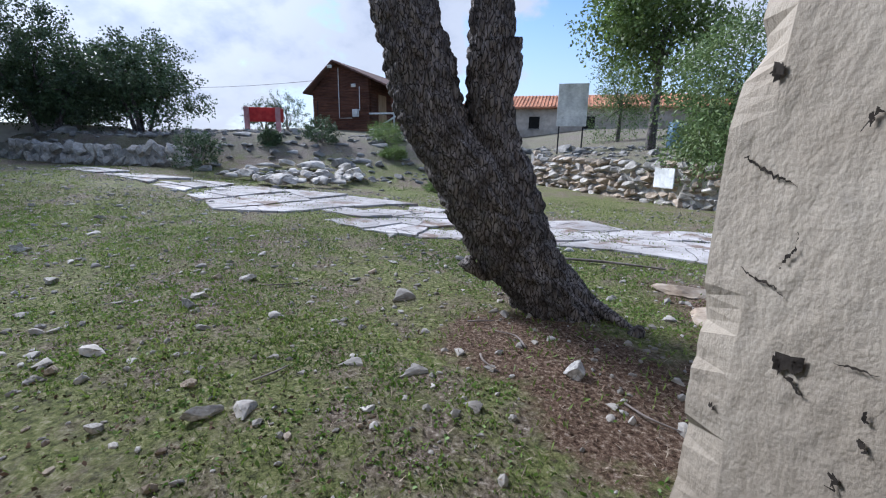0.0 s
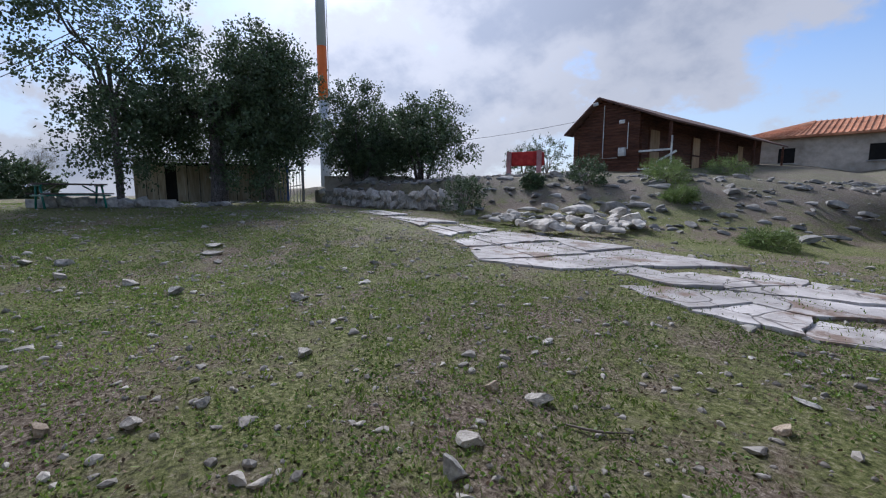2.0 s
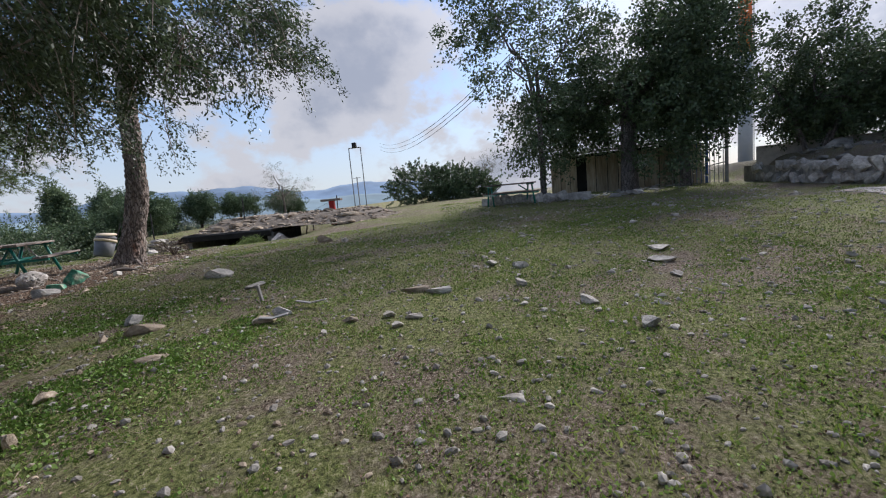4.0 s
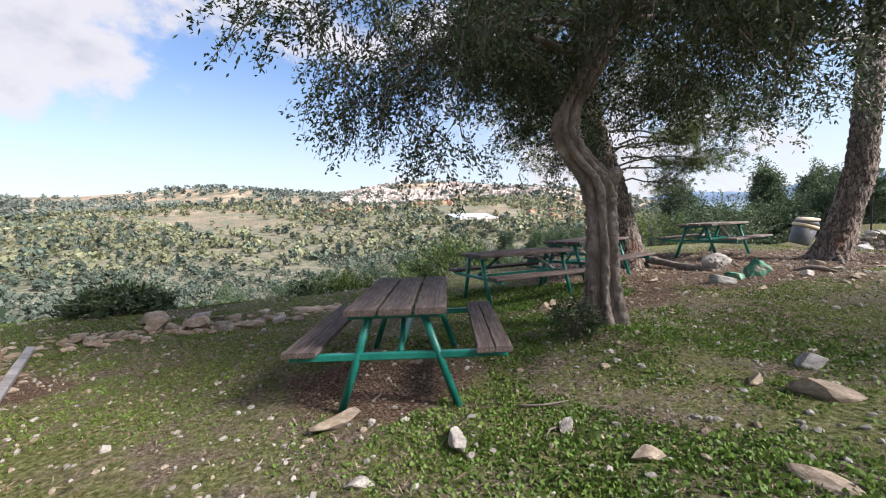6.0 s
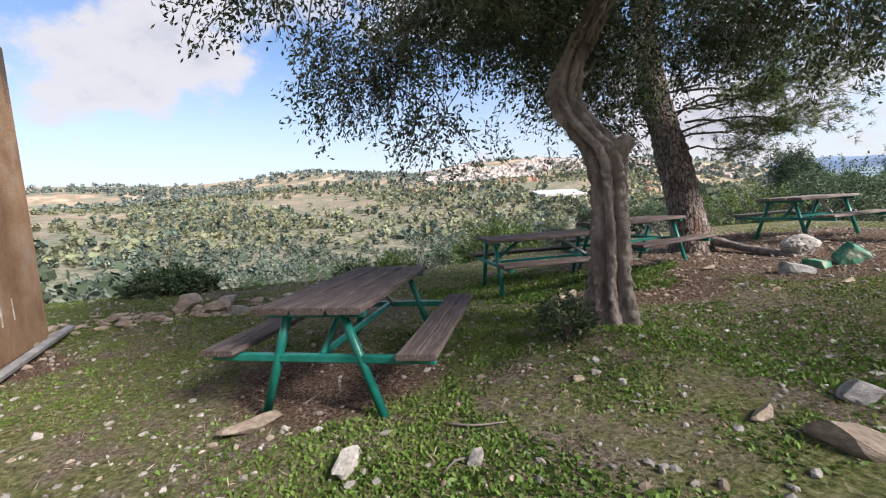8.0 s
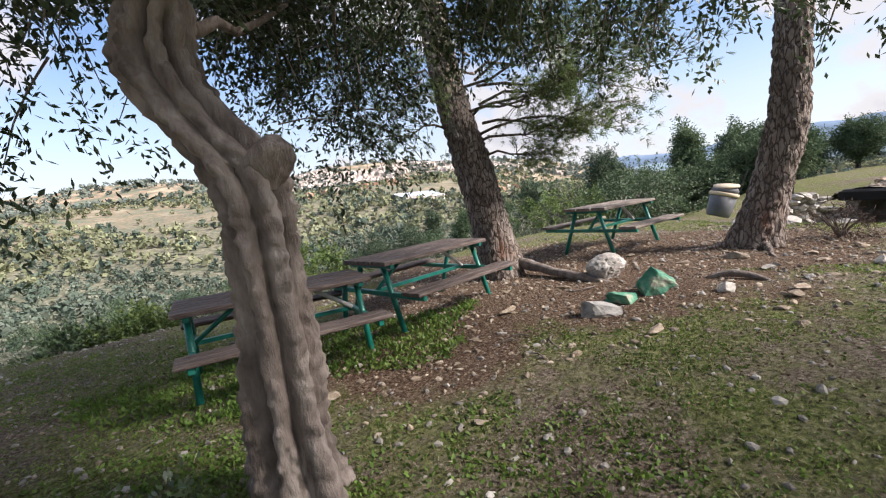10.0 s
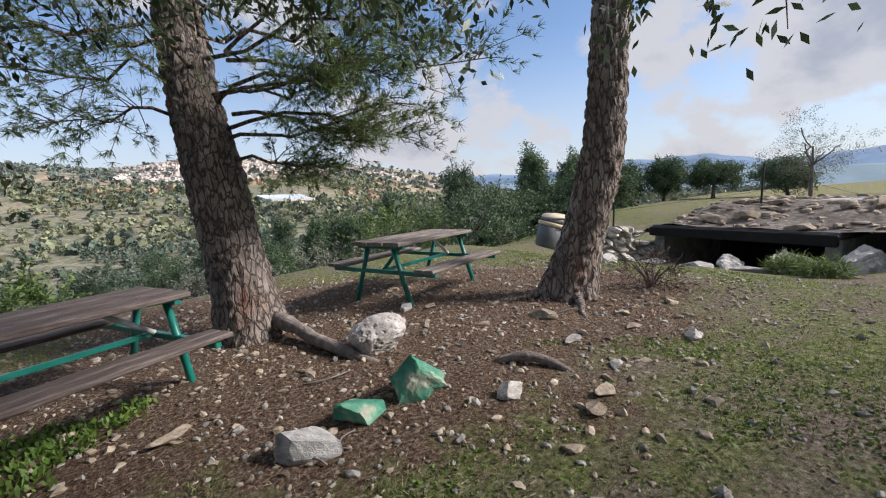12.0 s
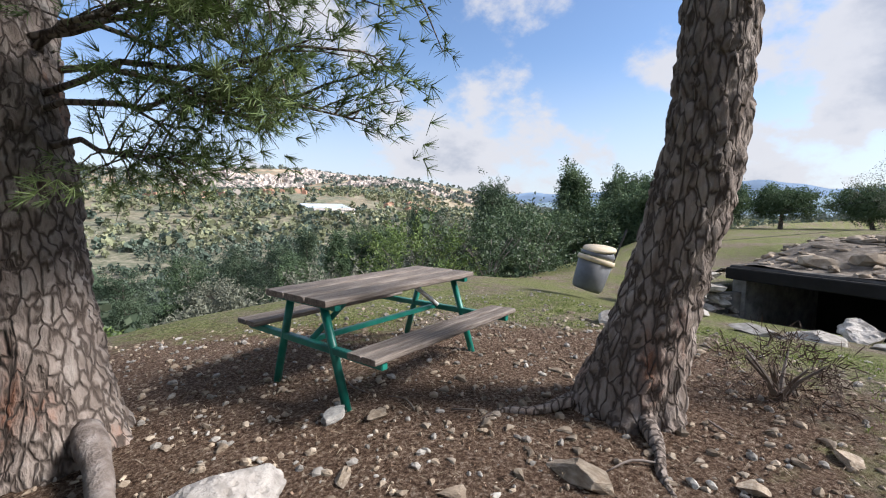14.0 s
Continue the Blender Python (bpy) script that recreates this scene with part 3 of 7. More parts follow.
def crack(pts, width, seed):
    """A ragged crack ribbon across the doorway reveal, along points (y, z)."""
    rng = np.random.RandomState(seed)
    P = np.array(pts, float)
    t = np.linspace(0, len(P) - 1, 6 * len(P))
    C = np.stack([np.interp(t, range(len(P)), P[:, k]) for k in (0, 1)], 1) + rng.randn(len(t), 2) * width * 0.5
    W = width * (0.25 + rng.rand(len(t))) * np.sin(np.linspace(0.25, math.pi - 0.1, len(t)))
    V = [(JAMB - 0.0022, y, z + w) for (y, z), w in zip(C, W)] + [(JAMB - 0.0022, y, z - w) for (y, z), w in zip(C, W)]
    n = len(C)
    part("crack", mesh_of("crack", V, [(i, i + 1, n + i + 1, n + i) for i in range(n - 1)], CRACK), wn2, "raised ribbon coloured dark as the shade in a plaster crack")


for k, (pts, width) in enumerate((([(0.012, 1.261), (-0.001, 1.254), (-0.021, 1.244), (-0.041, 1.237)], 0.0022), ([(-0.004, 1.153), (-0.018, 1.146), (-0.037, 1.144), (-0.049, 1.135)], 0.0016), ([(-0.049, 1.197), (-0.05, 1.182), (-0.044, 1.173), (-0.04, 1.158)], 0.0022), ([(-0.095, 1.095), (-0.11, 1.097), (-0.126, 1.099)], 0.0012),
                                  ([(-0.08, 1.284), (-0.083, 1.293), (-0.087, 1.297)], 0.0035), ([(-0.051, 1.073), (-0.063, 1.077), (-0.073, 1.076)], 0.0080), ([(-0.064, 1.065), (-0.072, 1.060), (-0.080, 1.052)], 0.0025), ([(-0.002, 1.334), (-0.006, 1.337), (-0.010, 1.336)], 0.0055), ([(-0.122, 1.066), (-0.126, 1.058)], 0.003), ([(-0.124, 1.042), (-0.129, 1.034)], 0.003), ([(-0.112, 1.0), (-0.116, 0.99)], 0.004), ([(0.004, 0.997), (-0.004, 0.992)], 0.003))):
    crack(pts, width, 60 + k)
ROT90 = Matrix.Rotation(-math.pi / 2, 4, "Z")
wlen = 4.62
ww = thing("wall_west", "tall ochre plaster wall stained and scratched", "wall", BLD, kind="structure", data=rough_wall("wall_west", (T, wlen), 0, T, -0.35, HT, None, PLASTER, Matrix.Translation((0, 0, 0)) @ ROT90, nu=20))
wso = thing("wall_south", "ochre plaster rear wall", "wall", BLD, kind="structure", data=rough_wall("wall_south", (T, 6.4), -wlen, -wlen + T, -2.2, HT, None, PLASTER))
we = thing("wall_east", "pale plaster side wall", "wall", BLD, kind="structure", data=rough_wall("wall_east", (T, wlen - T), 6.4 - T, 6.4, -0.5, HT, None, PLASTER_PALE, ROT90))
roofm = Geo().box((3.2, -wlen / 2, HT - 0.16), (6.4 - 2 * T - 0.01, wlen - 2 * T - 0.01, 0.118), ch=0.02)
thing("ceiling", "flat grey concrete roof slab", "ceiling", BLD, kind="structure", data=roofm.mesh("ceiling", CONCRETE))
flm = Geo().box((3.2, -wlen / 2, 0.0), (6.4 - 2 * T - 0.02, wlen - 2 * T - 0.02, 0.10))
thing("floor", "bare concrete floor of the ruin", "floor", BLD @ Matrix.Translation((0, 0, 0.0)), kind="structure", data=flm.mesh("floor", CONCRETE))
# steel channel lying along the foot of the west wall
cg = Geo().box((0, 0, 0.01), (4.3, 0.080, 0.055), None, 0.008)
CH_A, CH_B = Vector((-2.62, -0.36, 0)), Vector((-0.92, -3.78, 0))
cdir = (CH_B - CH_A).normalized()
cm = Matrix.Translation(((CH_A + CH_B) / 2).to_tuple()[:2] + (gz(-1.75, -2.0) + 0.05,)) @ Matrix.Rotation(math.atan2(cdir.y, cdir.x), 4, "Z") @ Matrix.Rotation(radians(12), 4, "X")
for k, (dy, dz, h, tilt) in enumerate(((-3.16, 0.52, 0.26, 6), (-3.30, 0.50, 0.28, -8), (-3.40, 0.50, 0.28, 3), (-3.50, 0.50, 0.28, -4), (-3.78, 0.50, 0.24, 5))):
    part("scrawl", Geo().box((-0.005, dy, dz), (0.006, 0.022, h), pose(0, 0, 0)).mesh("scrawl", SCRAWL), ww, "faint white scrawl")
thing("steel_channel", "long grey steel tube lying along the wall foot", "beam", cm, data=cg.mesh("steel_channel", STEEL))


# ---- picnic tables ----
def place(x, y, yaw=0.0, dz=0.0):
    return Matrix.Translation((x, y, gz(x, y) + dz)) @ Matrix.Rotation(radians(yaw), 4, "Z")


def plank(length, width, thick, seed):
    """A worn plank: long grid with ragged edges and a slightly dished top."""
    rng = np.random.RandomState(seed)
    n = 18
    V, F = [], []
    for i in range(n + 1):
        x = -length / 2 + length * i / n
        a, b = -width / 2 + rng.randn() * 0.0018, width / 2 + rng.randn() * 0.0018
        dz = rng.randn() * 0.0012
        c = 0.008
        x1 = x + (rng.randn() * 0.004 if i in (0, n) else 0)
        V += [(x1, a + c, dz), (x1, b - c, dz), (x1, b, c + dz), (x1, b, thick - c + dz), (x1, b - c, thick + dz), (x1, a + c, thick + dz), (x1, a, thick - c + dz), (x1, a, c + dz)]
    for i in range(n):
        for k in range(8):
            F.append((8 * i + k, 8 * i + (k + 1) % 8, 8 * i + 8 + (k + 1) % 8, 8 * i + 8 + k))
    F += [tuple(range(7, -1, -1)), tuple(8 * n + k for k in range(8))]
    return V, [f[::-1] for f in F]


def picnic_table(label, m, wood, length=1.68):
    t = thing("picnic_table", label, "picnic table", m, group="picnic tables under the trees")
    for i, y in enumerate((-0.25, 0.0, 0.25)):
        g = Geo().add(*plank(length, 0.226, 0.045, 11 + i))
        part("tabletop_plank", g.mesh("tabletop_plank", wood), t, m=pose(0, y, 0.705))
    for i, y in enumerate((-0.69, 0.69)):
        for k, dy in enumerate((-0.064, 0.064)):
            g = Geo().add(*plank(length, 0.123, 0.04, 21 + 2 * i + k))
            part("bench_plank", g.mesh("bench_plank", wood), t, m=pose(0, y + dy, 0.42))
    for x in (-0.735, 0.735):
        for s in (-1, 1):
            g = Geo().tube([(x, s * 0.19, 0.70), (x, s * 0.425, 0.0)], 0.03, 10)
            part("leg", g.mesh("leg", GREEN_PAINT, True), t)
        g = Geo().box((x, 0, 0.39), (0.05, 1.58, 0.05), ch=0.006)
        part("crossbar", g.mesh("crossbar", GREEN_PAINT), t)
        g = Geo().box((x, 0, 0.685), (0.05, 0.70, 0.038), ch=0.004)
        part("top_bearer", g.mesh("top_bearer", GREEN_PAINT), t)
        s = -1 if x < 0 else 1
        g = Geo().tube([(x - s * 0.02, 0.02, 0.41), (x - s * 0.42, 0.02, 0.69)], 0.022, 8)
        part("brace", g.mesh("brace", WHITE_PAINT if x < 0 else GREEN_PAINT, True), t, "paint-chipped diagonal brace")
    g = Geo().box((0, 0, 0.40), (1.42, 0.04, 0.04), ch=0.005)
    part("stretcher", g.mesh("stretcher", GREEN_PAINT), t)
    return t


picnic_table("weathered brown picnic table on green steel legs beside the olive tree", place(-4.987, -2.03, 78, 0.0), WOOD_TOP)
picnic_table("weathered brown picnic table on green legs at the slope edge", place(-7.08, -4.74, 11.5, 0.0), WOOD_TOP)
picnic_table("grey-brown picnic table on green legs end to end with its neighbour", place(-8.70, -5.36, 28.8, 0.02), WOOD_TOP)
picnic_table("grey weathered picnic table on green legs between two pines", place(-12.31, -6.33, 21.7, -0.02), WOOD_GREY)
picnic_table("dark picnic table far off beside the low stone wall", place(-18.2, 5.5, 97, 0.0), WOOD_TOP)


# ---- trees ----
def spline(pts, vals, step):
    """Points and radii along a Catmull-Rom curve, every step metres or so."""
    P = [np.array(p, float) for p in pts]
    P = [2 * P[0] - P[1]] + P + [2 * P[-1] - P[-2]]
    out, rad = [], []
    for i in range(1, len(P) - 2):
        n = max(2, int(np.linalg.norm(P[i + 1] - P[i]) / step))
        for k in range(n):
            t = k / n
            out.append(0.5 * (2 * P[i] + (P[i + 1] - P[i - 1]) * t + (2 * P[i - 1] - 5 * P[i] + 4 * P[i + 1] - P[i + 2]) * t * t + (3 * P[i] - P[i - 1] - 3 * P[i + 1] + P[i + 2]) * t ** 3))
            rad.append(vals[i - 1] + (vals[i] - vals[i - 1]) * t)
    out.append(P[-2])
    rad.append(vals[-1])
    return out, rad


def trunk_mesh(name, pts, radii, material, n=56, step=0.035, amp=0.10, plates=True, flutes=0, seed=0, flare=0.6):
    C, R = spline(pts, radii, step)
    V, F = [], []
    off = Vector((seed * 7.3, seed * 3.1, 0))
    z0 = C[0][2]
    for i, (c, r) in enumerate(zip(C, R)):
        h = c[2] - z0
        for k in range(n):
            w = 2 * math.pi * k / n
            d = Vector((math.cos(w), math.sin(w), 0))
            q = Vector((math.cos(w) * r, math.sin(w) * r, c[2]))
            if plates:
                dist = noise.voronoi(Vector((q.x * 17, q.y * 17, q.z * 5.5)) + off)[0]
                rel = min(1.0, (dist[1] - dist[0]) * 2.2) - 0.55
                rel += 0.35 * noise.noise(q * 30 + off)
            else:
                rel = 0.7 * noise.noise(Vector((q.x * 9, q.y * 9, q.z * 1.6)) + off) + 0.5 * noise.noise(q * 24 + off)
            low = flare * math.exp(-max(h, 0) / 0.28)
            lobes = math.sin(w * 5 + seed + 1.3 * math.sin(w * 2 + seed)) * (0.10 + 0.5 * low)
            fl = flutes * (abs(math.sin(w * 3.5 + seed + h * 0.8)) - 0.6)
            rr = r * (1 + low * (0.55 + lobes) + fl + 0.09 * noise.noise(Vector((math.cos(w), math.sin(w), h * 1.4)) + off)) + rel * amp * 0.16
            V.append((c[0] + d.x * rr, c[1] + d.y * rr, c[2]))
    m = len(C)
    for i in range(m - 1):
        for k in range(n):
            F.append((i * n + k, i * n + (k + 1) % n, (i + 1) * n + (k + 1) % n, (i + 1) * n + k))
    F.append(tuple((m - 1) * n + k for k in range(n)))
    return mesh_of(name, V, F, material, True)


def leaves(rng, anchors, dirs, per, length, leaf, width, droop, jitter):
    """Leaf quads along twigs that start at anchors and run along dirs."""
    n = len(anchors)
    t = rng.rand(n, per, 1)
    base = anchors[:, None, :] + dirs[:, None, :] * t * length + rng.randn(n, per, 3) * jitter
    base[:, :, 2] -= droop * (t[:, :, 0] ** 2) * length
    u = dirs[:, None, :] * 0.7 + rng.randn(n, per, 3) * 0.75
    u[:, :, 2] -= 0.25
    u /= np.linalg.norm(u, axis=2, keepdims=True)
    r = rng.randn(n, per, 3)
    v = np.cross(u, r)
    v /= np.linalg.norm(v, axis=2, keepdims=True) + 1e-6
    s = leaf * (0.65 + 0.6 * rng.rand(n, per, 1))
    w = width * (0.7 + 0.5 * rng.rand(n, per, 1))
    Q = np.stack([base, base + u * s * 0.5 + v * w, base + u * s, base + u * s * 0.5 - v * w], axis=2)
    return Q.reshape(-1, 4, 3)


def in_shell(rng, n, c, r, inner=0.5, low=-1.0):
    out = []
    while len(out) < n:
        p = rng.uniform(-1, 1, 3)
        q = np.linalg.norm(p)
        if inner < q < 1 and p[2] > low:
            out.append(p * np.array(r) + np.array(c))
    return np.array(out)


def limb(tree, a, b, r0, r1, material, rng, sag=0.15):
    a, b = np.array(a, float), np.array(b, float)
    L = np.linalg.norm(b - a)
    pts = [a + (b - a) * t + rng.randn(3) * 0.05 * L * math.sin(math.pi * t) + np.array((0, 0, sag * L * math.sin(math.pi * t))) for t in np.linspace(0, 1, 7)]
    g = Geo().tube(pts, list(np.linspace(r0, r1, 7)), 7)
    part("limb", g.mesh("limb", material, True), tree)
    return pts


def twigs_of(tree, anchors, dirs, length, material, droop, every=2, r=0.006):
    g = Geo()
    for p, d in list(zip(anchors, dirs))[::every]:
        pts = [p + d * length * t - np.array((0, 0, droop * t * t * length)) for t in (0, 0.5, 1.0)]
        g.tube([p - d * 0.25] + pts, [r * 1.5, r * 1.2, r, r * 0.4], 4, cap=False)
    tagged(part("twigs", g.mesh("twigs", material), tree), kind="stuff")


def broadleaf(name, label, base, trunk_pts, trunk_r, crowns, leaf_mat, bark, seed, nlimb=8, per=36, leaf=0.055, width=0.009, length=0.6, droop=0.35, flutes=0.0, plates=False, n=48, amp=0.12, jitter=0.05, fork=None, category="tree", outward=0.75, step=0.04, flare=0.6, clump=0.0):
    """crowns: (centre, radii, number of twigs, inner share) with centres relative to the base; clump gathers the twigs into sprays."""
    rng = np.random.RandomState(seed)
    tr = thing(name, label, category, Matrix.Translation(base))
    part("trunk", trunk_mesh("trunk", trunk_pts, trunk_r, bark, n=n, amp=amp, plates=plates, flutes=flutes, seed=seed, step=step, flare=flare), tr)
    top = np.array(trunk_pts[-1], float)
    fork = top if fork is None else np.array(fork, float)
    A, D = [], []
    for c, r, count, inner in crowns:
        p = in_shell(rng, count, c, r, inner)
        if clump:
            heads = p[:max(3, count // 11)]
            p = heads[rng.randint(len(heads), size=count)] + rng.randn(count, 3) * clump * np.array((1.15, 1.15, 0.7))
        d = (p - np.array(c)) / np.array(r)
        d = d / (np.linalg.norm(d, axis=1, keepdims=True) + 1e-6) * outward + rng.randn(count, 3) * 0.4
        d[:, 2] -= 0.15
        d /= np.linalg.norm(d, axis=1, keepdims=True)
        A.append(p)
        D.append(d)
        for k in range(max(1, nlimb * count // sum(q[2] for q in crowns))):
            tip = p[rng.randint(count)]
            start = top if k % 2 else fork
            limb(tr, start, tip * 0.92 + start * 0.08, trunk_r[-1] * 0.5, 0.010, bark, rng)
    A, D = np.concatenate(A), np.concatenate(D)
    twigs_of(tr, A, D, length, bark, droop)
    part("crown", quads("crown", leaves(rng, A, D, per, length, leaf, width, droop, jitter), leaf_mat), tr)
    return tr


def needles(rng, tips, dirs, tufts, length, nl, nw, per=16):
    """Needle tufts along shoots."""
    n = len(tips)
    t = rng.rand(n, tufts, 1)
    c = tips[:, None, :] + dirs[:, None, :] * t * length + rng.randn(n, tufts, 3) * 0.045
    axis = dirs[:, None, :] + rng.randn(n, tufts, 3) * 0.3
    u = axis[:, :, None, :] * 0.9 + rng.randn(n, tufts, per, 3) * 0.55
    u /= np.linalg.norm(u, axis=3, keepdims=True)
    v = np.cross(u, rng.randn(n, tufts, per, 3))
    v /= np.linalg.norm(v, axis=3, keepdims=True) + 1e-6
    b = np.broadcast_to(c[:, :, None, :], u.shape)
    s = nl * (0.7 + 0.6 * rng.rand(n, tufts, per, 1))
    Q = np.stack([b - v * nw, b + v * nw, b + u * s + v * nw * 0.4, b + u * s - v * nw * 0.4], axis=3)
    return Q.reshape(-1, 4, 3)


def pine(label, base, trunk_pts, trunk_r, boughs, seed, shoots=26, tufts=7, nl=0.085, nw=0.0022, n=72, amp=0.22, per=14, flare=0.5):
    """boughs: (height index point, tip, spread) relative to the base; each carries shoots with needles."""
    rng = np.random.RandomState(seed)
    tr = thing("pine_tree", label, "tree", Matrix.Translation(base))
    part("trunk", trunk_mesh("trunk", trunk_pts, trunk_r, BARK_PINE, n=n, amp=amp, plates=True, seed=seed, step=0.028, flare=flare), tr)
    Q, TA, TD = [], [], []
    for a, b, spread in boughs:
        pts = limb(tr, a, b, 0.024, 0.006, BARK_PINE, rng, sag=0.04)
        P = np.array(pts)
        k = rng.uniform(0.35, 1.0, shoots) * 6
        i = np.minimum(k.astype(int), 5)
        s = P[i] + (P[i + 1] - P[i]) * (k - i)[:, None]
        along = (P[-1] - P[0]) / np.linalg.norm(P[-1] - P[0])
        d = along[None, :] * 0.7 + rng.randn(shoots, 3) * np.array((0.6, 0.6, 0.4))
        d /= np.linalg.norm(d, axis=1, keepdims=True)
        L = spread * (0.35 + 0.65 * rng.rand(shoots, 1))
        TA.append(s)
        TD.append(d * L)
        Q.append(needles(rng, s + d * L * 0.45, d, tufts, spread * 0.75, nl, nw, per))
    g = Geo()
    for s, d in zip(np.concatenate(TA), np.concatenate(TD)):
        g.tube([s, s + d * 0.5 + np.array((0, 0, 0.02)), s + d], [0.007, 0.005, 0.003], 4, cap=False)
    tagged(part("twigs", g.mesh("twigs", BARK_PINE), tr), kind="stuff")
    part("crown", quads("crown", np.concatenate(Q), NEEDLE), tr)
    return tr


# the old twisted olive beside the first table
OLIVE = (-7.25, -2.55, gz(-7.25, -2.55) - 0.07)
olive = broadleaf("olive_tree", "gnarled fluted olive tree with a kinked trunk and dark drooping crown", OLIVE,
          [(0.0, 0, 0), (0.01, 0, 0.45), (0.0, 0.0, 1.05), (0.01, -0.01, 1.48), (0.06, -0.04, 1.68), (0.16, -0.09, 1.83), (0.25, -0.12, 1.98), (0.33, -0.15, 2.2), (0.26, -0.13, 2.5), (0.13, -0.06, 2.76), (0.0, 0.0, 3.03), (-0.13, 0.05, 3.4), (-0.4, 0.15, 4.0)],
          [0.195, 0.165, 0.142, 0.142, 0.155, 0.15, 0.14, 0.13, 0.105, 0.098, 0.10, 0.10, 0.08],
          [((-0.3, 0.4, 4.5), (3.7, 3.2, 1.5), 820, 0.3), ((1.8, -0.6, 3.6), (1.9, 1.7, 1.0), 380, 0.2), ((-1.8, 2.0, 3.8), (1.8, 1.6, 0.9), 300, 0.2), ((2.2, -0.7, 2.7), (0.55, 0.4, 0.5), 34, 0.1), ((1.3, -1.0, 2.5), (0.35, 0.3, 0.6), 20, 0.1), ((-0.9, -1.7, 3.8), (2.2, 1.6, 0.9), 320, 0.2), ((0.3, 0.9, 3.7), (2.2, 1.6, 0.6), 240, 0.2), ((0.6, -1.2, 3.2), (1.0, 0.6, 0.7), 80, 0.2), ((-2.3, -0.9, 3.4), (1.1, 0.8, 0.6), 130, 0.1), ((-3.2, -0.5, 3.2), (0.7, 0.6, 0.4), 60, 0.1), ((-1.0, -2.0, 3.3), (1.1, 0.8, 0.7), 170, 0.1), ((-0.75, -2.4, 2.5), (0.35, 0.3, 0.6), 26, 0.1), ((-3.95, 0.3, 2.95), (0.35, 0.3, 0.3), 12, 0.1)],
          LEAF_OLIVE, BARK_OLIVE, 3, nlimb=18, per=60, leaf=0.070, width=0.0135, length=0.42, droop=0.5, flutes=0.5, n=128, amp=0.38, step=0.020, fork=(-0.1, 0.04, 3.3), flare=0.42, jitter=0.06, clump=0.24)
part("sawn_knot", trunk_mesh("sawn_knot", [(0.0, 0.0, 1.56), (-0.05, 0.05, 1.66), (-0.09, 0.09, 1.73), (-0.10, 0.10, 1.79)], [0.10, 0.11, 0.085, 0.03], BARK_OLIVE, n=28, amp=0.2, plates=False, seed=12, flare=0.0, step=0.02), olive, "swollen knot where a limb was sawn off")
orng = np.random.RandomState(33)
limb(olive, (0.3, -0.16, 2.3), (-0.3, -1.1, 2.9), 0.04, 0.012, BARK_OLIVE, orng, -0.05)
limb(olive, (0.0, 0.0, 3.0), (1.9, -0.9, 3.3), 0.06, 0.012, BARK_OLIVE, orng, 0.1)

pz = gz(-10.2, -6.25)
pine("leaning pine with plated grey-brown bark beside the tables", (-10.2, -6.25, pz - 0.08),
     [(0, 0, 0), (0.04, -0.05, 0.5), (0.12, -0.20, 1.2), (0.21, -0.50, 2.2), (0.28, -0.95, 3.4), (0.25, -1.4, 5.2), (0.15, -1.7, 8.0)],
     [0.33, 0.30, 0.285, 0.27, 0.25, 0.20, 0.10],
     [((0.1, -0.35, 1.9), (-0.75, 0.45, 1.75), 0.5), ((0.1, -0.4, 2.1), (-1.15, 0.75, 2.0), 0.55), ((0.1, -0.4, 2.2), (-1.6, 1.0, 2.35), 0.55), ((0.1, -0.5, 2.5), (-0.9, 0.95, 2.7), 0.55), ((0.1, -0.5, 2.6), (-2.0, 1.35, 2.75), 0.6), ((0.1, -0.5, 2.6), (-1.3, 0.2, 2.9), 0.6), ((0.1, -0.6, 3.0), (-1.5, 1.3, 3.3), 0.6),
      ((-0.07, -0.4, 2.4), (-1.7, 0.5, 2.1), 0.62), ((-0.08, -0.5, 2.7), (-2.0, 1.0, 3.0), 0.6), ((-0.1, -0.55, 3.0), (-1.2, 1.2, 2.5), 0.6), ((-0.1, -0.6, 3.2), (-1.6, 0.0, 3.6), 0.6), ((-0.1, -0.6, 3.1), (-0.9, 0.9, 3.4), 0.6),
      ((-0.1, -0.6, 3.2), (1.5, 0.6, 3.3), 0.6), ((0.2, -0.5, 2.4), (1.5, -0.9, 2.3), 0.55), ((0.2, -0.6, 2.8), (2.0, -1.1, 2.8), 0.65), ((0.2, -0.6, 2.9), (1.2, 0.2, 2.8), 0.6), ((0.2, -0.7, 3.2), (2.4, -0.8, 3.3), 0.7), ((-0.1, -0.7, 3.5), (1.9, -0.6, 3.6), 0.65), ((-0.12, -0.7, 3.7), (-0.2, 1.7, 3.9), 0.65), ((-0.15, -0.8, 4.2), (1.2, 1.4, 4.5), 0.7),
      ((-0.2, -0.9, 4.8), (-2.0, -1.6, 5.0), 0.8), ((-0.2, -0.9, 5.0), (2.0, -1.6, 5.4), 0.8), ((-0.25, -1.0, 5.6), (0, 1.4, 6.2), 0.8), ((-0.25, -1.0, 6.0), (-1.8, 0, 6.6), 0.8), ((-0.3, -1.1, 6.8), (1.2, -1.2, 7.6), 0.8)], 7, shoots=27, tufts=8, nw=0.0030)
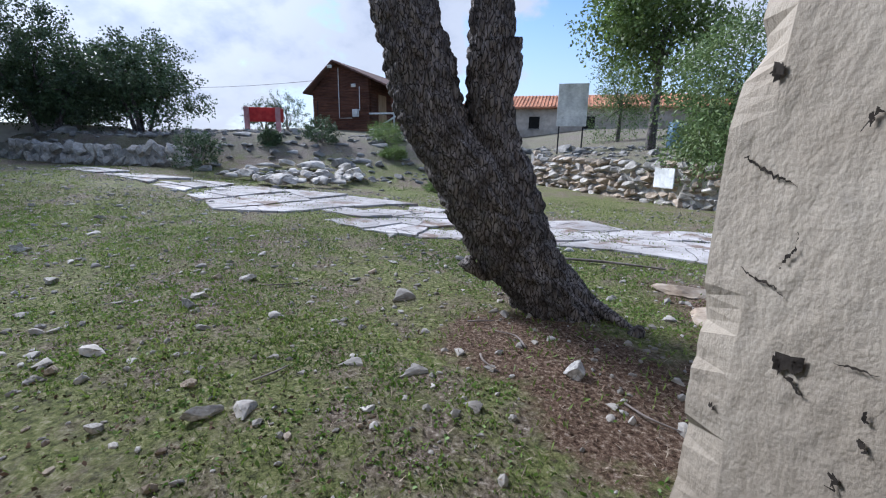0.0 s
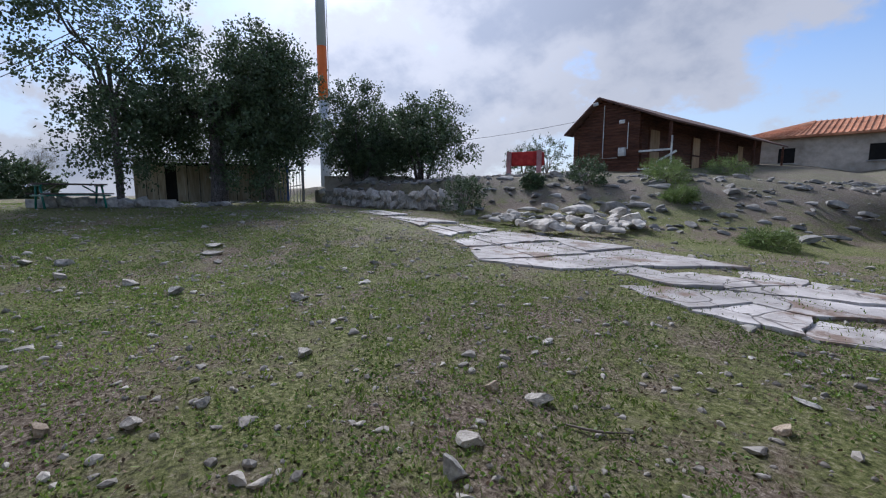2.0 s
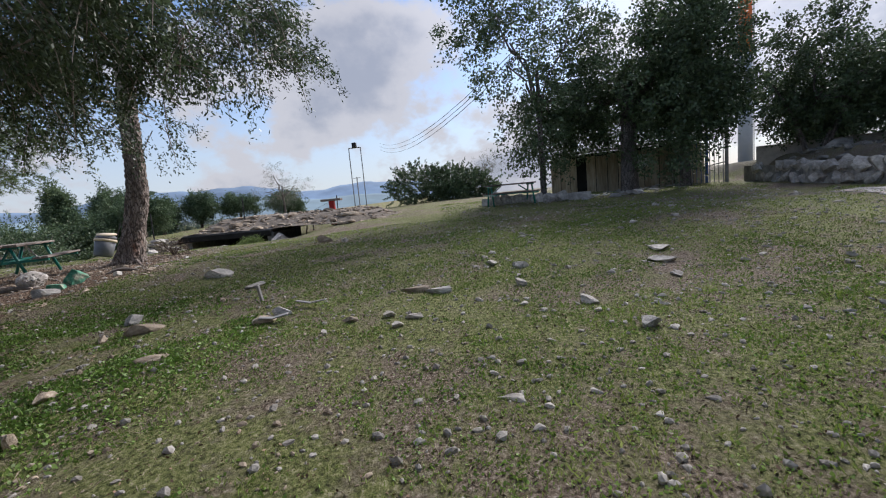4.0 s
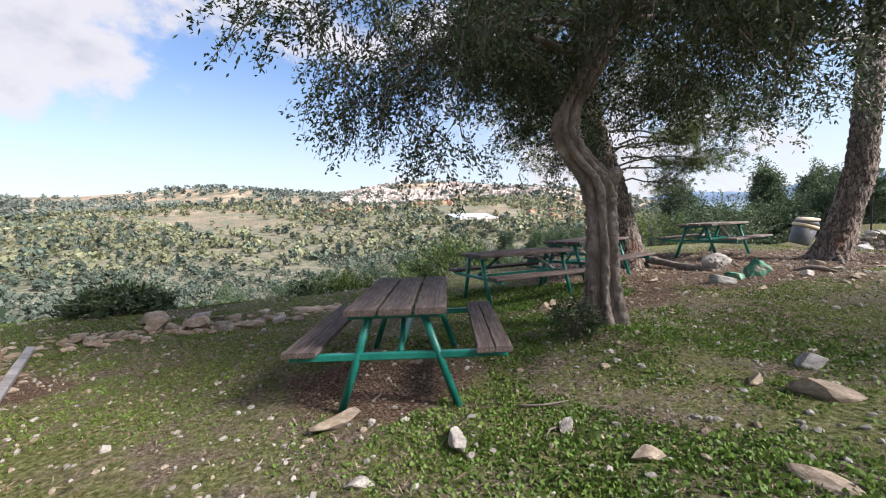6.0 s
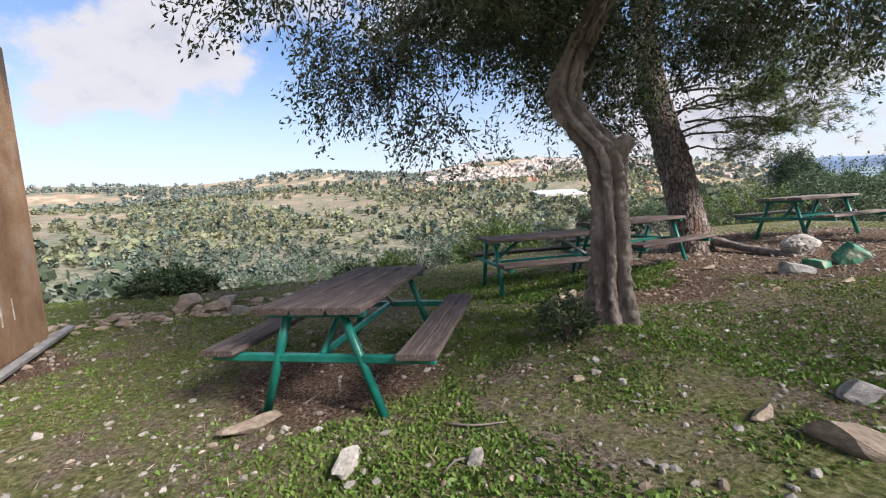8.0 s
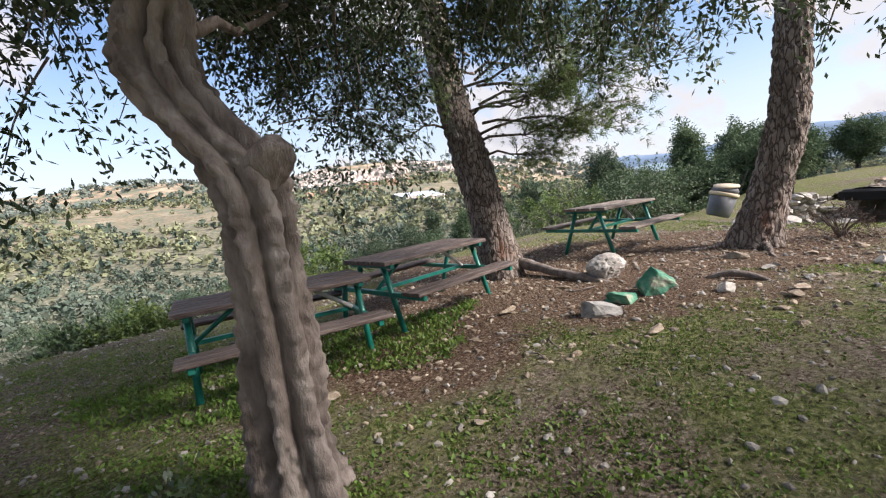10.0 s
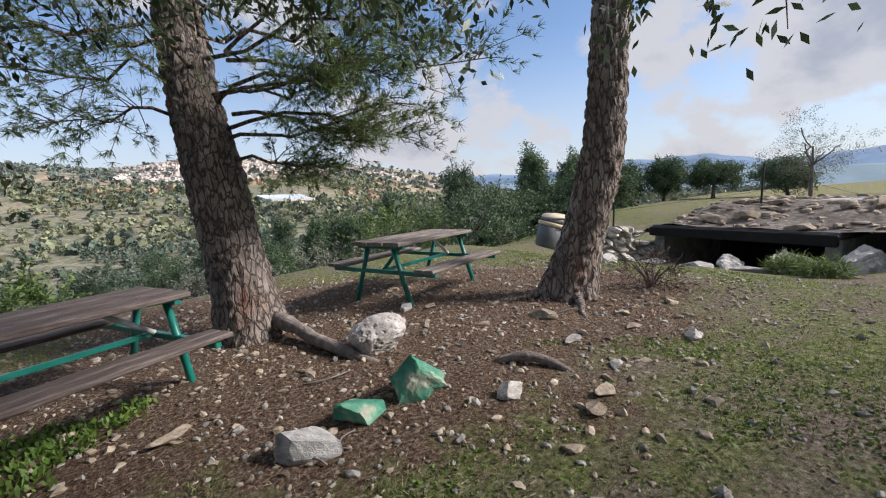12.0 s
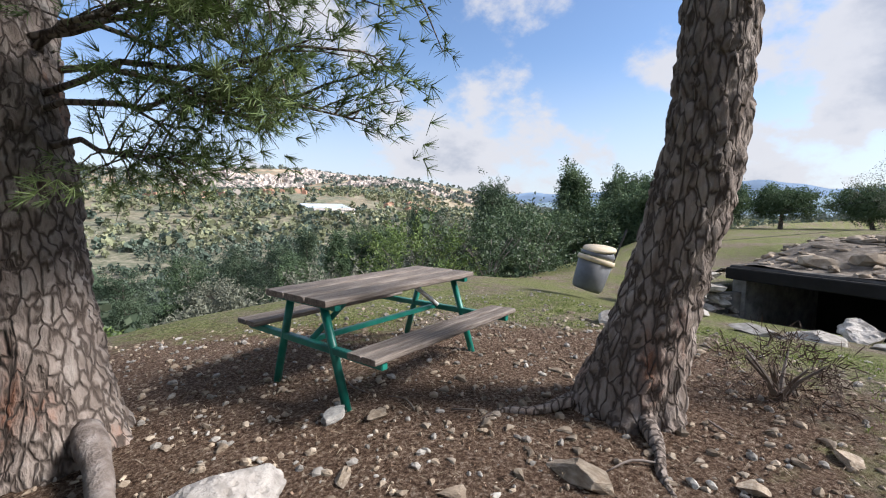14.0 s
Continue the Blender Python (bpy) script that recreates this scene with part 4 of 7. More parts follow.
pine("tall straight pine with cracked plated bark and a swollen knot", (-13.45, -4.80, gz(-13.45, -4.8) - 0.08),
     [(0, 0, 0), (-0.05, 0.03, 0.3), (-0.18, 0.11, 0.8), (-0.33, 0.2, 1.45), (-0.40, 0.25, 2.0), (-0.44, 0.28, 3.2), (-0.52, 0.34, 5.0), (-0.6, 0.4, 8.5)],
     [0.32, 0.285, 0.255, 0.245, 0.225, 0.205, 0.18, 0.10],
     [((-0.55, 0.35, 5.8), (-2.2, 0.3, 6.4), 0.8), ((-0.55, 0.35, 6.2), (1.2, 0.9, 6.8), 0.8), ((-0.55, 0.35, 6.5), (-0.6, 2.2, 7.2), 0.8), ((-0.55, 0.35, 6.8), (-0.9, -1.6, 7.4), 0.8), ((-0.6, 0.4, 7.6), (0.6, 1.4, 8.6), 0.8), ((-0.6, 0.4, 8.0), (-1.6, -0.4, 9.0), 0.8)], 11, shoots=24, tufts=6)

# the twin-stemmed tree before the ruin's doorway
T1 = (0.90, 4.95, gz(0.9, 4.95) - 0.1)
t1 = broadleaf("twin_stem_tree", "leaning dark-barked tree forking into two stems", T1,
               [(0.08, 0, 0), (-0.18, 0, 0.30), (-0.40, 0, 0.55), (-0.60, 0, 0.85), (-0.80, 0, 1.2), (-1.0, 0, 1.45), (-1.15, 0, 1.7), (-1.27, 0, 2.14), (-1.40, 0.02, 2.55), (-1.72, 0.1, 3.8), (-1.95, 0.2, 5.4)],
               [0.33, 0.345, 0.36, 0.375, 0.35, 0.31, 0.285, 0.27, 0.255, 0.20, 0.12],
               [((-1.2, 0.9, 6.8), (2.8, 2.6, 1.6), 200, 0.4)], LEAF_DARK, BARK_DARK, 5, nlimb=6, per=30, plates=True, n=96, amp=0.34, step=0.024, flare=0.35)
part("stem", trunk_mesh("stem", [(-0.36, 0.03, 0.62), (-0.46, 0.04, 1.0), (-0.53, 0.04, 1.26), (-0.60, 0.05, 1.45), (-0.68, 0.05, 1.71), (-0.69, 0.06, 2.13), (-0.70, 0.08, 2.55), (-0.66, 0.2, 4.0), (-0.5, 0.3, 5.4)], [0.22, 0.235, 0.215, 0.19, 0.178, 0.184, 0.168, 0.13, 0.08], BARK_DARK, n=64, amp=0.30, plates=True, seed=9, flare=0.0, step=0.026), t1)
part("cut_stub", trunk_mesh("cut_stub", [(-0.62, 0.0, 1.72), (-0.56, 0.0, 1.95), (-0.535, 0.0, 2.25)], [0.10, 0.10, 0.088], BARK_DARK, n=28, amp=0.2, plates=True, seed=4, flare=0.0, step=0.03), t1)
part("burr", trunk_mesh("burr", [(-0.66, -0.06, 0.34), (-0.76, -0.10, 0.42), (-0.82, -0.12, 0.48), (-0.80, -0.12, 0.55)], [0.06, 0.09, 0.085, 0.03], BARK_DARK, n=20, amp=0.2, plates=False, seed=3, flare=0.0, step=0.02), t1)
part("knot_collar", trunk_mesh("knot_collar", [(-1.24, -0.10, 1.55), (-1.31, -0.14, 1.64), (-1.31, -0.14, 1.72)], [0.08, 0.10, 0.05], BARK_DARK, n=20, amp=0.2, plates=True, seed=13, flare=0.0, step=0.02), t1)


# ---- stones ----
def stone_shape(seed, sub=2, cuts=15):
    """An angular stone about 1 across: a ball cut by random planes and roughened."""
    rng = np.random.RandomState(seed)
    bm = bmesh.new()
    bmesh.ops.create_icosphere(bm, subdivisions=sub, radius=0.62)
    N = rng.randn(cuts, 3)
    N /= np.linalg.norm(N, axis=1, keepdims=True)
    H = rng.uniform(0.19, 0.44, cuts)
    V = []
    for v in bm.verts:
        p = np.array(v.co)
        for n, h in zip(N, H):
            k = p @ n - h
            if k > 0:
                p = p - n * k * 0.97
        q = Vector(p)
        p = p * (1 + 0.10 * noise.noise(q * 3.5 + Vector((seed, 0, 0))) + 0.05 * noise.noise(q * 9 + Vector((0, seed, 0))))
        V.append(p)
    F = [tuple(v.index for v in f.verts) for f in bm.faces]
    bm.free()
    return V, F


SHAPES = [stone_shape(100 + i, 3) for i in range(14)]
STONE_MESHES = {}
for mt in (STONE, STONE_WARM, STONE_DARK):
    STONE_MESHES[mt.name] = [mesh_of("stone", v, f, mt) for v, f in SHAPES]
rs = np.random.RandomState(4)


def stone_m(x, y, z, sx, sy, sz, yaw=None):
    return Matrix.Translation((x, y, z)) @ Matrix.Rotation(rs.uniform(0, 6.28) if yaw is None else yaw, 4, "Z") @ Matrix.Rotation(rs.uniform(-0.2, 0.2), 4, "X") @ Matrix.Diagonal((sx, sy, sz, 1))


def loose(x, y, sx, sy, sz, mt=STONE, label="pale limestone lying in the grass", sink=0.28, yaw=None):
    me = STONE_MESHES[mt.name][rs.randint(14)]
    return thing("stone", label, "stone", stone_m(x, y, gz(x, y) + sz * (0.42 - sink), sx, sy, sz, yaw), data=me, group="loose stones in the grass")


for x, y, sx, sy, sz, mt, yaw in (
        (-4.38, -1.24, 0.36, 0.26, 0.15, STONE_WARM, 10), (-5.12, -0.68, 0.15, 0.33, 0.17, STONE, -10), (-4.54, -0.49, 0.20, 0.14, 0.10, STONE, 20), (-5.79, -0.65, 0.11, 0.10, 0.16, STONE, 0), (-2.30, -0.97, 0.22, 0.17, 0.16, STONE, 30), (-6.06, -0.22, 0.26, 0.18, 0.13, STONE_WARM, 15),
        (-7.52, -0.55, 0.50, 0.24, 0.20, STONE_WARM, -42), (-7.93, -0.88, 0.26, 0.18, 0.15, STONE_DARK, -30), (-7.36, -0.80, 0.16, 0.12, 0.12, STONE_WARM, 0), (-6.57, -1.46, 0.11, 0.09, 0.07, STONE_WARM, 0), (-6.72, -1.50, 0.10, 0.08, 0.07, STONE, 40), (-6.63, 0.24, 0.42, 0.22, 0.07, STONE_WARM, -50), (-5.49, 0.07, 0.16, 0.13, 0.18, STONE_WARM, 20),
        (-10.39, -1.18, 0.58, 0.34, 0.26, STONE, -60), (-9.28, 0.03, 0.30, 0.20, 0.13, STONE, -60), (-7.46, 0.82, 0.34, 0.26, 0.12, STONE_WARM, -40), (-7.66, 1.02, 0.30, 0.22, 0.16, STONE_DARK, -60), (-13.65, 0.0, 0.55, 0.38, 0.32, STONE_WARM, -70), (-13.3, 0.55, 0.35, 0.28, 0.2, STONE, 0), (-8.23, 2.52, 0.46, 0.25, 0.12, STONE_WARM, 80), (-8.12, 2.80, 0.42, 0.25, 0.13, STONE_DARK, 70),
        (-7.24, 1.88, 0.24, 0.15, 0.09, STONE_WARM, 80), (-7.30, 2.24, 0.16, 0.12, 0.10, STONE, 0), (-7.20, 2.49, 0.28, 0.14, 0.10, STONE, 70), (-6.95, 1.65, 0.16, 0.10, 0.06, STONE, 0), (-7.0, 2.35, 0.15, 0.11, 0.08, STONE, 0), (-8.55, -0.1, 0.16, 0.12, 0.10, STONE_WARM, 0),
        (-2.15, 5.10, 0.24, 0.15, 0.11, STONE, 40), (-2.06, 4.21, 0.15, 0.13, 0.14, STONE_DARK, 0), (-2.18, 4.46, 0.19, 0.13, 0.09, STONE, 20), (-1.03, 5.65, 0.15, 0.09, 0.09, STONE_WARM, 60), (-0.92, 6.14, 0.20, 0.08, 0.05, STONE_DARK, 150), (-6.48, 4.56, 0.22, 0.17, 0.15, STONE_DARK, 0), (-5.15, 5.34, 0.26, 0.18, 0.15, STONE, 30), (-3.81, 4.57, 0.15, 0.12, 0.11, STONE, 0), (-3.82, 3.13, 0.14, 0.10, 0.11, STONE_WARM, 0),
        (-3.57, 3.45, 0.14, 0.11, 0.08, STONE, 0), (-2.41, 5.04, 0.12, 0.10, 0.10, STONE_WARM, 0), (-3.52, 3.76, 0.14, 0.10, 0.08, STONE_DARK, 0), (-7.25, 4.32, 0.28, 0.20, 0.14, STONE, 20), (-8.63, 5.80, 0.52, 0.26, 0.11, STONE, 40), (-9.2, 6.05, 0.45, 0.28, 0.10, STONE, 20), (-7.9, 5.6, 0.30, 0.20, 0.10, STONE, 0), (-9.0, 3.95, 0.34, 0.26, 0.18, STONE_DARK, 0), (-9.3, 3.6, 0.30, 0.20, 0.12, STONE, 0), (-8.12, 3.8, 0.26, 0.2, 0.15, STONE, 0),
        (-0.95, 2.93, 0.17, 0.10, 0.10, STONE, 30), (-1.20, 3.17, 0.12, 0.09, 0.07, STONE_WARM, 0), (-1.36, 2.78, 0.10, 0.08, 0.08, STONE, 0), (-2.07, 3.17, 0.13, 0.10, 0.08, STONE_WARM, 0), (0.86, 3.71, 0.15, 0.13, 0.15, STONE_DARK, 0), (2.05, 3.25, 0.5, 0.3, 0.20, STONE, 0),
        (-2.1, -0.75, 0.16, 0.12, 0.09, STONE_WARM, 0), (-1.95, -1.5, 0.2, 0.14, 0.08, STONE_WARM, 0), (-9.92, -3.72, 0.46, 0.30, 0.28, STONE_DARK, -45), (-9.35, -4.45, 0.24, 0.16, 0.10, STONE_WARM, 0), (-12.59, -4.33, 0.44, 0.20, 0.17, STONE_WARM, 112), (-12.25, -3.75, 0.3, 0.18, 0.09, STONE, 20), (-11.6, -3.0, 0.2, 0.15, 0.1, STONE_WARM, 0), (-12.9, -3.1, 0.22, 0.2, 0.12, STONE, 0), (-12.9, -3.6, 0.26, 0.17, 0.08, STONE_WARM, 10), (-12.0, -3.2, 0.22, 0.16, 0.08, STONE, 40),
        (-11.66, -5.59, 0.26, 0.18, 0.13, STONE_DARK, 0), (-11.95, -5.5, 0.2, 0.14, 0.08, STONE_WARM, 30), (-10.95, -5.15, 0.2, 0.12, 0.07, STONE, 0), (-11.55, -5.0, 0.2, 0.1, 0.05, STONE_WARM, 60), (-13.2, -3.9, 0.16, 0.12, 0.08, STONE_WARM, 0), (-13.9, -3.75, 0.24, 0.14, 0.07, STONE_WARM, 20),
        (-1.6, -5.3, 0.55, 0.4, 0.3, STONE_WARM, 0), (-2.2, -5.2, 0.5, 0.36, 0.28, STONE, 0), (-2.74, -4.45, 0.36, 0.26, 0.30, STONE, 40), (-2.35, -4.75, 0.44, 0.36, 0.30, STONE_WARM, 0), (-3.1, -4.55, 0.40, 0.26, 0.20, STONE_WARM, 0), (-3.4, -4.75, 0.3, 0.25, 0.2, STONE, 0), (-1.75, -4.75, 0.36, 0.3, 0.3, STONE_WARM, 0), (-1.0, -4.4, 0.3, 0.25, 0.15, STONE_WARM, 0), (-1.35, -4.2, 0.25, 0.2, 0.12, STONE_WARM, 0),
        (-10.0, -3.1, 0.2, 0.14, 0.08, STONE_WARM, 0), (-7.11, -3.75, 0.20, 0.16, 0.22, STONE_WARM, 20), (-7.26, -3.88, 0.20, 0.15, 0.17, STONE_WARM, 50), (-7.44, -3.68, 0.22, 0.14, 0.08, STONE_WARM, 0), (-11.1, -3.35, 0.24, 0.16, 0.12, STONE, 0), (-11.35, -2.9, 0.18, 0.14, 0.09, STONE_WARM, 0), (-15.77, -5.74, 0.9, 0.45, 0.2, STONE, 20), (-16.5, -5.3, 0.9, 0.5, 0.2, STONE, 60), (-17.2, -4.9, 0.8, 0.5, 0.22, STONE, 80), (-17.9, -4.4, 0.8, 0.45, 0.25, STONE, 80), (-15.1, -6.2, 0.5, 0.3, 0.2, STONE, 20)):
    loose(x, y, sx, sy, sz, mt, yaw=radians(yaw))


def own_rock(name, label, x, y, sx, sy, sz, material, seed, yaw=0.0, sub=4, rough=0.12, sink=0.25):
    v, f = stone_shape(seed, sub, 11)
    out = []
    for p in v:
        q = Vector(p)
        k = 1 + rough * (noise.noise(q * 6 + Vector((seed, 2, 0))) + 0.7 * noise.noise(q * 14)) - rough * 0.6 * max(0.0, noise.noise(q * 5 + Vector((7, seed, 1))))
        out.append((p[0] * sx * k, p[1] * sy * k, p[2] * sz * k))
    return thing(name, label, "rock", Matrix.Translation((x, y, gz(x, y) + sz * (0.42 - sink))) @ Matrix.Rotation(yaw, 4, "Z"), data=mesh_of(name, out, f, material))




def pitted_boulder(x, y, sx, sy, sz, seed, yaw):
    """A rounded limestone block eaten by solution hollows."""
    rng = np.random.RandomState(seed)
    bm = bmesh.new()
    bmesh.ops.create_icosphere(bm, subdivisions=5, radius=0.5)
    N = rng.randn(9, 3)
    N /= np.linalg.norm(N, axis=1, keepdims=True)
    V = []
    for v in bm.verts:
        p = np.array(v.co)
        for nn, h in zip(N, (0.36, 0.40, 0.34, 0.42, 0.38, 0.37, 0.41, 0.35, 0.39)):
            k = p @ nn - h
            if k > 0:
                p = p - nn * k * 0.75
        q = Vector(p)
        d = noise.voronoi(q * 7.5 + Vector((seed, 0, 3)))[0][0]
        d2 = noise.voronoi(q * 15 + Vector((1, seed, 0)))[0][0]
        k = 1 + 0.16 * noise.noise(q * 3 + Vector((seed, 1, 0))) + 0.06 * noise.noise(q * 9) - 0.16 * max(0.0, 0.32 - d) / 0.32 - 0.07 * max(0.0, 0.3 - d2) / 0.3
        V.append((p[0] * sx * k, p[1] * sy * k, p[2] * sz * k))
    F = [tuple(v.index for v in f.verts) for f in bm.faces]
    bm.free()
    return thing("boulder", "pitted pale limestone boulder beside the pine root", "rock", Matrix.Translation((x, y, gz(x, y) + sz * 0.30)) @ Matrix.Rotation(yaw, 4, "Z"), data=mesh_of("boulder", V, F, BOULDER))


def wedge_rock(label, x, y, sx, sy, sz, seed, yaw, lean):
    """A stone with a tilted top that rises to one end."""
    v, f = stone_shape(seed, 4, 9)
    out = []
    for p in v:
        q = Vector(p)
        top = 1 + lean * p[0] if p[2] > -0.1 else 1
        k = 1 + 0.05 * noise.noise(q * 6) + 0.03 * noise.noise(q * 16)
        out.append((p[0] * sx * k * (1.25 - 0.45 * max(0.0, p[2])), p[1] * sy * k * 1.2, p[2] * sz * top * k * 1.25))
    return thing("painted_stone", label, "rock", Matrix.Translation((x, y, gz(x, y) + sz * 0.27)) @ Matrix.Rotation(yaw, 4, "Z"), data=mesh_of("painted_stone", out, f, GREEN_STONE))


pitted_boulder(-10.98, -4.86, 0.62, 0.48, 0.34, 31, 0.75)
wedge_rock("green painted stone with worn pale top", -10.70, -3.87, 0.36, 0.27, 0.29, 35, radians(135), -0.9)
wedge_rock("flat stone with pale green paint", -10.36, -3.85, 0.33, 0.25, 0.15, 38, radians(140), 0.2)

# small stones beyond counting
CHIP, LUMP = stone_shape(7, 1, 6), stone_shape(9, 2, 9)


def pebbles(name, label, spots, sizes, material, seed, shape=CHIP):
    rng = np.random.RandomState(seed)
    ico_v, ico_f = np.array(shape[0]), shape[1]
    if shape is CHIP:
        sizes = np.minimum(sizes, 0.075)
    V, F = [], []
    n0 = len(ico_v)
    for (x, y, z), s in zip(spots, sizes):
        w = rng.uniform(0, 6.28)
        k = np.array((s * rng.uniform(0.8, 1.4), s * rng.uniform(0.6, 1.0), s * rng.uniform(0.35, 0.75)))
        p = ico_v * k * (1 + (0.12 if shape is CHIP else 0.05) * rng.randn(n0, 1))
        c, q = math.cos(w), math.sin(w)
        p = np.stack([p[:, 0] * c - p[:, 1] * q + x, p[:, 0] * q + p[:, 1] * c + y, p[:, 2] + z + 0.12 * k[2]], 1)
        b = len(V) * n0
        V.append(p)
        F += [tuple(b + i for i in f) for f in ico_f]
    return thing(name, label, "stones", kind="stuff", data=mesh_of(name, np.concatenate(V), F, material))


def on_ground(rng, n, x0, x1, y0, y1, keep=None):
    x, y = rng.uniform(x0, x1, n), rng.uniform(y0, y1, n)
    ok = np.ones(n, bool) if keep is None else keep(x, y, rng)
    x, y = x[ok], y[ok]
    return np.stack([x, y, ground_z(x, y)], 1)


def lawn(x, y, rng):
    inside = ((np.stack([x, y], -1) - np.array((NW.x, NW.y))) @ np.array(((E_DIR.x, N_DIR.x), (E_DIR.y, N_DIR.y))))
    b = (inside[..., 0] > -0.05) & (inside[..., 0] < 6.5) & (inside[..., 1] < 0.05) & (inside[..., 1] > -wlen - 0.1)
    return (y > edge_y(x) - 1.5) & ~b


rp = np.random.RandomState(21)
sp = on_ground(rp, 13000, -16, 5, -8.5, 12, lawn)
pebbles("pebbles", "scattered small pale limestone pebbles in turf", sp, rp.lognormal(-3.35, 0.45, len(sp)), STONE, 1)
sp = on_ground(rp, 2500, -16, -7.5, -8.5, -1.5, lambda x, y, r: lawn(x, y, r) & (litter(x, y) > 0.15))
pebbles("litter_stones", "small warm stones among pine litter", sp, rp.lognormal(-3.35, 0.5, len(sp)), STONE_WARM, 2)
sp = on_ground(rp, 1000, -15.5, -7.8, -7.5, -1.5, lambda x, y, r: lawn(x, y, r) & (litter(x, y) > 0.12))
pebbles("litter_slabs", "flat warm limestone pieces lying in pine litter", sp, rp.lognormal(-3.15, 0.42, len(sp)), STONE_WARM, 22, LUMP)
sp = on_ground(rp, 420, -1.9, 0.1, -4.2, 0.4, lambda x, y, r: np.abs((x + 2.55) * 0.895 + (y + 0.3) * 0.445 - 0.02 + 0.06 * r.randn(len(x))) < 0.16)
pebbles("footing_rubble", "crumbled stones along the foot of the ochre wall", sp, rp.lognormal(-2.75, 0.4, len(sp)), STONE_WARM, 23, LUMP)
sp = on_ground(rp, 1500, -7, 1.5, -5.5, 3, lawn)
pebbles("gravel_bits", "small warm stone chips on the ground", sp, rp.lognormal(-3.5, 0.4, len(sp)), STONE_WARM, 5)
sp = on_ground(rp, 1500, -22, 2, 3, 13, lawn)
pebbles("meadow_stones", "grey stones scattered over the far lawn", sp, rp.lognormal(-2.9, 0.5, len(sp)), STONE, 3, LUMP)
sp = on_ground(rp, 2200, -20, 6, 11.5, 28, lambda x, y, r: (bank(x, y)[0] > 0.08) & (bank(x, y)[1] < 8))
pebbles("rubble", "grey limestone rubble covering the bank", sp, rp.lognormal(-1.65, 0.5, len(sp)), STONE_DARK, 4, LUMP)
sp = on_ground(rp, 160, -8.5, -3.4, 11.8, 16.0, lambda x, y, r: np.hypot((x + 5.9) / 2.3, (y - 13.2) / 1.6) < 1)
pebbles("rubble_heap", "heap of pale broken stones beside the path", sp + np.array((0, 0, 0.15)), rp.lognormal(-1.15, 0.35, len(sp)), STONE, 6, LUMP)
rubble_rng = np.random.RandomState(81)
ru, rw = rubble_rng.uniform(-1.3, 9.2, 900), rubble_rng.uniform(0.0, 5.5, 900)
sp = np.stack([-20.05 + 0.0995 * ru - 0.995 * rw, -7.15 + 0.995 * ru + 0.0995 * rw, 0.2 + ss(-1.5, 0.4, ru) * ss(9.5, 6.0, ru) * (0.42 + 0.44 * ss(0.0, 2.4, rw)) - 0.5 * ss(4.5, 7.0, rw)], 1)
pebbles("bunker_rubble", "pale rubble heaped over and around the bunker", sp, rp.lognormal(-2.0, 0.5, len(sp)), STONE_WARM, 8, LUMP)

sp = on_ground(rp, 260, -4.2, -0.3, -5.9, -3.9, lambda x, y, r: lawn(x, y, r) & (np.abs(y - (-4.25 - 0.32 * (-0.6 - x))) < 0.5 + 0.1 * r.randn(len(x))))
pebbles("edge_stones", "tumbled warm stones along the brow of the slope", sp, rp.lognormal(-2.1, 0.4, len(sp)), STONE_WARM, 14, LUMP)


# ---- paving ----
NEAR_X, NEAR_Y = [-12.6, -8, -5.2, -3.2, -1.5, 0.5, 3, 6.5, 10.5], [12.2, 10.3, 8.85, 7.85, 7.8, 7.5, 7.05, 5.9, 4.3]
FAR_X, FAR_Y = [-12.8, -8, -4.6, -1.4, 0.6, 2.2, 4.2, 7.2, 11.5], [12.8, 12.0, 11.2, 10.4, 9.95, 9.6, 9.1, 7.7, 6.0]
pav = thing("paving", "cracked pale concrete path across the grass", "path", kind="structure")
rng = np.random.RandomState(8)
nu, nv = 17, 4
u = np.linspace(0, 8, nu + 1)
gridp = np.zeros((nu + 1, nv + 1, 2))
for j in range(nv + 1):
    t = j / nv
    gridp[:, j, 0] = np.interp(u, range(9), NEAR_X) * (1 - t) + np.interp(u, range(9), FAR_X) * t
    gridp[:, j, 1] = np.interp(u, range(9), NEAR_Y) * (1 - t) + np.interp(u, range(9), FAR_Y) * t
gridp += rng.randn(*gridp.shape) * 0.17


def slab_piece(P, top):
    """A broken slab: the corners P with ragged edges, 9 cm thick."""
    ring = []
    for k in range(4):
        a, b = P[k], P[(k + 1) % 4]
        nrm = np.array((b[1] - a[1], a[0] - b[0])) / (np.linalg.norm(b - a) + 1e-6)
        for t in (0, 0.25, 0.5, 0.75):
            ring.append(a + (b - a) * t + nrm * rng.randn() * 0.022)
    n = len(ring)
    c = np.mean(ring, 0)
    V = [(*(c + (p - c) * 0.985), top + gz(*p) * 0.5 + gz(*c) * 0.5) for p in ring]
    V2 = [(*p, v[2] - 0.02) for p, v in zip(ring, V)]
    V3 = [(*p, v[2] - 0.13) for p, v in zip(ring, V)]
    allv = V + V2 + V3
    F = [tuple(range(n))]
    for r in range(2):
        for k in range(n):
            F.append((r * n + k, (r + 1) * n + k, (r + 1) * n + (k + 1) % n, r * n + (k + 1) % n))
    return allv, F


for i in range(nu):
    for j in range(nv):
        P = [gridp[i, j], gridp[i + 1, j], gridp[i + 1, j + 1], gridp[i, j + 1]]
        if rng.rand() < 0.06 and j in (0, nv - 1):
            continue
        c = np.mean(P, 0)
        v, f = slab_piece([c + (p - c) * 0.982 for p in P], 0.022 + rng.uniform(-0.012, 0.012))
        part("slab", mesh_of("slab", v, f, SLAB), pav)
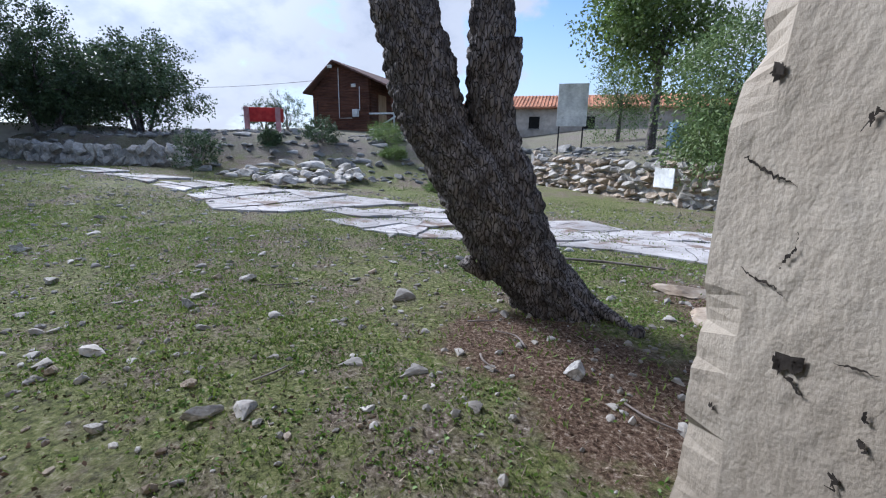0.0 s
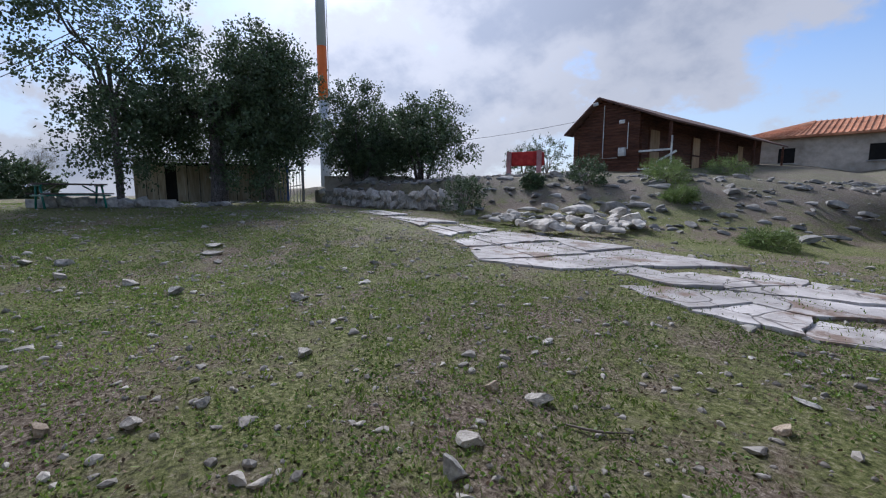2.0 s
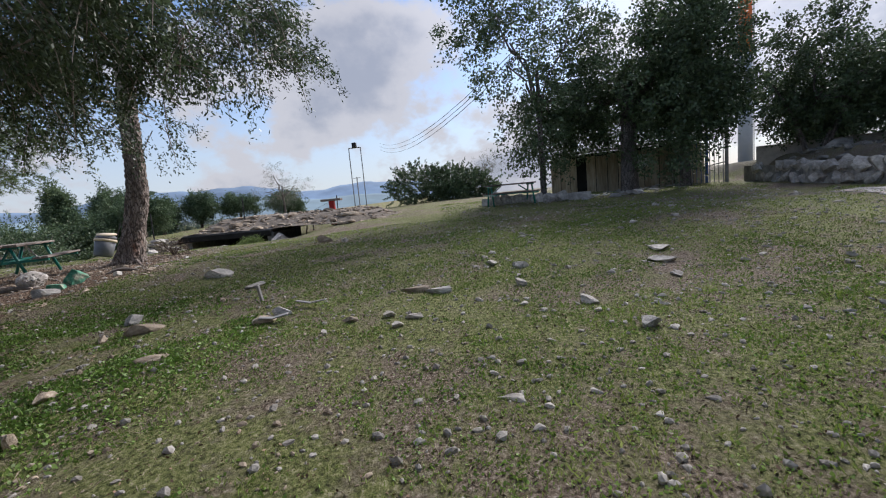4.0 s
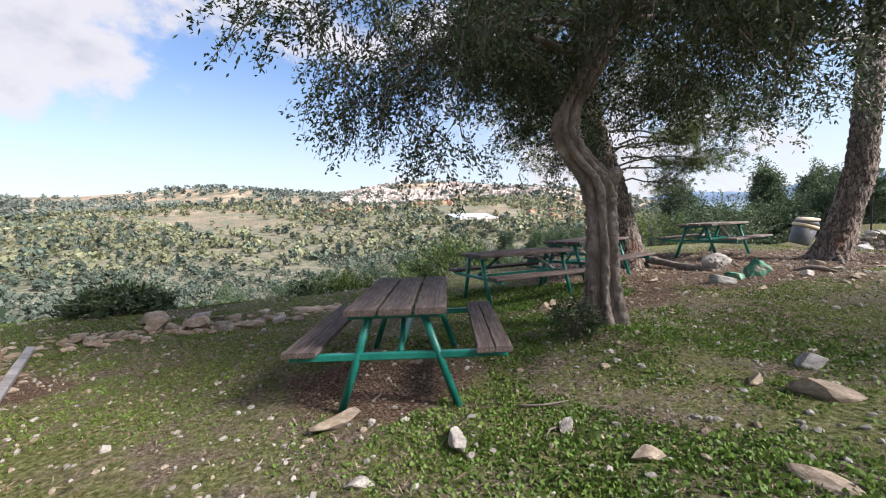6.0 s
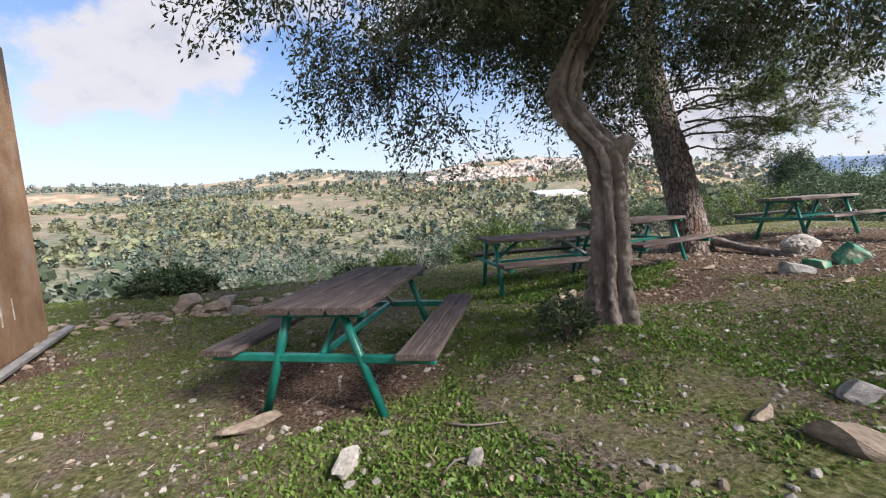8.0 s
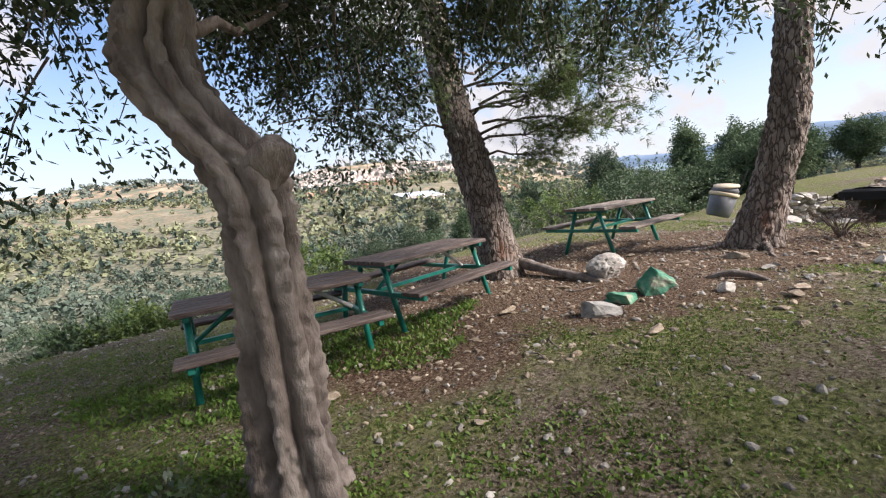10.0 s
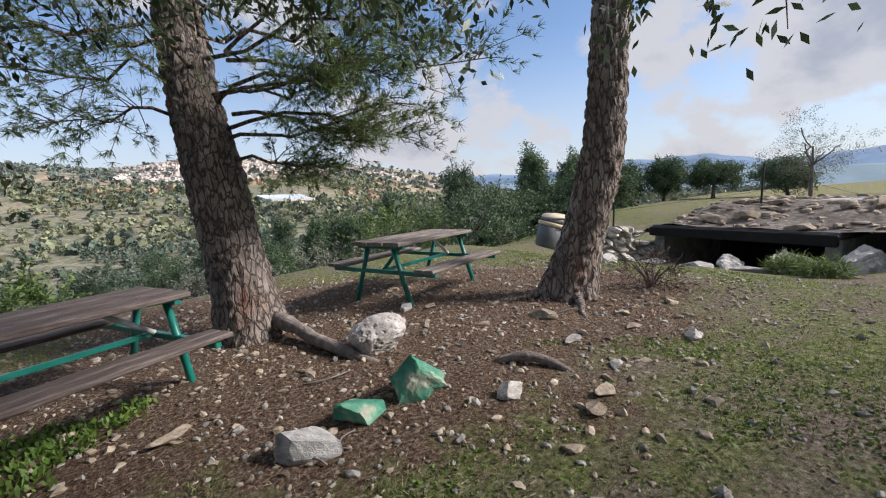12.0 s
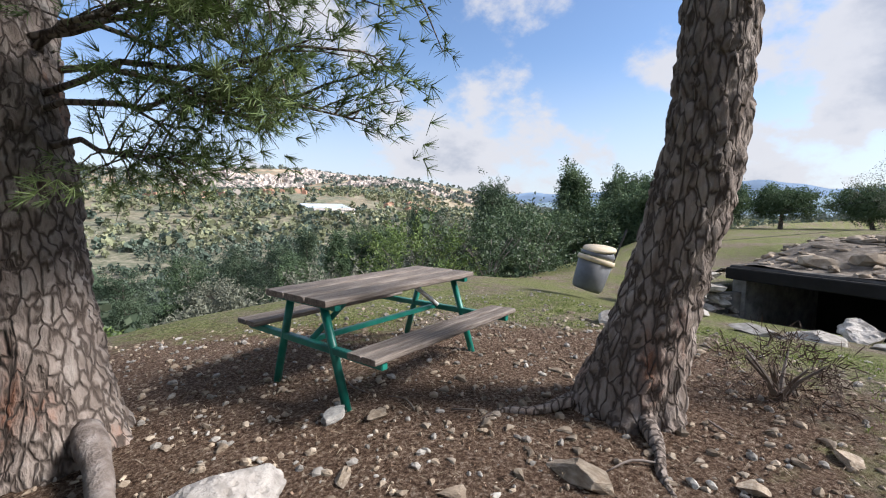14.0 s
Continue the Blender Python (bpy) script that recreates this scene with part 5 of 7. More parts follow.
# bare rock outcrops near the twin-stemmed tree
for x, y, s in ((2.6, 5.0, 0.9), (3.3, 4.5, 1.0), (2.2, 5.6, 0.6)):
    own_rock("rock_outcrop", "flat bare limestone outcrop level with the turf", x, y, s * 1.3, s * 0.7, 0.12, STONE_WARM, int(x * 10), 0.3, 3, 0.05, 0.36)


# ---- dry-stone walls ----
def stone_wall(name, label, pts, height, size, mt, seed, limit=290, sink=0.1):
    rng = np.random.RandomState(seed)
    w = thing(name, label, "wall", kind="structure")
    P = [np.array(p, float) for p in pts]
    rows = max(1, int(height / (size * 0.62)))
    count = 0
    core = Geo()
    for a, b in zip(P, P[1:]):
        L = np.linalg.norm(b - a)
        d = (b - a) / L
        nn = np.array((-d[1], d[0]))
        s = 0.0
        while s < L - 0.3:
            q = a + d * (s + 0.5)
            core.box((0, 0, 0), (1.0, 0.10, height * 0.84), Matrix.Translation((q[0], q[1], BASE(q, nn) + height * 0.42)) @ Matrix.Rotation(math.atan2(d[1], d[0]), 4, "Z"))
            s += 1.0
    part("wall_core", core.mesh("wall_core", STONE_DARK), w, "dark earth core")
    for r in range(rows):
        for a, b in zip(P, P[1:]):
            L = np.linalg.norm(b - a)
            d = (b - a) / L
            nn = np.array((-d[1], d[0]))
            s = rng.uniform(0, size)
            while s < L:
                k = size * rng.uniform(0.75, 1.35)
                q = a + d * s + nn * rng.uniform(-0.05, 0.05)
                z = BASE(q, nn) + (r + 0.5) * height / rows + rng.uniform(-0.03, 0.03)
                if r == rows - 1 and rng.rand() < 0.25:
                    s += k * 0.95
                    continue
                if count < limit:
                    me = STONE_MESHES[(STONE_WARM if name == "wall_stone_terrace" and rng.rand() < 0.5 else mt).name][rng.randint(14)]
                    m = Matrix.Translation((q[0], q[1], z)) @ Matrix.Rotation(math.atan2(d[1], d[0]) + rng.uniform(-0.2, 0.2), 4, "Z") @ Matrix.Rotation(rng.uniform(-0.15, 0.15), 4, "Y") @ Matrix.Diagonal((k * 1.5, 0.62, height / rows * 1.55, 1))
                    part("stone", me, w, m=m)
                    count += 1
                s += k * 0.95
    return w


def BASE(q, nn):
    return min(gz(q[0] + nn[0] * 0.7, q[1] + nn[1] * 0.7), gz(q[0] - nn[0] * 0.7, q[1] - nn[1] * 0.7)) - 0.06


stone_wall("wall_stone_terrace", "pale dry-stone terrace wall of uneven blocks", [(7.9, 7.1), (5.6, 11.7), (1.45, 20.4)], 1.2, 0.30, STONE, 3)
stone_wall("wall_stone_low", "low dry-stone wall of grey boulders along the lawn", [(-10.0, 14.3), (-13, 14.75), (-19.5, 15.2)], 0.78, 0.42, STONE, 4)
stone_wall("wall_stone_oak", "tumbled low wall of grey stones below the oaks", [(-19.4, 4.6), (-18.6, 6.4), (-18.2, 8.2)], 0.42, 0.36, STONE_DARK, 6)
stone_wall("wall_stone_bunker", "rough stone retaining wall beside the bunker opening", [(-18.3, -7.9), (-20.0, -7.2)], 0.85, 0.22, STONE, 7)
sp = on_ground(rp, 260, -23, -17.6, 8, 15, lambda x, y, r: (np.abs(y - 8 - (x + 18.2) * -1.2) < 2.2))
pebbles("oak_rubble", "grey stones strewn below the oak trees", sp, rp.lognormal(-1.8, 0.45, len(sp)), STONE_DARK, 12, LUMP)


# ---- the brown wooden cabin on the terrace ----
def frame_at(origin, xdir, z):
    x = Vector((xdir[0], xdir[1], 0)).normalized()
    y = Vector((-x.y, x.x, 0))
    return Matrix(((x.x, y.x, 0, origin[0]), (x.y, y.y, 0, origin[1]), (0, 0, 1, z), (0, 0, 0, 1)))


def boarded(parent, x0, x1, y, z0, z1, step, axis="x", shape=None):
    """A wall of lapped horizontal boards, each a part; shape(z) narrows it to a gable."""
    n = max(1, int((z1 - z0) / step))
    for i in range(n):
        za, zb = z0 + (z1 - z0) * i / n, z0 + (z1 - z0) * (i + 1) / n
        a, b = (x0, x1) if shape is None else shape((za + zb) / 2, x0, x1)
        if b - a < 0.05:
            continue
        if axis == "x":
            g = Geo().box(((a + b) / 2, y, (za + zb) / 2), (b - a, 0.12, zb - za - 0.012), pose(0, 0, 0), 0.012)
        else:
            g = Geo().box((y, (a + b) / 2, (za + zb) / 2), (0.12, b - a, zb - za - 0.012), pose(0, 0, 0), 0.012)
        part("board", g.mesh("board", LOGWOOD), parent)


HM = frame_at((-10.9, 25.4), (0.98, -0.19), 2.2)
cabin = thing("wooden_cabin", "dark brown boarded cabin with a gable front and long porch", "cabin", HM)
W, L, AX, AZ = 3.6, 17.5, 1.6, 3.62


def gable(z, a, b):
    if z < 2.15:
        return a, b
    t = (z - 2.15) / (AZ - 2.15)
    right = AX + (AZ - z) / 0.42
    return a + (AX - a) * t, min(b, right)


boarded(cabin, 0, W, 0, 0, AZ, 0.145, "x", gable)
boarded(cabin, 0.1, L, W, 0, 2.75, 0.145, "y")
boarded(cabin, 0.1, L, 0.0, 0, 2.15, 0.145, "y")
boarded(cabin, 0, W, L, 0, AZ, 0.145, "x", gable)
core = Geo().box((W / 2, L / 2, 1.05), (W - 0.14, L - 0.14, 2.1))
part("inner_lining", core.mesh("inner_lining", DARK), cabin)
for side, (xa, za, xb, zb) in enumerate(((AX, AZ + 0.06, -0.38, 2.05), (AX, AZ + 0.06, 5.15, 2.20))):
    g = Geo()
    d = Vector((xb - xa, 0, zb - za))
    ang = math.atan2(d.z, d.x)
    g.box((d.length / 2, 0, 0), (d.length, L + 0.9, 0.09), Matrix.Translation((xa, L / 2, za)) @ Matrix.Rotation(-ang, 4, "Y"), 0.015)
    part("roof", g.mesh("roof", mat("felt_roof" + "ab"[side], [(0.10, 0.055, 0.045), (0.17, 0.10, 0.085)], 4, 0.85, 0.3)), cabin)
part("deck", Geo().box((2.5, L / 2, -0.16), (5.6, L + 0.4, 0.3), None, 0.02).mesh("deck", CONCRETE), cabin)
for y in (0.1, 5.6, 11.4, L):
    part("porch_post", Geo().box((4.95, y, 1.08), (0.12, 0.12, 2.2), None, 0.01).mesh("porch_post", LOGWOOD), cabin)
for y, w in ((1.3, 0.95), (6.2, 0.95), (13.2, 0.95)):
    d = part("door", Geo().box((W + 0.085, y, 1.02), (0.05, w, 2.02), None, 0.006).mesh("door", PLY), cabin, "plain plywood door")
    part("door_frame", Geo().box((W + 0.08, y - w / 2 - 0.05, 1.02), (0.07, 0.08, 2.1)).box((W + 0.08, y + w / 2 + 0.05, 1.02), (0.07, 0.08, 2.1)).box((W + 0.08, y, 2.1), (0.07, w + 0.18, 0.08)).mesh("door_frame", LOGWOOD), d)
    part("ledge", Geo().box((W + 0.12, y, 1.05), (0.02, w, 0.09)).mesh("ledge", LOGWOOD), d)
part("conduit", Geo().tube([(1.75, -0.10, AZ - 0.28), (1.75, -0.10, 0.72), (2.55, -0.10, 0.72)], 0.022, 6).mesh("conduit", WHITE_PAINT), cabin, "white cable conduit")
part("conduit", Geo().tube([(3.05, -0.10, 2.35), (3.05, -0.10, 1.1)], 0.022, 6).mesh("conduit", WHITE_PAINT), cabin, "white cable conduit")
part("meter_box", Geo().box((2.82, -0.16, 0.98), (0.34, 0.18, 0.40), None, 0.02).mesh("meter_box", WHITE_PAINT), cabin, "white electric meter box")
for x, z in ((1.75, AZ - 0.22), (3.05, 2.42)):
    part("flood_lamp", Geo().box((x, -0.2, z), (0.22, 0.16, 0.16), pose(0, 0, 0, 12), 0.02).mesh("flood_lamp", WHITE_PAINT), cabin, "small white flood lamp")
for z in (0.95, 0.12):
    part("railing", Geo().box((4.35, -0.05, z), (1.5, 0.05, 0.09), None, 0.008).mesh("railing", WHITE_PAINT), cabin, "white painted rail")
part("railing", Geo().box((0, 0, 0), (1.0, 0.05, 0.09), Matrix.Translation((4.9, -0.1, 0.62)) @ Matrix.Rotation(radians(-28), 4, "Y"), 0.008).mesh("railing", WHITE_PAINT), cabin, "white painted rail")
part("railing", Geo().box((5.1, -0.05, 0.75), (0.06, 0.06, 1.6)).mesh("railing", WHITE_PAINT), cabin, "white painted rail")
for i in range(4):
    part("step", Geo().box((3.9, -0.35 - 0.28 * i, -0.1 - 0.17 * i), (1.5, 0.3, 0.06), None, 0.008).mesh("step", LOGWOOD), cabin)

# ---- the tiled stone house behind ----
HB = frame_at((-5.6, 45.5), (1.0, -0.12), 2.3)
hs = thing("stone_house", "long pale stone house with a clay-tiled hip roof", "house", HB)
part("wall", Geo().box((13, 4, 1.4), (26, 8, 3.4), None, 0.02).mesh("wall", ASHLAR), hs)
g = Geo()
g.add([(-0.6, -0.6, 3.1), (26.6, -0.6, 3.1), (26.6, 8.6, 3.1), (-0.6, 8.6, 3.1), (4.0, 4, 4.6), (22, 4, 4.6), (-0.6, -0.6, 2.95), (26.6, -0.6, 2.95), (26.6, 8.6, 2.95), (-0.6, 8.6, 2.95)], [(0, 1, 5, 4), (1, 2, 5), (2, 3, 4, 5), (3, 0, 4), (0, 6, 7, 1), (1, 7, 8, 2), (2, 8, 9, 3), (3, 9, 6, 0), (6, 9, 8, 7)])
part("roof", g.mesh("roof", TILE), hs)
g = Geo()
for i in range(80):
    x = -0.4 + i * 0.34
    lo, hi = (x, -0.62, 3.13), (min(max(x, 4.0), 22.0), 3.9, 4.62)
    g.tube([lo, hi], 0.035, 5, cap=False)
tagged(part("tile_rows", g.mesh("tile_rows", TILE), hs), kind="stuff")
for x in (3, 8, 13):
    w = part("window", Geo().box((x, -0.01, 1.7), (1.0, 0.06, 1.1), None, 0.01).mesh("window", DARK), hs, "dark window")
    part("sill", Geo().box((x, -0.06, 1.1), (1.2, 0.16, 0.08)).mesh("sill", CONCRETE), w)

# ---- red stand, board, sign, barrel ----
RB = frame_at((-11.9, 20.5), (0.97, 0.2), gz(-11.2, 20.5) - 0.05)
rbx = thing("red_planter", "bright red painted trough between two faded red pillars", "planter", RB)
part("trough", Geo().box((0.8, 0, 0.80), (1.55, 0.5, 0.62), None, 0.02).box((0.8, 0, 1.1), (1.3, 0.3, 0.04)).mesh("trough", RED), rbx)
for x in (0.08, 1.5):
    part("pillar", Geo().box((x, -0.33, 0.55), (0.2, 0.16, 1.15), None, 0.015).mesh("pillar", PINK), rbx, "faded pink pillar")
BZ = gz(2.8, 21.2)
bd = thing("notice_board", "blank white board on two thin dark legs", "sign", frame_at((2.25, 21.2), (1, -0.08), BZ))
part("panel", Geo().box((0.62, 0, 4.12 - 0.87 - BZ), (1.24, 0.04, 1.75), None, 0.006).mesh("panel", WHITE_PAINT), bd)
for x in (0.12, 1.12):
    part("leg", Geo().box((x, 0.05, (2.5 - BZ) / 2), (0.06, 0.06, 2.6 - BZ)).mesh("leg", BLACK_IRON), bd)
sgd = Vector((4.15, -8.7, 0)).normalized()
sg = thing("wall_sign", "small blank white sign fixed on the terrace wall", "sign", frame_at((4.35, 13.6), (sgd.x, sgd.y), gz(4.2, 13.3) + 0.45))
part("plate", Geo().box((0.35, -0.22, 0.27), (0.66, 0.03, 0.5), None, 0.004).mesh("plate", WHITE_PAINT), sg)
brz = gz(6.3, 17.2)
brl = thing("blue_barrel", "faded blue plastic barrel on the terrace", "barrel", Matrix.Translation((6.1, 18.0, brz)))
part("body", Geo().tube([(0, 0, 0), (0, 0, 0.08), (0, 0, 0.3), (0, 0, 0.33), (0, 0, 0.62), (0, 0, 0.65), (0, 0, 0.9)], [0.27, 0.29, 0.29, 0.305, 0.305, 0.29, 0.27], 20).mesh("body", mat("faded_blue_plastic", [(0.13, 0.22, 0.32), (0.19, 0.30, 0.41)], 4, 0.5, 0.05), True), brl)

# ---- mast, poles and wires ----
mast = thing("mast", "tall slender mast painted grey and orange", "mast", Matrix.Translation((-33.8, 25.3, 0.5)))
for a, b, mt, lb in ((0, 8.6, MAST_GREY, "grey section"), (8.6, 13.1, ORANGE, "orange section"), (13.1, 24.0, MAST_GREY, "grey section"), (24.0, 29.0, ORANGE, "orange section"), (29.0, 36.0, MAST_GREY, "grey section")):
    part("section", Geo().tube([(0, 0, a), (0, 0, b)], [0.46 - 0.004 * a, 0.46 - 0.004 * b], 20).mesh("section", mt, True), mast, lb)
part("ladder", Geo().tube([(0.28, 0.42, 0), (0.26, 0.40, 36)], 0.03, 5).mesh("ladder", STEEL), mast)
pst = thing("lattice_post", "tall weathered grey steel post", "post", Matrix.Translation((-20.6, 14.9, gz(-20.6, 14.9) - 0.1)))
g = Geo().tube([(0, 0, 0), (0.02, 0, 4.9)], 0.07, 8)
part("post", g.mesh("post", STEEL), pst)
for i in range(6):
    part("cleat", Geo().box((0, 0, 2.2 + i * 0.45), (0.26, 0.03, 0.03)).mesh("cleat", STEEL), pst)
fnc = thing("steel_fence", "blue and grey steel fence with thin bars", "fence", frame_at((-21.6, 13.2), (0.75, 0.66), gz(-21.5, 13.5) - 0.05))
for i in range(13):
    part("bar", Geo().tube([(0.16 * i, 0, 0), (0.16 * i, 0, 1.75)], 0.016, 5).mesh("bar", BLUE_PAINT if 6 <= i <= 9 else STEEL), fnc)
for z in (0.5, 1.6):
    part("rail", Geo().tube([(0, 0, z), (2.0, 0, z + 0.35)], 0.022, 5).mesh("rail", STEEL), fnc)
part("post", Geo().tube([(1.35, -0.05, 0), (1.35, -0.05, 2.2)], 0.05, 8).mesh("post", BLUE_PAINT), fnc, "bright blue post")
for x, y, h in ((-10.3, 24.6, 1.5), (-13.5, 27, 1.4)):
    pp = thing("thin_pole", "thin dark pole on the rise", "pole", Matrix.Translation((x, y, gz(x, y))))
    part("shaft", Geo().tube([(0, 0, -0.1), (0, 0, h)], 0.025, 6).mesh("shaft", BLACK_IRON), pp)


def wire(a, b, sag, r=0.012):
    a, b = Vector(a), Vector(b)
    pts = [a.lerp(b, t) - Vector((0, 0, sag * 4 * t * (1 - t))) for t in np.linspace(0, 1, 13)]
    w = thing("cable", "thin dark overhead cable", "cable", data=Geo().tube(pts, r, 4, cap=False).mesh("cable", BLACK_IRON))
    return w


wire((-10.9, 25.6, 5.0), (-36, 30, 6.2), 0.6)
for k in range(3):
    wire((-19.5, 6.5 + 0.2 * k, 6.2 + 0.35 * k), (-70, -5, 9.0 + 0.5 * k), 1.6, 0.016)
gn = thing("goal_frame", "tall thin steel frame with a lamp box on top", "frame", frame_at((-42.5, -4.6), (0.15, 0.99), gz(-42.5, -4.6) - 0.2))
for x in (0, 1.1):
    part("post", Geo().tube([(x, 0, 0), (x, 0, 6.0)], 0.045, 6).mesh("post", STEEL), gn)
part("beam", Geo().tube([(0, 0, 6.0), (1.1, 0, 6.0)], 0.045, 6).mesh("beam", STEEL), gn)
part("lamp_box", Geo().box((0.55, 0, 6.25), (0.38, 0.3, 0.42), None, 0.02).mesh("lamp_box", BLACK_IRON), gn)
lp = thing("lamp_post", "thin grey lamp post beyond the lawn", "lamp post", Matrix.Translation((-45, -4.6, gz(-45, -4.6) - 0.2)))
part("shaft", Geo().tube([(0, 0, 0), (0, 0, 3.6)], 0.05, 6).mesh("shaft", STEEL), lp)
part("arm", Geo().tube([(0, -0.35, 3.5), (0, 0.35, 3.5)], 0.03, 6).mesh("arm", STEEL), lp)

# ---- shed under the oaks ----
SM = frame_at((-24.2, 8.6), (0.45, 0.89), gz(-22.5, 11.5) - 0.05)
shed = thing("board_shed", "patched wooden shed of pale and brown boards", "shed", SM)
# near-black body: shade in the gaps between boards, given by colour
part("body", Geo().box((3.2, 1.5, 0.95), (6.3, 2.8, 1.9), None, 0.02).mesh("body", DARK), shed)
rg = np.random.RandomState(3)
x = 0.0
while x < 6.3:
    w = rg.uniform(0.28, 0.62)
    if rg.rand() > 0.18:
        part("board", Geo().box((x + w / 2, 0.06, 0.9 + rg.uniform(-0.08, 0.08)), (w - 0.03, 0.05, 1.8), None, 0.006).mesh("board", SHED_BOARD), shed)
    x += w
part("roof", Geo().box((3.2, 1.3, 1.98), (6.9, 3.6, 0.10), pose(0, 0, 0, 3), 0.02).mesh("roof", STEEL), shed)
part("notice", Geo().box((4.1, 0.015, 1.3), (0.45, 0.02, 0.55)).mesh("notice", WHITE_PAINT), shed, "white paper notice")
low = thing("block_wall", "grey block wall behind the shrubs", "wall", frame_at((-21.2, 16.6), (0.72, 0.69), gz(-20.5, 16.2) - 0.1), kind="structure", data=Geo().box((2.3, 0, 0.7), (4.6, 0.22, 1.5), None, 0.02).mesh("block_wall", CONCRETE))

# ---- bunker ----
BK = frame_at((-20.05, -7.15), (0.10, 1.0), 0)
bk = thing("bunker", "low concrete bunker with a dark open front under rubble", "bunker", BK)
# slab, front beam and back wall carry the opening's shade as colour
part("roof_slab", Geo().box((1.7, 1.7, 0.54), (3.7, 3.7, 0.14), pose(0, 0, 0), 0.03).mesh("roof_slab", mat("shade_dark_concrete", [(0.03, 0.028, 0.026), (0.06, 0.056, 0.052), (0.10, 0.095, 0.09)], 3, 0.9, 0.4)), bk)
part("lip", Geo().box((1.7, -0.20, 0.46), (3.7, 0.10, 0.22), None, 0.02).mesh("lip", DARK), bk, "front beam coloured near-black as the opening's shade")
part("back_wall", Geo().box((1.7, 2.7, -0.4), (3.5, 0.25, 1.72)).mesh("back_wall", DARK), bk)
for x in (-0.02, 3.42):
    part("side_wall", Geo().box((x, 1.3, -0.4), (0.25, 2.6, 1.72)).mesh("side_wall", STONE_DARK), bk)
part("top_slab", Geo().box((4.1, 3.2, 1.10), (3.8, 1.3, 0.11), pose(0, 0, 0, 0, 1.5), 0.03).mesh("top_slab", CONCRETE), bk, "pale upper slab")


def mound_z(u, v):
    """Height of the earth over the bunker; u along its front, v back from it."""
    side = ss(-1.5, 0.4, u) * ss(9.5, 6.0, u)
    return 0.2 + side * (0.42 + 0.44 * ss(0.0, 2.4, v) + 0.05 * wave(u, v, 0.5, 3)) - 0.5 * ss(4.5, 7.0, v)


mu, mv = np.meshgrid(np.linspace(-1.6, 9.6, 57), np.linspace(-0.1, 7.0, 36))
MZ = mound_z(mu, mv)
mf = [(j * 57 + i, j * 57 + i + 1, (j + 1) * 57 + i + 1, (j + 1) * 57 + i) for j in range(35) for i in range(56)]
part("earth_cover", mesh_of("earth_cover", np.stack([mu, mv, MZ], -1).reshape(-1, 3), mf, EARTH, True), bk, "stony earth heaped over the roof")
for x, y, s in ((-18.9, -4.1, 1.2), (-19.2, -3.2, 1.2), (-18.6, -4.9, 0.7), (-17.9, -6.9, 0.7)):
    own_rock("boulder", "large pale boulder before the bunker", x, y, s, s * 0.7, s * 0.6, BOULDER, int(-x * 7), 0.5, 4, 0.14)

# ---- bin, fence posts, red stand, stake ----
bz = gz(-16.6, -7.9)
bn = thing("litter_bin", "tilted grey litter bin with cream torn rim", "bin", Matrix.Translation((-16.6, -7.9, bz + 0.16)) @ Matrix.Rotation(radians(17), 4, Vector((-0.53, -0.85, 0))))
part("body", Geo().tube([(0, 0, 0), (0, 0, 0.05), (0, 0, 0.52)], [0.22, 0.25, 0.28], 24).mesh("body", BIN_GREY, True), bn)
part("rim", Geo().tube([(0, 0, 0.48), (0, 0, 0.50), (0, 0, 0.56)], [0.29, 0.31, 0.30], 24).mesh("rim", BIN_CREAM, True), bn, "cream plastic rim")
part("lid", Geo().tube([(0, 0, 0.575), (0, 0, 0.62), (0.01, 0, 0.70)], [0.27, 0.28, 0.23], 24).mesh("lid", BIN_GREY, True), bn)
part("band", Geo().tube([(0, 0, 0.70), (0.01, 0, 0.735)], [0.27, 0.26], 24).mesh("band", BIN_CREAM, True), bn, "torn cream liner")
part("rod", Geo().tube([(-0.26, 0.1, 0.1), (-0.34, 0.12, 1.15)], 0.018, 6).mesh("rod", BLACK_IRON), bn)
posts = [(-16.6, -6.6, 1.45), (-19.6, -8.2, 1.75), (-21.9, -5.64, 1.0), (-22.6, -3.3, 1.1), (-24.0, -2.0, 1.4)]
fp = thing("wire_fence", "dark iron fence posts with thin wires", "fence")
tops = []
for i, (x, y, h) in enumerate(posts):
    z = gz(x, y) if i != 2 else 1.0
    lean = 0.25 if i == 3 else 0.03
    part("post", Geo().tube([(x, y, z - 0.25), (x - lean * 0.3, y + lean, z + h)], 0.024, 6).mesh("post", BLACK_IRON), fp)
    tops.append((x, y, z + h))
for k in (0.15, 0.65):
    for a, b in zip(tops, tops[1:]):
        part("wire", Geo().tube([(a[0], a[1], a[2] - k), (b[0], b[1], b[2] - k)], 0.004, 4, cap=False).mesh("wire", BLACK_IRON), fp)
rz = gz(-22.6, -1.9) + 0.12
rst = thing("red_stand", "red post carrying a weathered wooden tray", "stand", Matrix.Translation((-22.6, -1.9, rz - 0.1)))
part("post", Geo().box((0, 0, 0.55), (0.24, 0.24, 1.1), None, 0.015).mesh("post", RED), rst)
part("tray", Geo().box((0, 0, 1.13), (0.5, 0.9, 0.10), None, 0.02).mesh("tray", WOOD_GREY), rst)
db = thing("dark_box", "small dark green box on a post", "box", Matrix.Translation((-26.5, -4.0, gz(-26.5, -4.0))))
part("box", Geo().box((0, 0, 0.75), (0.25, 0.3, 0.55), None, 0.02).mesh("box", mat("dark_green_metal", [(0.01, 0.03, 0.02), (0.02, 0.05, 0.035)], 5, 0.5, 0.1)), db)
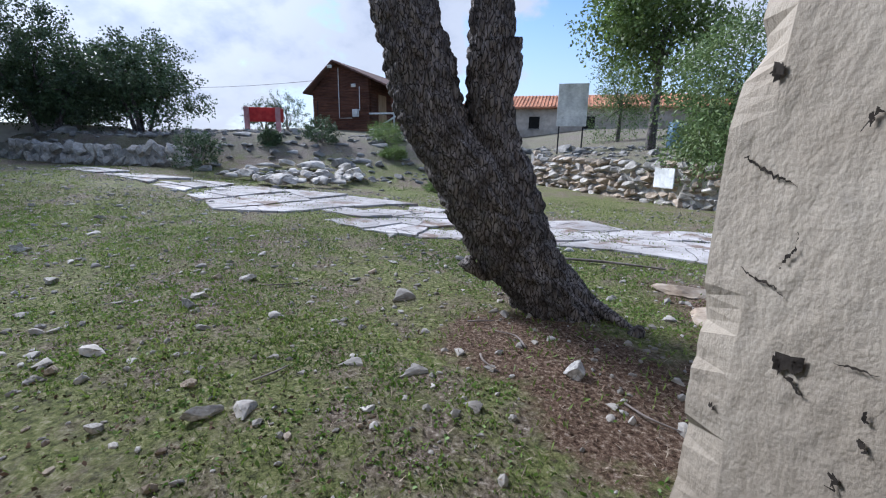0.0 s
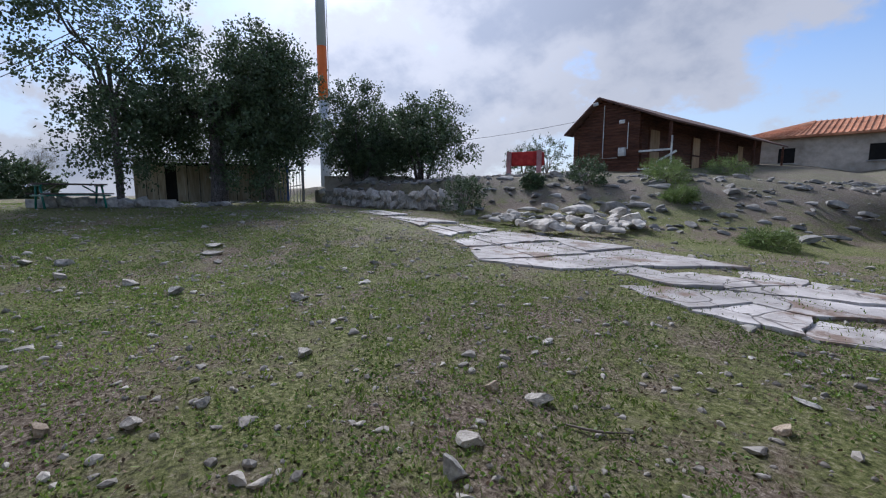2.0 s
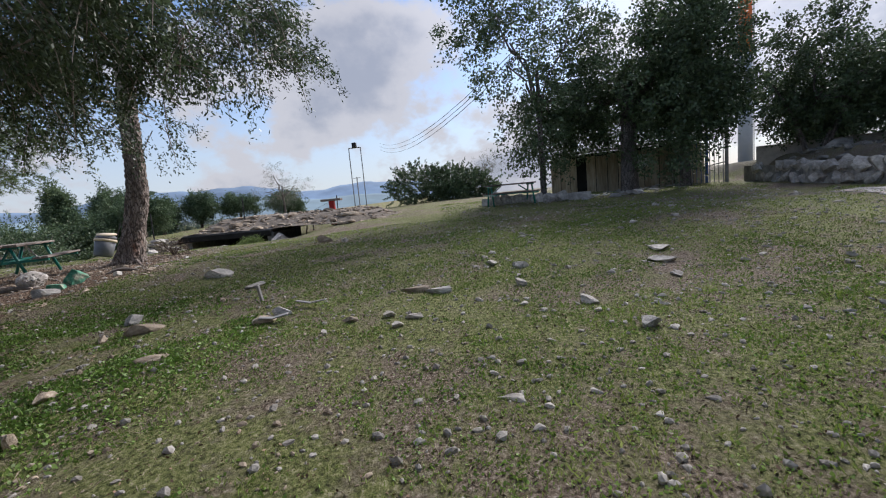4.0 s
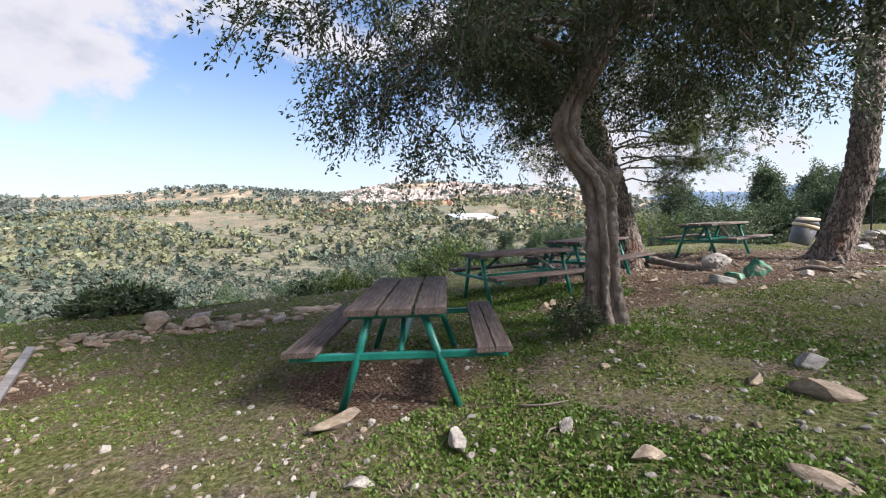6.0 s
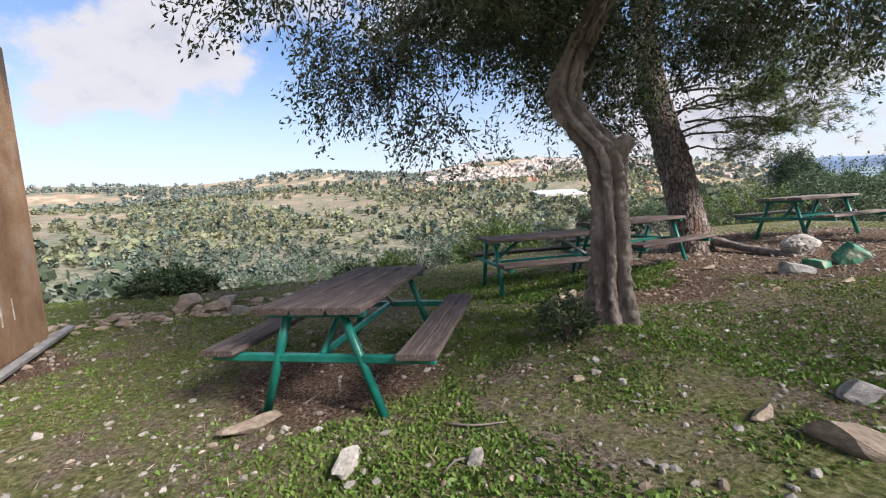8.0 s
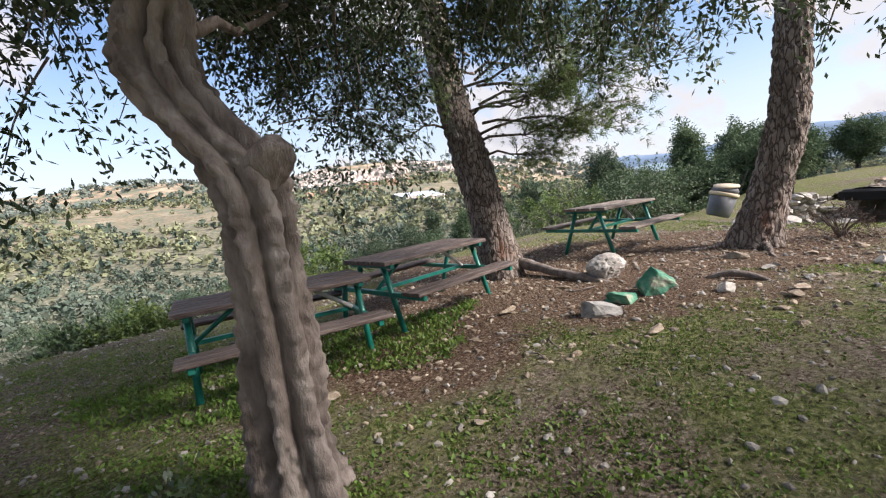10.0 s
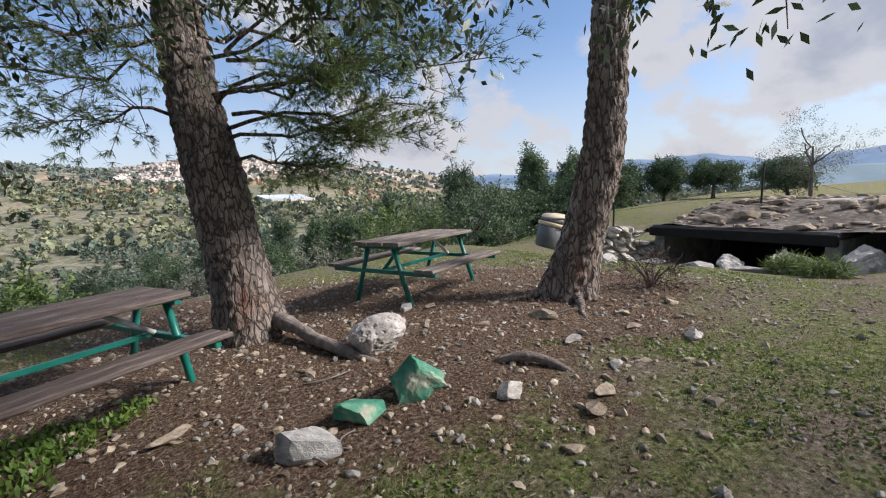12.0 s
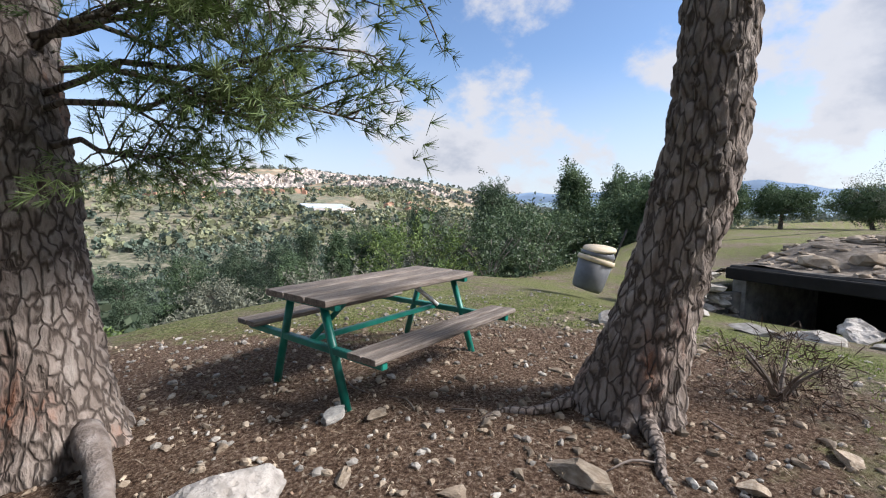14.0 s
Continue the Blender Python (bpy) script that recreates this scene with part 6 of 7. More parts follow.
part("post", Geo().tube([(0, 0, -0.1), (0, 0, 0.5)], 0.03, 6).mesh("post", BLACK_IRON), db)
stk = thing("steel_stake", "short grey steel stake driven into the turf", "stake", Matrix.Translation((-8.35, 0.50, gz(-8.35, 0.5))))
part("stake_body", Geo().box((0, 0, 0.09), (0.055, 0.03, 0.26), pose(0, 0, 0, 5, 8), 0.004).mesh("stake_body", STEEL), stk)
for x, y, l, w, yaw in ((-7.42, 1.0, 0.30, 0.08, 100), (-7.85, 1.28, 0.40, 0.05, 75)):
    thing("metal_strip", "bent grey metal strip lying in the grass", "scrap", place(x, y, yaw, 0.045), data=Geo().box((-l / 4, 0, 0), (l / 2, w, 0.012), pose(0, 0, 0, 0, 8), 0.003).box((l / 4, 0, 0.004), (l / 2, w, 0.012), pose(0, 0, 0, 0, -10), 0.003).mesh("metal_strip", STEEL))

# exposed roots and fallen wood
def root(label, pts, radii, material=ROOT_BARK, name="root"):
    P = [(x, y, gz(x, y) + dz) for x, y, dz in pts]
    C, R = spline(P, radii, 0.05)
    g = Geo().tube(C, [r * (1 + 0.25 * noise.noise(Vector(c) * 9)) for c, r in zip(C, R)], 12)
    thing(name, label, "root" if name == "root" else "branch", data=g.mesh(name, material, True))


root("thick grey pine root crossing the ground", [(-10.38, -6.0, 0.16), (-10.48, -5.65, 0.11), (-10.54, -5.34, 0.07), (-10.60, -5.05, 0.06), (-10.68, -4.80, 0.02), (-10.80, -4.54, -0.03)], [0.085, 0.07, 0.06, 0.055, 0.045, 0.03], ROOT_BARK)
root("weathered grey root lying on the soil", [(-11.40, -3.82, -0.01), (-11.52, -3.68, 0.05), (-11.63, -3.52, 0.04), (-11.70, -3.28, -0.03)], [0.02, 0.04, 0.036, 0.015], ROOT_BARK)
root("knotted root spreading from the pine foot", [(-13.3, -4.55, 0.06), (-13.12, -4.33, 0.02), (-12.95, -4.2, 0.0), (-12.8, -4.0, -0.02)], [0.06, 0.036, 0.024, 0.010], BARK_PINE)
root("root spreading from the pine foot", [(-13.15, -4.95, 0.06), (-12.85, -5.0, 0.02), (-12.65, -5.15, 0.0), (-12.4, -5.1, -0.02)], [0.05, 0.03, 0.02, 0.010], BARK_PINE)
root("dark root spreading from the tree foot", [(1.12, 4.78, 0.10), (1.28, 4.64, 0.04), (1.42, 4.52, -0.03)], [0.07, 0.04, 0.015], BARK_DARK)
root("broken dark stump beside the tree", [(1.36, 4.45, -0.04), (1.38, 4.43, 0.03), (1.39, 4.42, 0.07)], [0.06, 0.05, 0.03], BARK_DARK, "stump")
root("dry fallen branch on the grass", [(-2.4, 2.9, 0.02), (-2.6, 3.1, 0.04), (-2.85, 3.25, 0.02)], [0.012, 0.014, 0.008], TWIG, "branch")
root("dead stick lying in the grass", [(0.6, 6.75, 0.02), (1.5, 6.5, 0.04), (2.2, 6.35, 0.02)], [0.014, 0.016, 0.01], TWIG, "branch")
rt = np.random.RandomState(77)
for i in range(26):
    x, y = [(-9.2, -3.6), (-12.3, -4.9), (-0.2, 3.9), (-5.5, -1.4)][i % 4]
    x, y = x + rt.randn() * 0.8, y + rt.randn() * 0.6
    w, l = rt.uniform(0, 6.28), rt.uniform(0.12, 0.4)
    root("thin dry twig on the ground", [(x, y, 0.012), (x + l * 0.5 * math.cos(w), y + l * 0.5 * math.sin(w), 0.025), (x + l * math.cos(w + 0.3), y + l * math.sin(w + 0.3), 0.012)], [0.006, 0.007, 0.003], TWIG, "branch")


# ---- trees and shrubs round the lawn ----
def crown_tree(name, label, x, y, h, crown, leaf_mat, bark, seed, stems=1, leaf=0.13, width=0.045, per=40, count=260, lean=(0, 0), r=0.16, sink=0.15, trunk_h=None, category="tree", n=16):
    """A tree with one or more stems; crown: (rx, ry, rz, height of its centre)."""
    rng = np.random.RandomState(seed)
    base = (x, y, gz(x, y) - sink)
    rx, ry, rz, cz = crown
    th = trunk_h or cz
    tr = thing(name, label, category, Matrix.Translation(base))
    for s in range(stems):
        a = rng.uniform(0, 6.28)
        k = 0 if stems == 1 else 1
        p = [(0.25 * k * math.cos(a), 0.25 * k * math.sin(a), 0), (0.5 * k * rx * 0.5 * math.cos(a) + lean[0] * 0.4, 0.25 * k * ry * math.sin(a) + lean[1] * 0.4, th * 0.5), (0.5 * k * rx * math.cos(a) + lean[0], 0.5 * k * ry * math.sin(a) + lean[1], th)]
        part("trunk", trunk_mesh("trunk", p, [r, r * 0.8, r * 0.5], bark, n=n, step=0.12, amp=0.2, plates=False, seed=seed + s, flare=0.3), tr)
    c = np.array((lean[0], lean[1], cz))
    # uneven outline: several overlapping lobes
    A, D = [], []
    lobes = 9
    for i in range(lobes):
        o = rng.uniform(-0.62, 0.62, 3) * np.array((rx, ry, rz))
        s = rng.uniform(0.36, 0.62)
        p = in_shell(rng, count // lobes, c + o, np.array((rx, ry, rz)) * s, 0.25)
        d = (p - c - o * 0.6) / np.array((rx, ry, rz))
        d = d / (np.linalg.norm(d, axis=1, keepdims=True) + 1e-6) + rng.randn(len(p), 3) * 0.5
        A.append(p)
        D.append(d / np.linalg.norm(d, axis=1, keepdims=True))
        if i < 7:
            limb(tr, (lean[0] * 0.7, lean[1] * 0.7, th * 0.7), c + o, r * 0.42, 0.02, bark, rng, 0.05)
    A, D = np.concatenate(A), np.concatenate(D)
    part("crown", quads("crown", leaves(rng, A, D, per, leaf * 5.5, leaf, width, 0.2, leaf * 1.1), leaf_mat), tr)
    return tr


crown_tree("oak_tree", "dark evergreen oak with an open ragged crown", -20.2, 7.2, 9, (3.2, 3.4, 3.9, 5.2), LEAF_DARK, BARK_DARK, 41, leaf=0.12, width=0.042, count=460, per=60, r=0.13)
crown_tree("oak_tree", "dense dark evergreen oak shading a shed", -20.0, 10.6, 9, (3.0, 3.3, 3.9, 5.0), LEAF_DARK, BARK_DARK, 42, leaf=0.12, width=0.045, count=640, per=70, r=0.34)
crown_tree("oak_tree", "dark evergreen oak beside the shed", -19.6, 12.6, 8, (1.9, 2.3, 2.6, 4.4), LEAF_DARK, BARK_DARK, 47, leaf=0.12, width=0.045, count=320, per=60, r=0.2)
for x, y, h, s, nst in ((-19.0, 17.2, 3.5, 43, 4), (-16.4, 19.2, 3.4, 44, 5), (-21.5, 19.2, 3.4, 46, 4)):
    crown_tree("shrub_tree", "rounded many-stemmed dark green tree behind the wall", x, y, h, (2.7, 2.7, 2.1, h - 0.7), LEAF_DARK, BARK_DARK, s, stems=nst, leaf=0.11, width=0.042, count=420, per=60, r=0.09)
crown_tree("broadleaf_tree", "light green leafy tree on the terrace", 5.4, 18.4, 6, (2.3, 2.2, 2.0, 4.3), LEAF_LIGHT, BARK_DARK, 51, leaf=0.15, width=0.05, count=380, per=34, r=0.17)
crown_tree("conifer", "dark bushy conifer leaning over the terrace wall", 5.95, 13.4, 5, (1.45, 1.45, 2.3, 1.75), NEEDLE, BARK_DARK, 52, leaf=0.14, width=0.022, count=420, per=44, r=0.14)
crown_tree("conifer", "dark bushy conifer above the terrace wall", 10.6, 10.2, 6, (2.6, 2.6, 2.8, 3.2), NEEDLE, BARK_DARK, 53, leaf=0.14, width=0.022, count=400, per=44, r=0.14)
crown_tree("conifer", "slim dark conifer behind the notice board", 5.6, 24.5, 5, (1.1, 1.1, 2.2, 2.4), NEEDLE, BARK_DARK, 54, leaf=0.14, width=0.022, count=200, per=36, r=0.1)


def bush(x, y, r, h, leaf_mat, label, seed, leaf=0.07, width=0.02, count=90, per=30, name="bush"):
    rng = np.random.RandomState(seed)
    b = thing(name, label, "bush", Matrix.Translation((x, y, gz(x, y) - 0.03)))
    g = Geo()
    for k in range(9):
        a = rng.uniform(0, 6.28)
        g.tube([(0, 0, 0), (0.3 * r * math.cos(a), 0.3 * r * math.sin(a), h * 0.45), (0.7 * r * math.cos(a), 0.7 * r * math.sin(a), h * 0.8)], [0.02, 0.014, 0.006], 5, cap=False)
    tagged(part("stems", g.mesh("stems", TWIG), b), kind="stuff")
    p = in_shell(rng, count, (0, 0, h * 0.5), (r, r, h * 0.52), 0.45)
    d = p - np.array((0, 0, h * 0.3))
    d = d / np.linalg.norm(d, axis=1, keepdims=True) + rng.randn(count, 3) * 0.3
    part("foliage", quads("foliage", leaves(rng, p, d, per, r * 0.35, leaf, width, 0.0, 0.04), leaf_mat), b)


for x, y, r, h, s in ((-9.5, 13.9, 0.62, 1.15, 1), (-10.9, 22.3, 0.85, 1.6, 2), (-6.8, 17.2, 0.6, 0.8, 3), (-8.3, 16.2, 0.3, 0.45, 9), (-11.9, 21.8, 0.8, 1.3, 11)):
    bush(x, y, r, h, LEAF_DARK, "rounded dark green shrub among stones", s, count=120)
for x, y, r, h, s in ((-4.6, 18.5, 0.55, 0.5, 4), (-3.9, 17.0, 0.35, 0.32, 5), (-5.3, 20.5, 0.6, 0.5, 6), (-1.6, 14.2, 0.42, 0.28, 7), (-3.6, 22.8, 0.7, 0.5, 8)):
    bush(x, y, r, h, LEAF_LIGHT, "low tuft of green rough grass", s, leaf=0.16, width=0.007, count=120, per=26, name="grass_tuft")
bush(-14.45, -4.30, 0.34, 0.42, THORN, "small dry brown thorn bush", 12, leaf=0.12, width=0.004, count=70, per=18, name="thorn_bush")
bush(-17.9, -3.9, 0.22, 0.28, LEAF_LIGHT, "green grass tuft before the bunker", 13, leaf=0.15, width=0.006, count=80, per=24, name="grass_tuft")
bush(-16.9, -3.2, 0.18, 0.22, LEAF_LIGHT, "green grass tuft before the bunker", 14, leaf=0.15, width=0.006, count=60, per=24, name="grass_tuft")
bush(-6.72, -2.20, 0.2, 0.34, LEAF_OLIVE, "leafy sucker shoots at the olive foot", 15, leaf=0.05, width=0.011, count=70, per=22, name="olive_shoots")
for x, y, r, h, s in ((-46, 1.5, 3.0, 3.4, 21), (-48, 4.5, 2.6, 3.0, 22), (-44, 6.5, 2.0, 2.2, 23)):
    bush(x, y, r, h, LEAF_DARK, "broad dark green thicket beyond the lawn", s, leaf=0.16, width=0.06, count=300, per=60, name="thicket")
crown_tree("bare_tree", "thin grey half-bare tree behind the bunker", -31, -7.0, 3, (1.5, 1.5, 1.4, 2.6), LEAF_GREY, TWIG, 61, leaf=0.06, width=0.010, count=260, per=30, r=0.08)
crown_tree("bare_tree", "thin grey half-bare tree beyond the thicket", -50, 8.5, 4, (1.8, 1.8, 1.6, 3.6), LEAF_GREY, TWIG, 62, leaf=0.07, width=0.012, count=260, per=30, r=0.08)

# pines and shrubs standing on the slope just below the edge
EYE = np.array((-10.97, -2.99))


def slope_tree(label, yaw, d, rise, w, shape, leaf_mat, seed, name="slope_pine"):
    """A tree on the slope, yaw degrees round and d metres from the lawn's end, its top rise degrees above eye level.
    shape: round, cone or flat (an umbrella of tiers with the stem showing)."""
    rng = np.random.RandomState(seed)
    x, y = EYE[0] - d * math.sin(radians(yaw)), EYE[1] + d * math.cos(radians(yaw))
    g0 = gz(x, y)
    H = max(2.5, 1.67 + d * math.tan(radians(rise)) - g0)
    tr = thing(name, label, "tree", Matrix.Translation((x, y, g0 - 0.15)))
    bend = rng.randn(2) * 0.25
    p = [(0, 0, 0), (bend[0] * 0.5, bend[1] * 0.5, H * 0.5), (bend[0], bend[1], H * 0.93)]
    part("trunk", trunk_mesh("trunk", p, [0.11 + H * 0.012, 0.08 + H * 0.007, 0.03], BARK_PINE, n=12, step=0.25, amp=0.2, plates=False, seed=seed, flare=0.3), tr)
    low = {"round": 0.42, "cone": 0.30, "flat": 0.55}[shape]
    A, D = [], []
    tiers = 15
    for i in range(tiers):
        f = (i + 0.5) / tiers
        z = H * (low + (0.97 - low) * f)
        wide = {"round": math.sin(math.pi * (0.12 + 0.80 * f)) ** 0.6, "cone": (1 - f) ** 0.8 * 0.95 + 0.06, "flat": math.sin(math.pi * (0.15 + 0.72 * f)) ** 0.5}[shape] * w
        for k in range(3):
            a = rng.uniform(0, 6.28)
            o = wide * rng.uniform(0.25, 0.85)
            c = np.array((bend[0] * z / H + o * math.cos(a), bend[1] * z / H + o * math.sin(a), z + rng.uniform(-0.2, 0.3)))
            q = c + rng.randn(16, 3) * np.array((wide * 0.24 + 0.06, wide * 0.24 + 0.06, 0.22 + 0.02 * H))
            dd = np.array((math.cos(a), math.sin(a), 0.35)) * 0.8 + rng.randn(16, 3) * 0.5
            A.append(q)
            D.append(dd / np.linalg.norm(dd, axis=1, keepdims=True))
            if k == 0:
                limb(tr, (bend[0] * z / H, bend[1] * z / H, z - 0.3), c, 0.035, 0.01, BARK_PINE, rng, 0.05)
    A, D = np.concatenate(A), np.concatenate(D)
    part("crown", quads("crown", leaves(rng, A, D, 30, 0.55, 0.17, 0.030, 0.1, 0.10), leaf_mat), tr)
    return tr


for i, (yaw, d, rise, w, shape, mt) in enumerate((
        (144.3, 30, 3.2, 1.25, "flat", NEEDLE_DEEP), (132.7, 24, 5.0, 0.95, "cone", NEEDLE_FAR), (126.7, 28, 3.9, 1.5, "round", NEEDLE_FAR), (121.5, 34, 2.0, 1.4, "round", NEEDLE_DEEP), (116.7, 36, 2.5, 1.3, "round", NEEDLE_FAR), (111.5, 38, 1.7, 1.7, "flat", NEEDLE_FAR), (104.5, 40, 0.9, 1.8, "round", NEEDLE_FAR),
        (153.4, 36, 0.3, 1.3, "flat", NEEDLE_DEEP), (157.5, 34, -2.2, 1.5, "round", NEEDLE_FAR), (161.0, 36, -2.5, 1.7, "round", NEEDLE_FAR), (164.0, 30, -3.3, 1.1, "cone", NEEDLE_FAR), (167.5, 34, -2.6, 1.2, "cone", NEEDLE_DEEP), (171.0, 38, -4.2, 1.9, "round", NEEDLE_DEEP), (149.0, 27, -1.6, 1.7, "round", LEAF_GREY), (140.5, 25, -0.4, 1.6, "round", NEEDLE_FAR),
        (137.0, 22, -1.2, 1.6, "round", NEEDLE_FAR), (129.5, 24, 0.2, 1.6, "round", NEEDLE_FAR), (123.5, 24, 0.0, 1.5, "round", NEEDLE_FAR), (151.5, 25, -4.2, 1.6, "round", LEAF_GREY), (176.0, 40, -5.0, 2.0, "round", NEEDLE_DEEP), (181.5, 42, -5.6, 2.0, "round", NEEDLE_FAR), (187.0, 38, -6.8, 2.1, "round", NEEDLE_DEEP), (193.0, 42, -7.0, 2.2, "round", NEEDLE_FAR),
        (199.0, 40, -8.2, 2.0, "round", NEEDLE_DEEP), (206.0, 44, -8.0, 2.2, "round", NEEDLE_FAR), (213.0, 46, -8.6, 2.2, "round", NEEDLE_DEEP), (169.0, 26, -7.0, 1.5, "round", NEEDLE_FAR), (178.5, 28, -9.0, 1.6, "round", LEAF_GREY))):
    slope_tree("green pine growing on the slope below the edge", yaw, d, rise, w, shape, mt, 200 + i)
for i, (x, y, r, h, mt) in enumerate(((-1.0, -9.4, 0.85, 1.0, LEAF_DARK), (-3.3, -9.6, 0.6, 0.95, LEAF_DARK), (-0.5, -6.6, 0.6, 0.35, LEAF_DARK), (-2.2, -10.2, 1.0, 1.1, LEAF_GREY), (-4.8, -11.4, 1.2, 1.4, LEAF_GREY), (-0.2, -9.6, 1.0, 0.9, LEAF_GREY), (-4.2, -9.8, 0.7, 0.9, LEAF_LIGHT), (-6.8, -13.0, 1.4, 1.9, LEAF_LIGHT), (-16.2, -13.4, 1.6, 2.0, LEAF_LIGHT), (-18.3, -13.0, 1.6, 1.8, LEAF_DARK), (-14.2, -13.6, 1.3, 1.6, LEAF_GREY), (-11.4, -13.2, 1.1, 1.3, LEAF_GREY), (-9.0, -12.6, 1.0, 1.1, LEAF_LIGHT), (-20.6, -13.6, 1.9, 2.2, LEAF_DARK), (-7.2, -10.4, 1.1, 1.3, LEAF_LIGHT))):
    bush(x, y, r, h, mt, "dense shrub on the slope below the tables", 30 + i, leaf=0.11, width=0.022, count=170, per=34, name="slope_shrub")

# woods and fields across the valley
rv = np.random.RandomState(9)


def woods(name, label, spots, heights, aspect, material, per, leafs, seed):
    rng = np.random.RandomState(seed)
    n = len(spots)
    u = rng.randn(n, per, 3)
    u /= np.linalg.norm(u, axis=2, keepdims=True)
    rad = rng.uniform(0.45, 1.0, (n, per, 1))
    h = heights[:, None, None]
    p = u * rad * np.concatenate([h * aspect, h * aspect, h * 0.46], 2)
    p[:, :, 2] += h[:, :, 0] * 0.5
    p += spots[:, None, :]
    a = rng.randn(n, per, 3)
    a /= np.linalg.norm(a, axis=2, keepdims=True)
    b = np.cross(a, rng.randn(n, per, 3))
    b /= np.linalg.norm(b, axis=2, keepdims=True) + 1e-6
    s = h * leafs * rng.uniform(0.6, 1.3, (n, per, 1))
    Q = np.stack([p - a * s, p + b * s * 0.7, p + a * s, p - b * s * 0.7], 2).reshape(-1, 4, 3)
    thing(name, label, "woods", kind="stuff", data=quads(name, Q, material))


def far_spots(n, d0, d1, x0, x1, keepout=0.0, power=1.0):
    d = d0 + (d1 - d0) * rv.rand(n) ** power
    a = rv.uniform(x0, x1, n)
    x, y = -6 - d * np.sin(np.radians(a)), d * np.cos(np.radians(a))
    ok = (wave(x, y, 40 + d.mean() * 0.08, 7) + 0.5 * wave(x, y, 13, 3)) > keepout
    x, y = x[ok], y[ok]
    return np.stack([x, y, ground_z(x, y) - 0.2], 1)


W_NEAR = mat("slope_woodland", [(0.050, 0.082, 0.048), (0.085, 0.12, 0.072), (0.13, 0.16, 0.10)], 0.25, 0.9, 0.0, island=0.35, trans=0.15)
W_GREY = mat("grey_scrub", [(0.11, 0.13, 0.095), (0.165, 0.18, 0.135), (0.23, 0.235, 0.185)], 0.25, 0.9, 0.0, island=0.35, trans=0.15)
# far woods: haze is put into these paler, bluer base colours
W_DARK = mat("hazed_woodland", [(0.075, 0.108, 0.082), (0.115, 0.15, 0.115), (0.165, 0.195, 0.155)], 0.05, 0.9, 0.0, island=0.22, trans=0.15)
W_PALE = mat("hazed_scrub", [(0.15, 0.17, 0.125), (0.205, 0.22, 0.165), (0.27, 0.275, 0.215)], 0.05, 0.9, 0.0, island=0.22, trans=0.15)
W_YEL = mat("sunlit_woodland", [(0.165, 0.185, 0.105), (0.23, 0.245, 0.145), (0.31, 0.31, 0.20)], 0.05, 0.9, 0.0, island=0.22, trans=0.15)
W_BLUE = mat("haze_blue_woodland", [(0.115, 0.15, 0.135), (0.16, 0.19, 0.165), (0.21, 0.235, 0.20)], 0.05, 0.9, 0.0, island=0.2, trans=0.1)
s = far_spots(1100, 24, 120, 140, 262, -0.6)
woods("slope_woods", "mixed trees and scrub on the slope below", s, rv.uniform(1.5, 4.0, len(s)), 0.42, W_GREY, 110, 0.075, 1)
s = far_spots(950, 45, 150, 120, 235, -0.5)
woods("pine_woods", "dark pines filling the valley side", s, rv.uniform(5.0, 10.0, len(s)), 0.28, W_NEAR, 120, 0.055, 2)
s = far_spots(420, 32, 85, 138, 205, -0.9)
woods("brow_pines", "green pines crowded below the brow", s, rv.uniform(4.0, 8.0, len(s)), 0.24, W_NEAR, 190, 0.045, 8)
s = far_spots(90, 44, 60, 168, 192, -2)
woods("cypress_row", "slender dark cypresses in the valley", s, rv.uniform(9, 14, len(s)), 0.075, W_NEAR, 150, 0.028, 3)
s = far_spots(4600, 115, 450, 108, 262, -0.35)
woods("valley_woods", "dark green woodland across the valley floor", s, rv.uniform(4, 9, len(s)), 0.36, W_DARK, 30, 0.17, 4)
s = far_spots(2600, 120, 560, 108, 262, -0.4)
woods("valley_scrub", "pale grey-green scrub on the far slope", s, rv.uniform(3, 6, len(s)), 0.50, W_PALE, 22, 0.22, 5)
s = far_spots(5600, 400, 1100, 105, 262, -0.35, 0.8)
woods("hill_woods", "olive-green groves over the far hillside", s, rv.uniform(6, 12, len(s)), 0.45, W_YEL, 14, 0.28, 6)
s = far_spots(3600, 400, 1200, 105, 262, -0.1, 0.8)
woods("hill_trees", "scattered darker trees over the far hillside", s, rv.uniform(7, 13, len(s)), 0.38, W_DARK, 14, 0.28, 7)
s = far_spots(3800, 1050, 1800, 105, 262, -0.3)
woods("crest_woods", "woods along the far crest coloured blue-green with haze", s, rv.uniform(9, 16, len(s)), 0.6, W_BLUE, 12, 0.34, 9)


def town(name, label, n, d0, d1, a0, a1, material, seed, big=1.0, clump=0.1):
    rng = np.random.RandomState(seed)
    g = Geo()
    d = rng.uniform(d0, d1, n)
    a = rng.uniform(a0, a1, n)
    x, y = -6 - d * np.sin(np.radians(a)), d * np.cos(np.radians(a))
    ok = wave(x, y, 110, 1) > clump
    for px, py in zip(x[ok], y[ok]):
        w, l, h = rng.uniform(8, 18) * big, rng.uniform(8, 16) * big, rng.uniform(5, 11) * big
        z = gz(px, py)
        m = Matrix.Translation((px, py, z - 2)) @ Matrix.Rotation(rng.uniform(0, 3.1), 4, "Z")
        g.box((0, 0, h / 2 + 1), (w, l, h + 2), m)
        g.box((0, 0, h + 2.3), (w * 0.4, l * 0.4, 2.0), m)
    return thing(name, label, "town", kind="stuff", data=g.mesh(name, material))


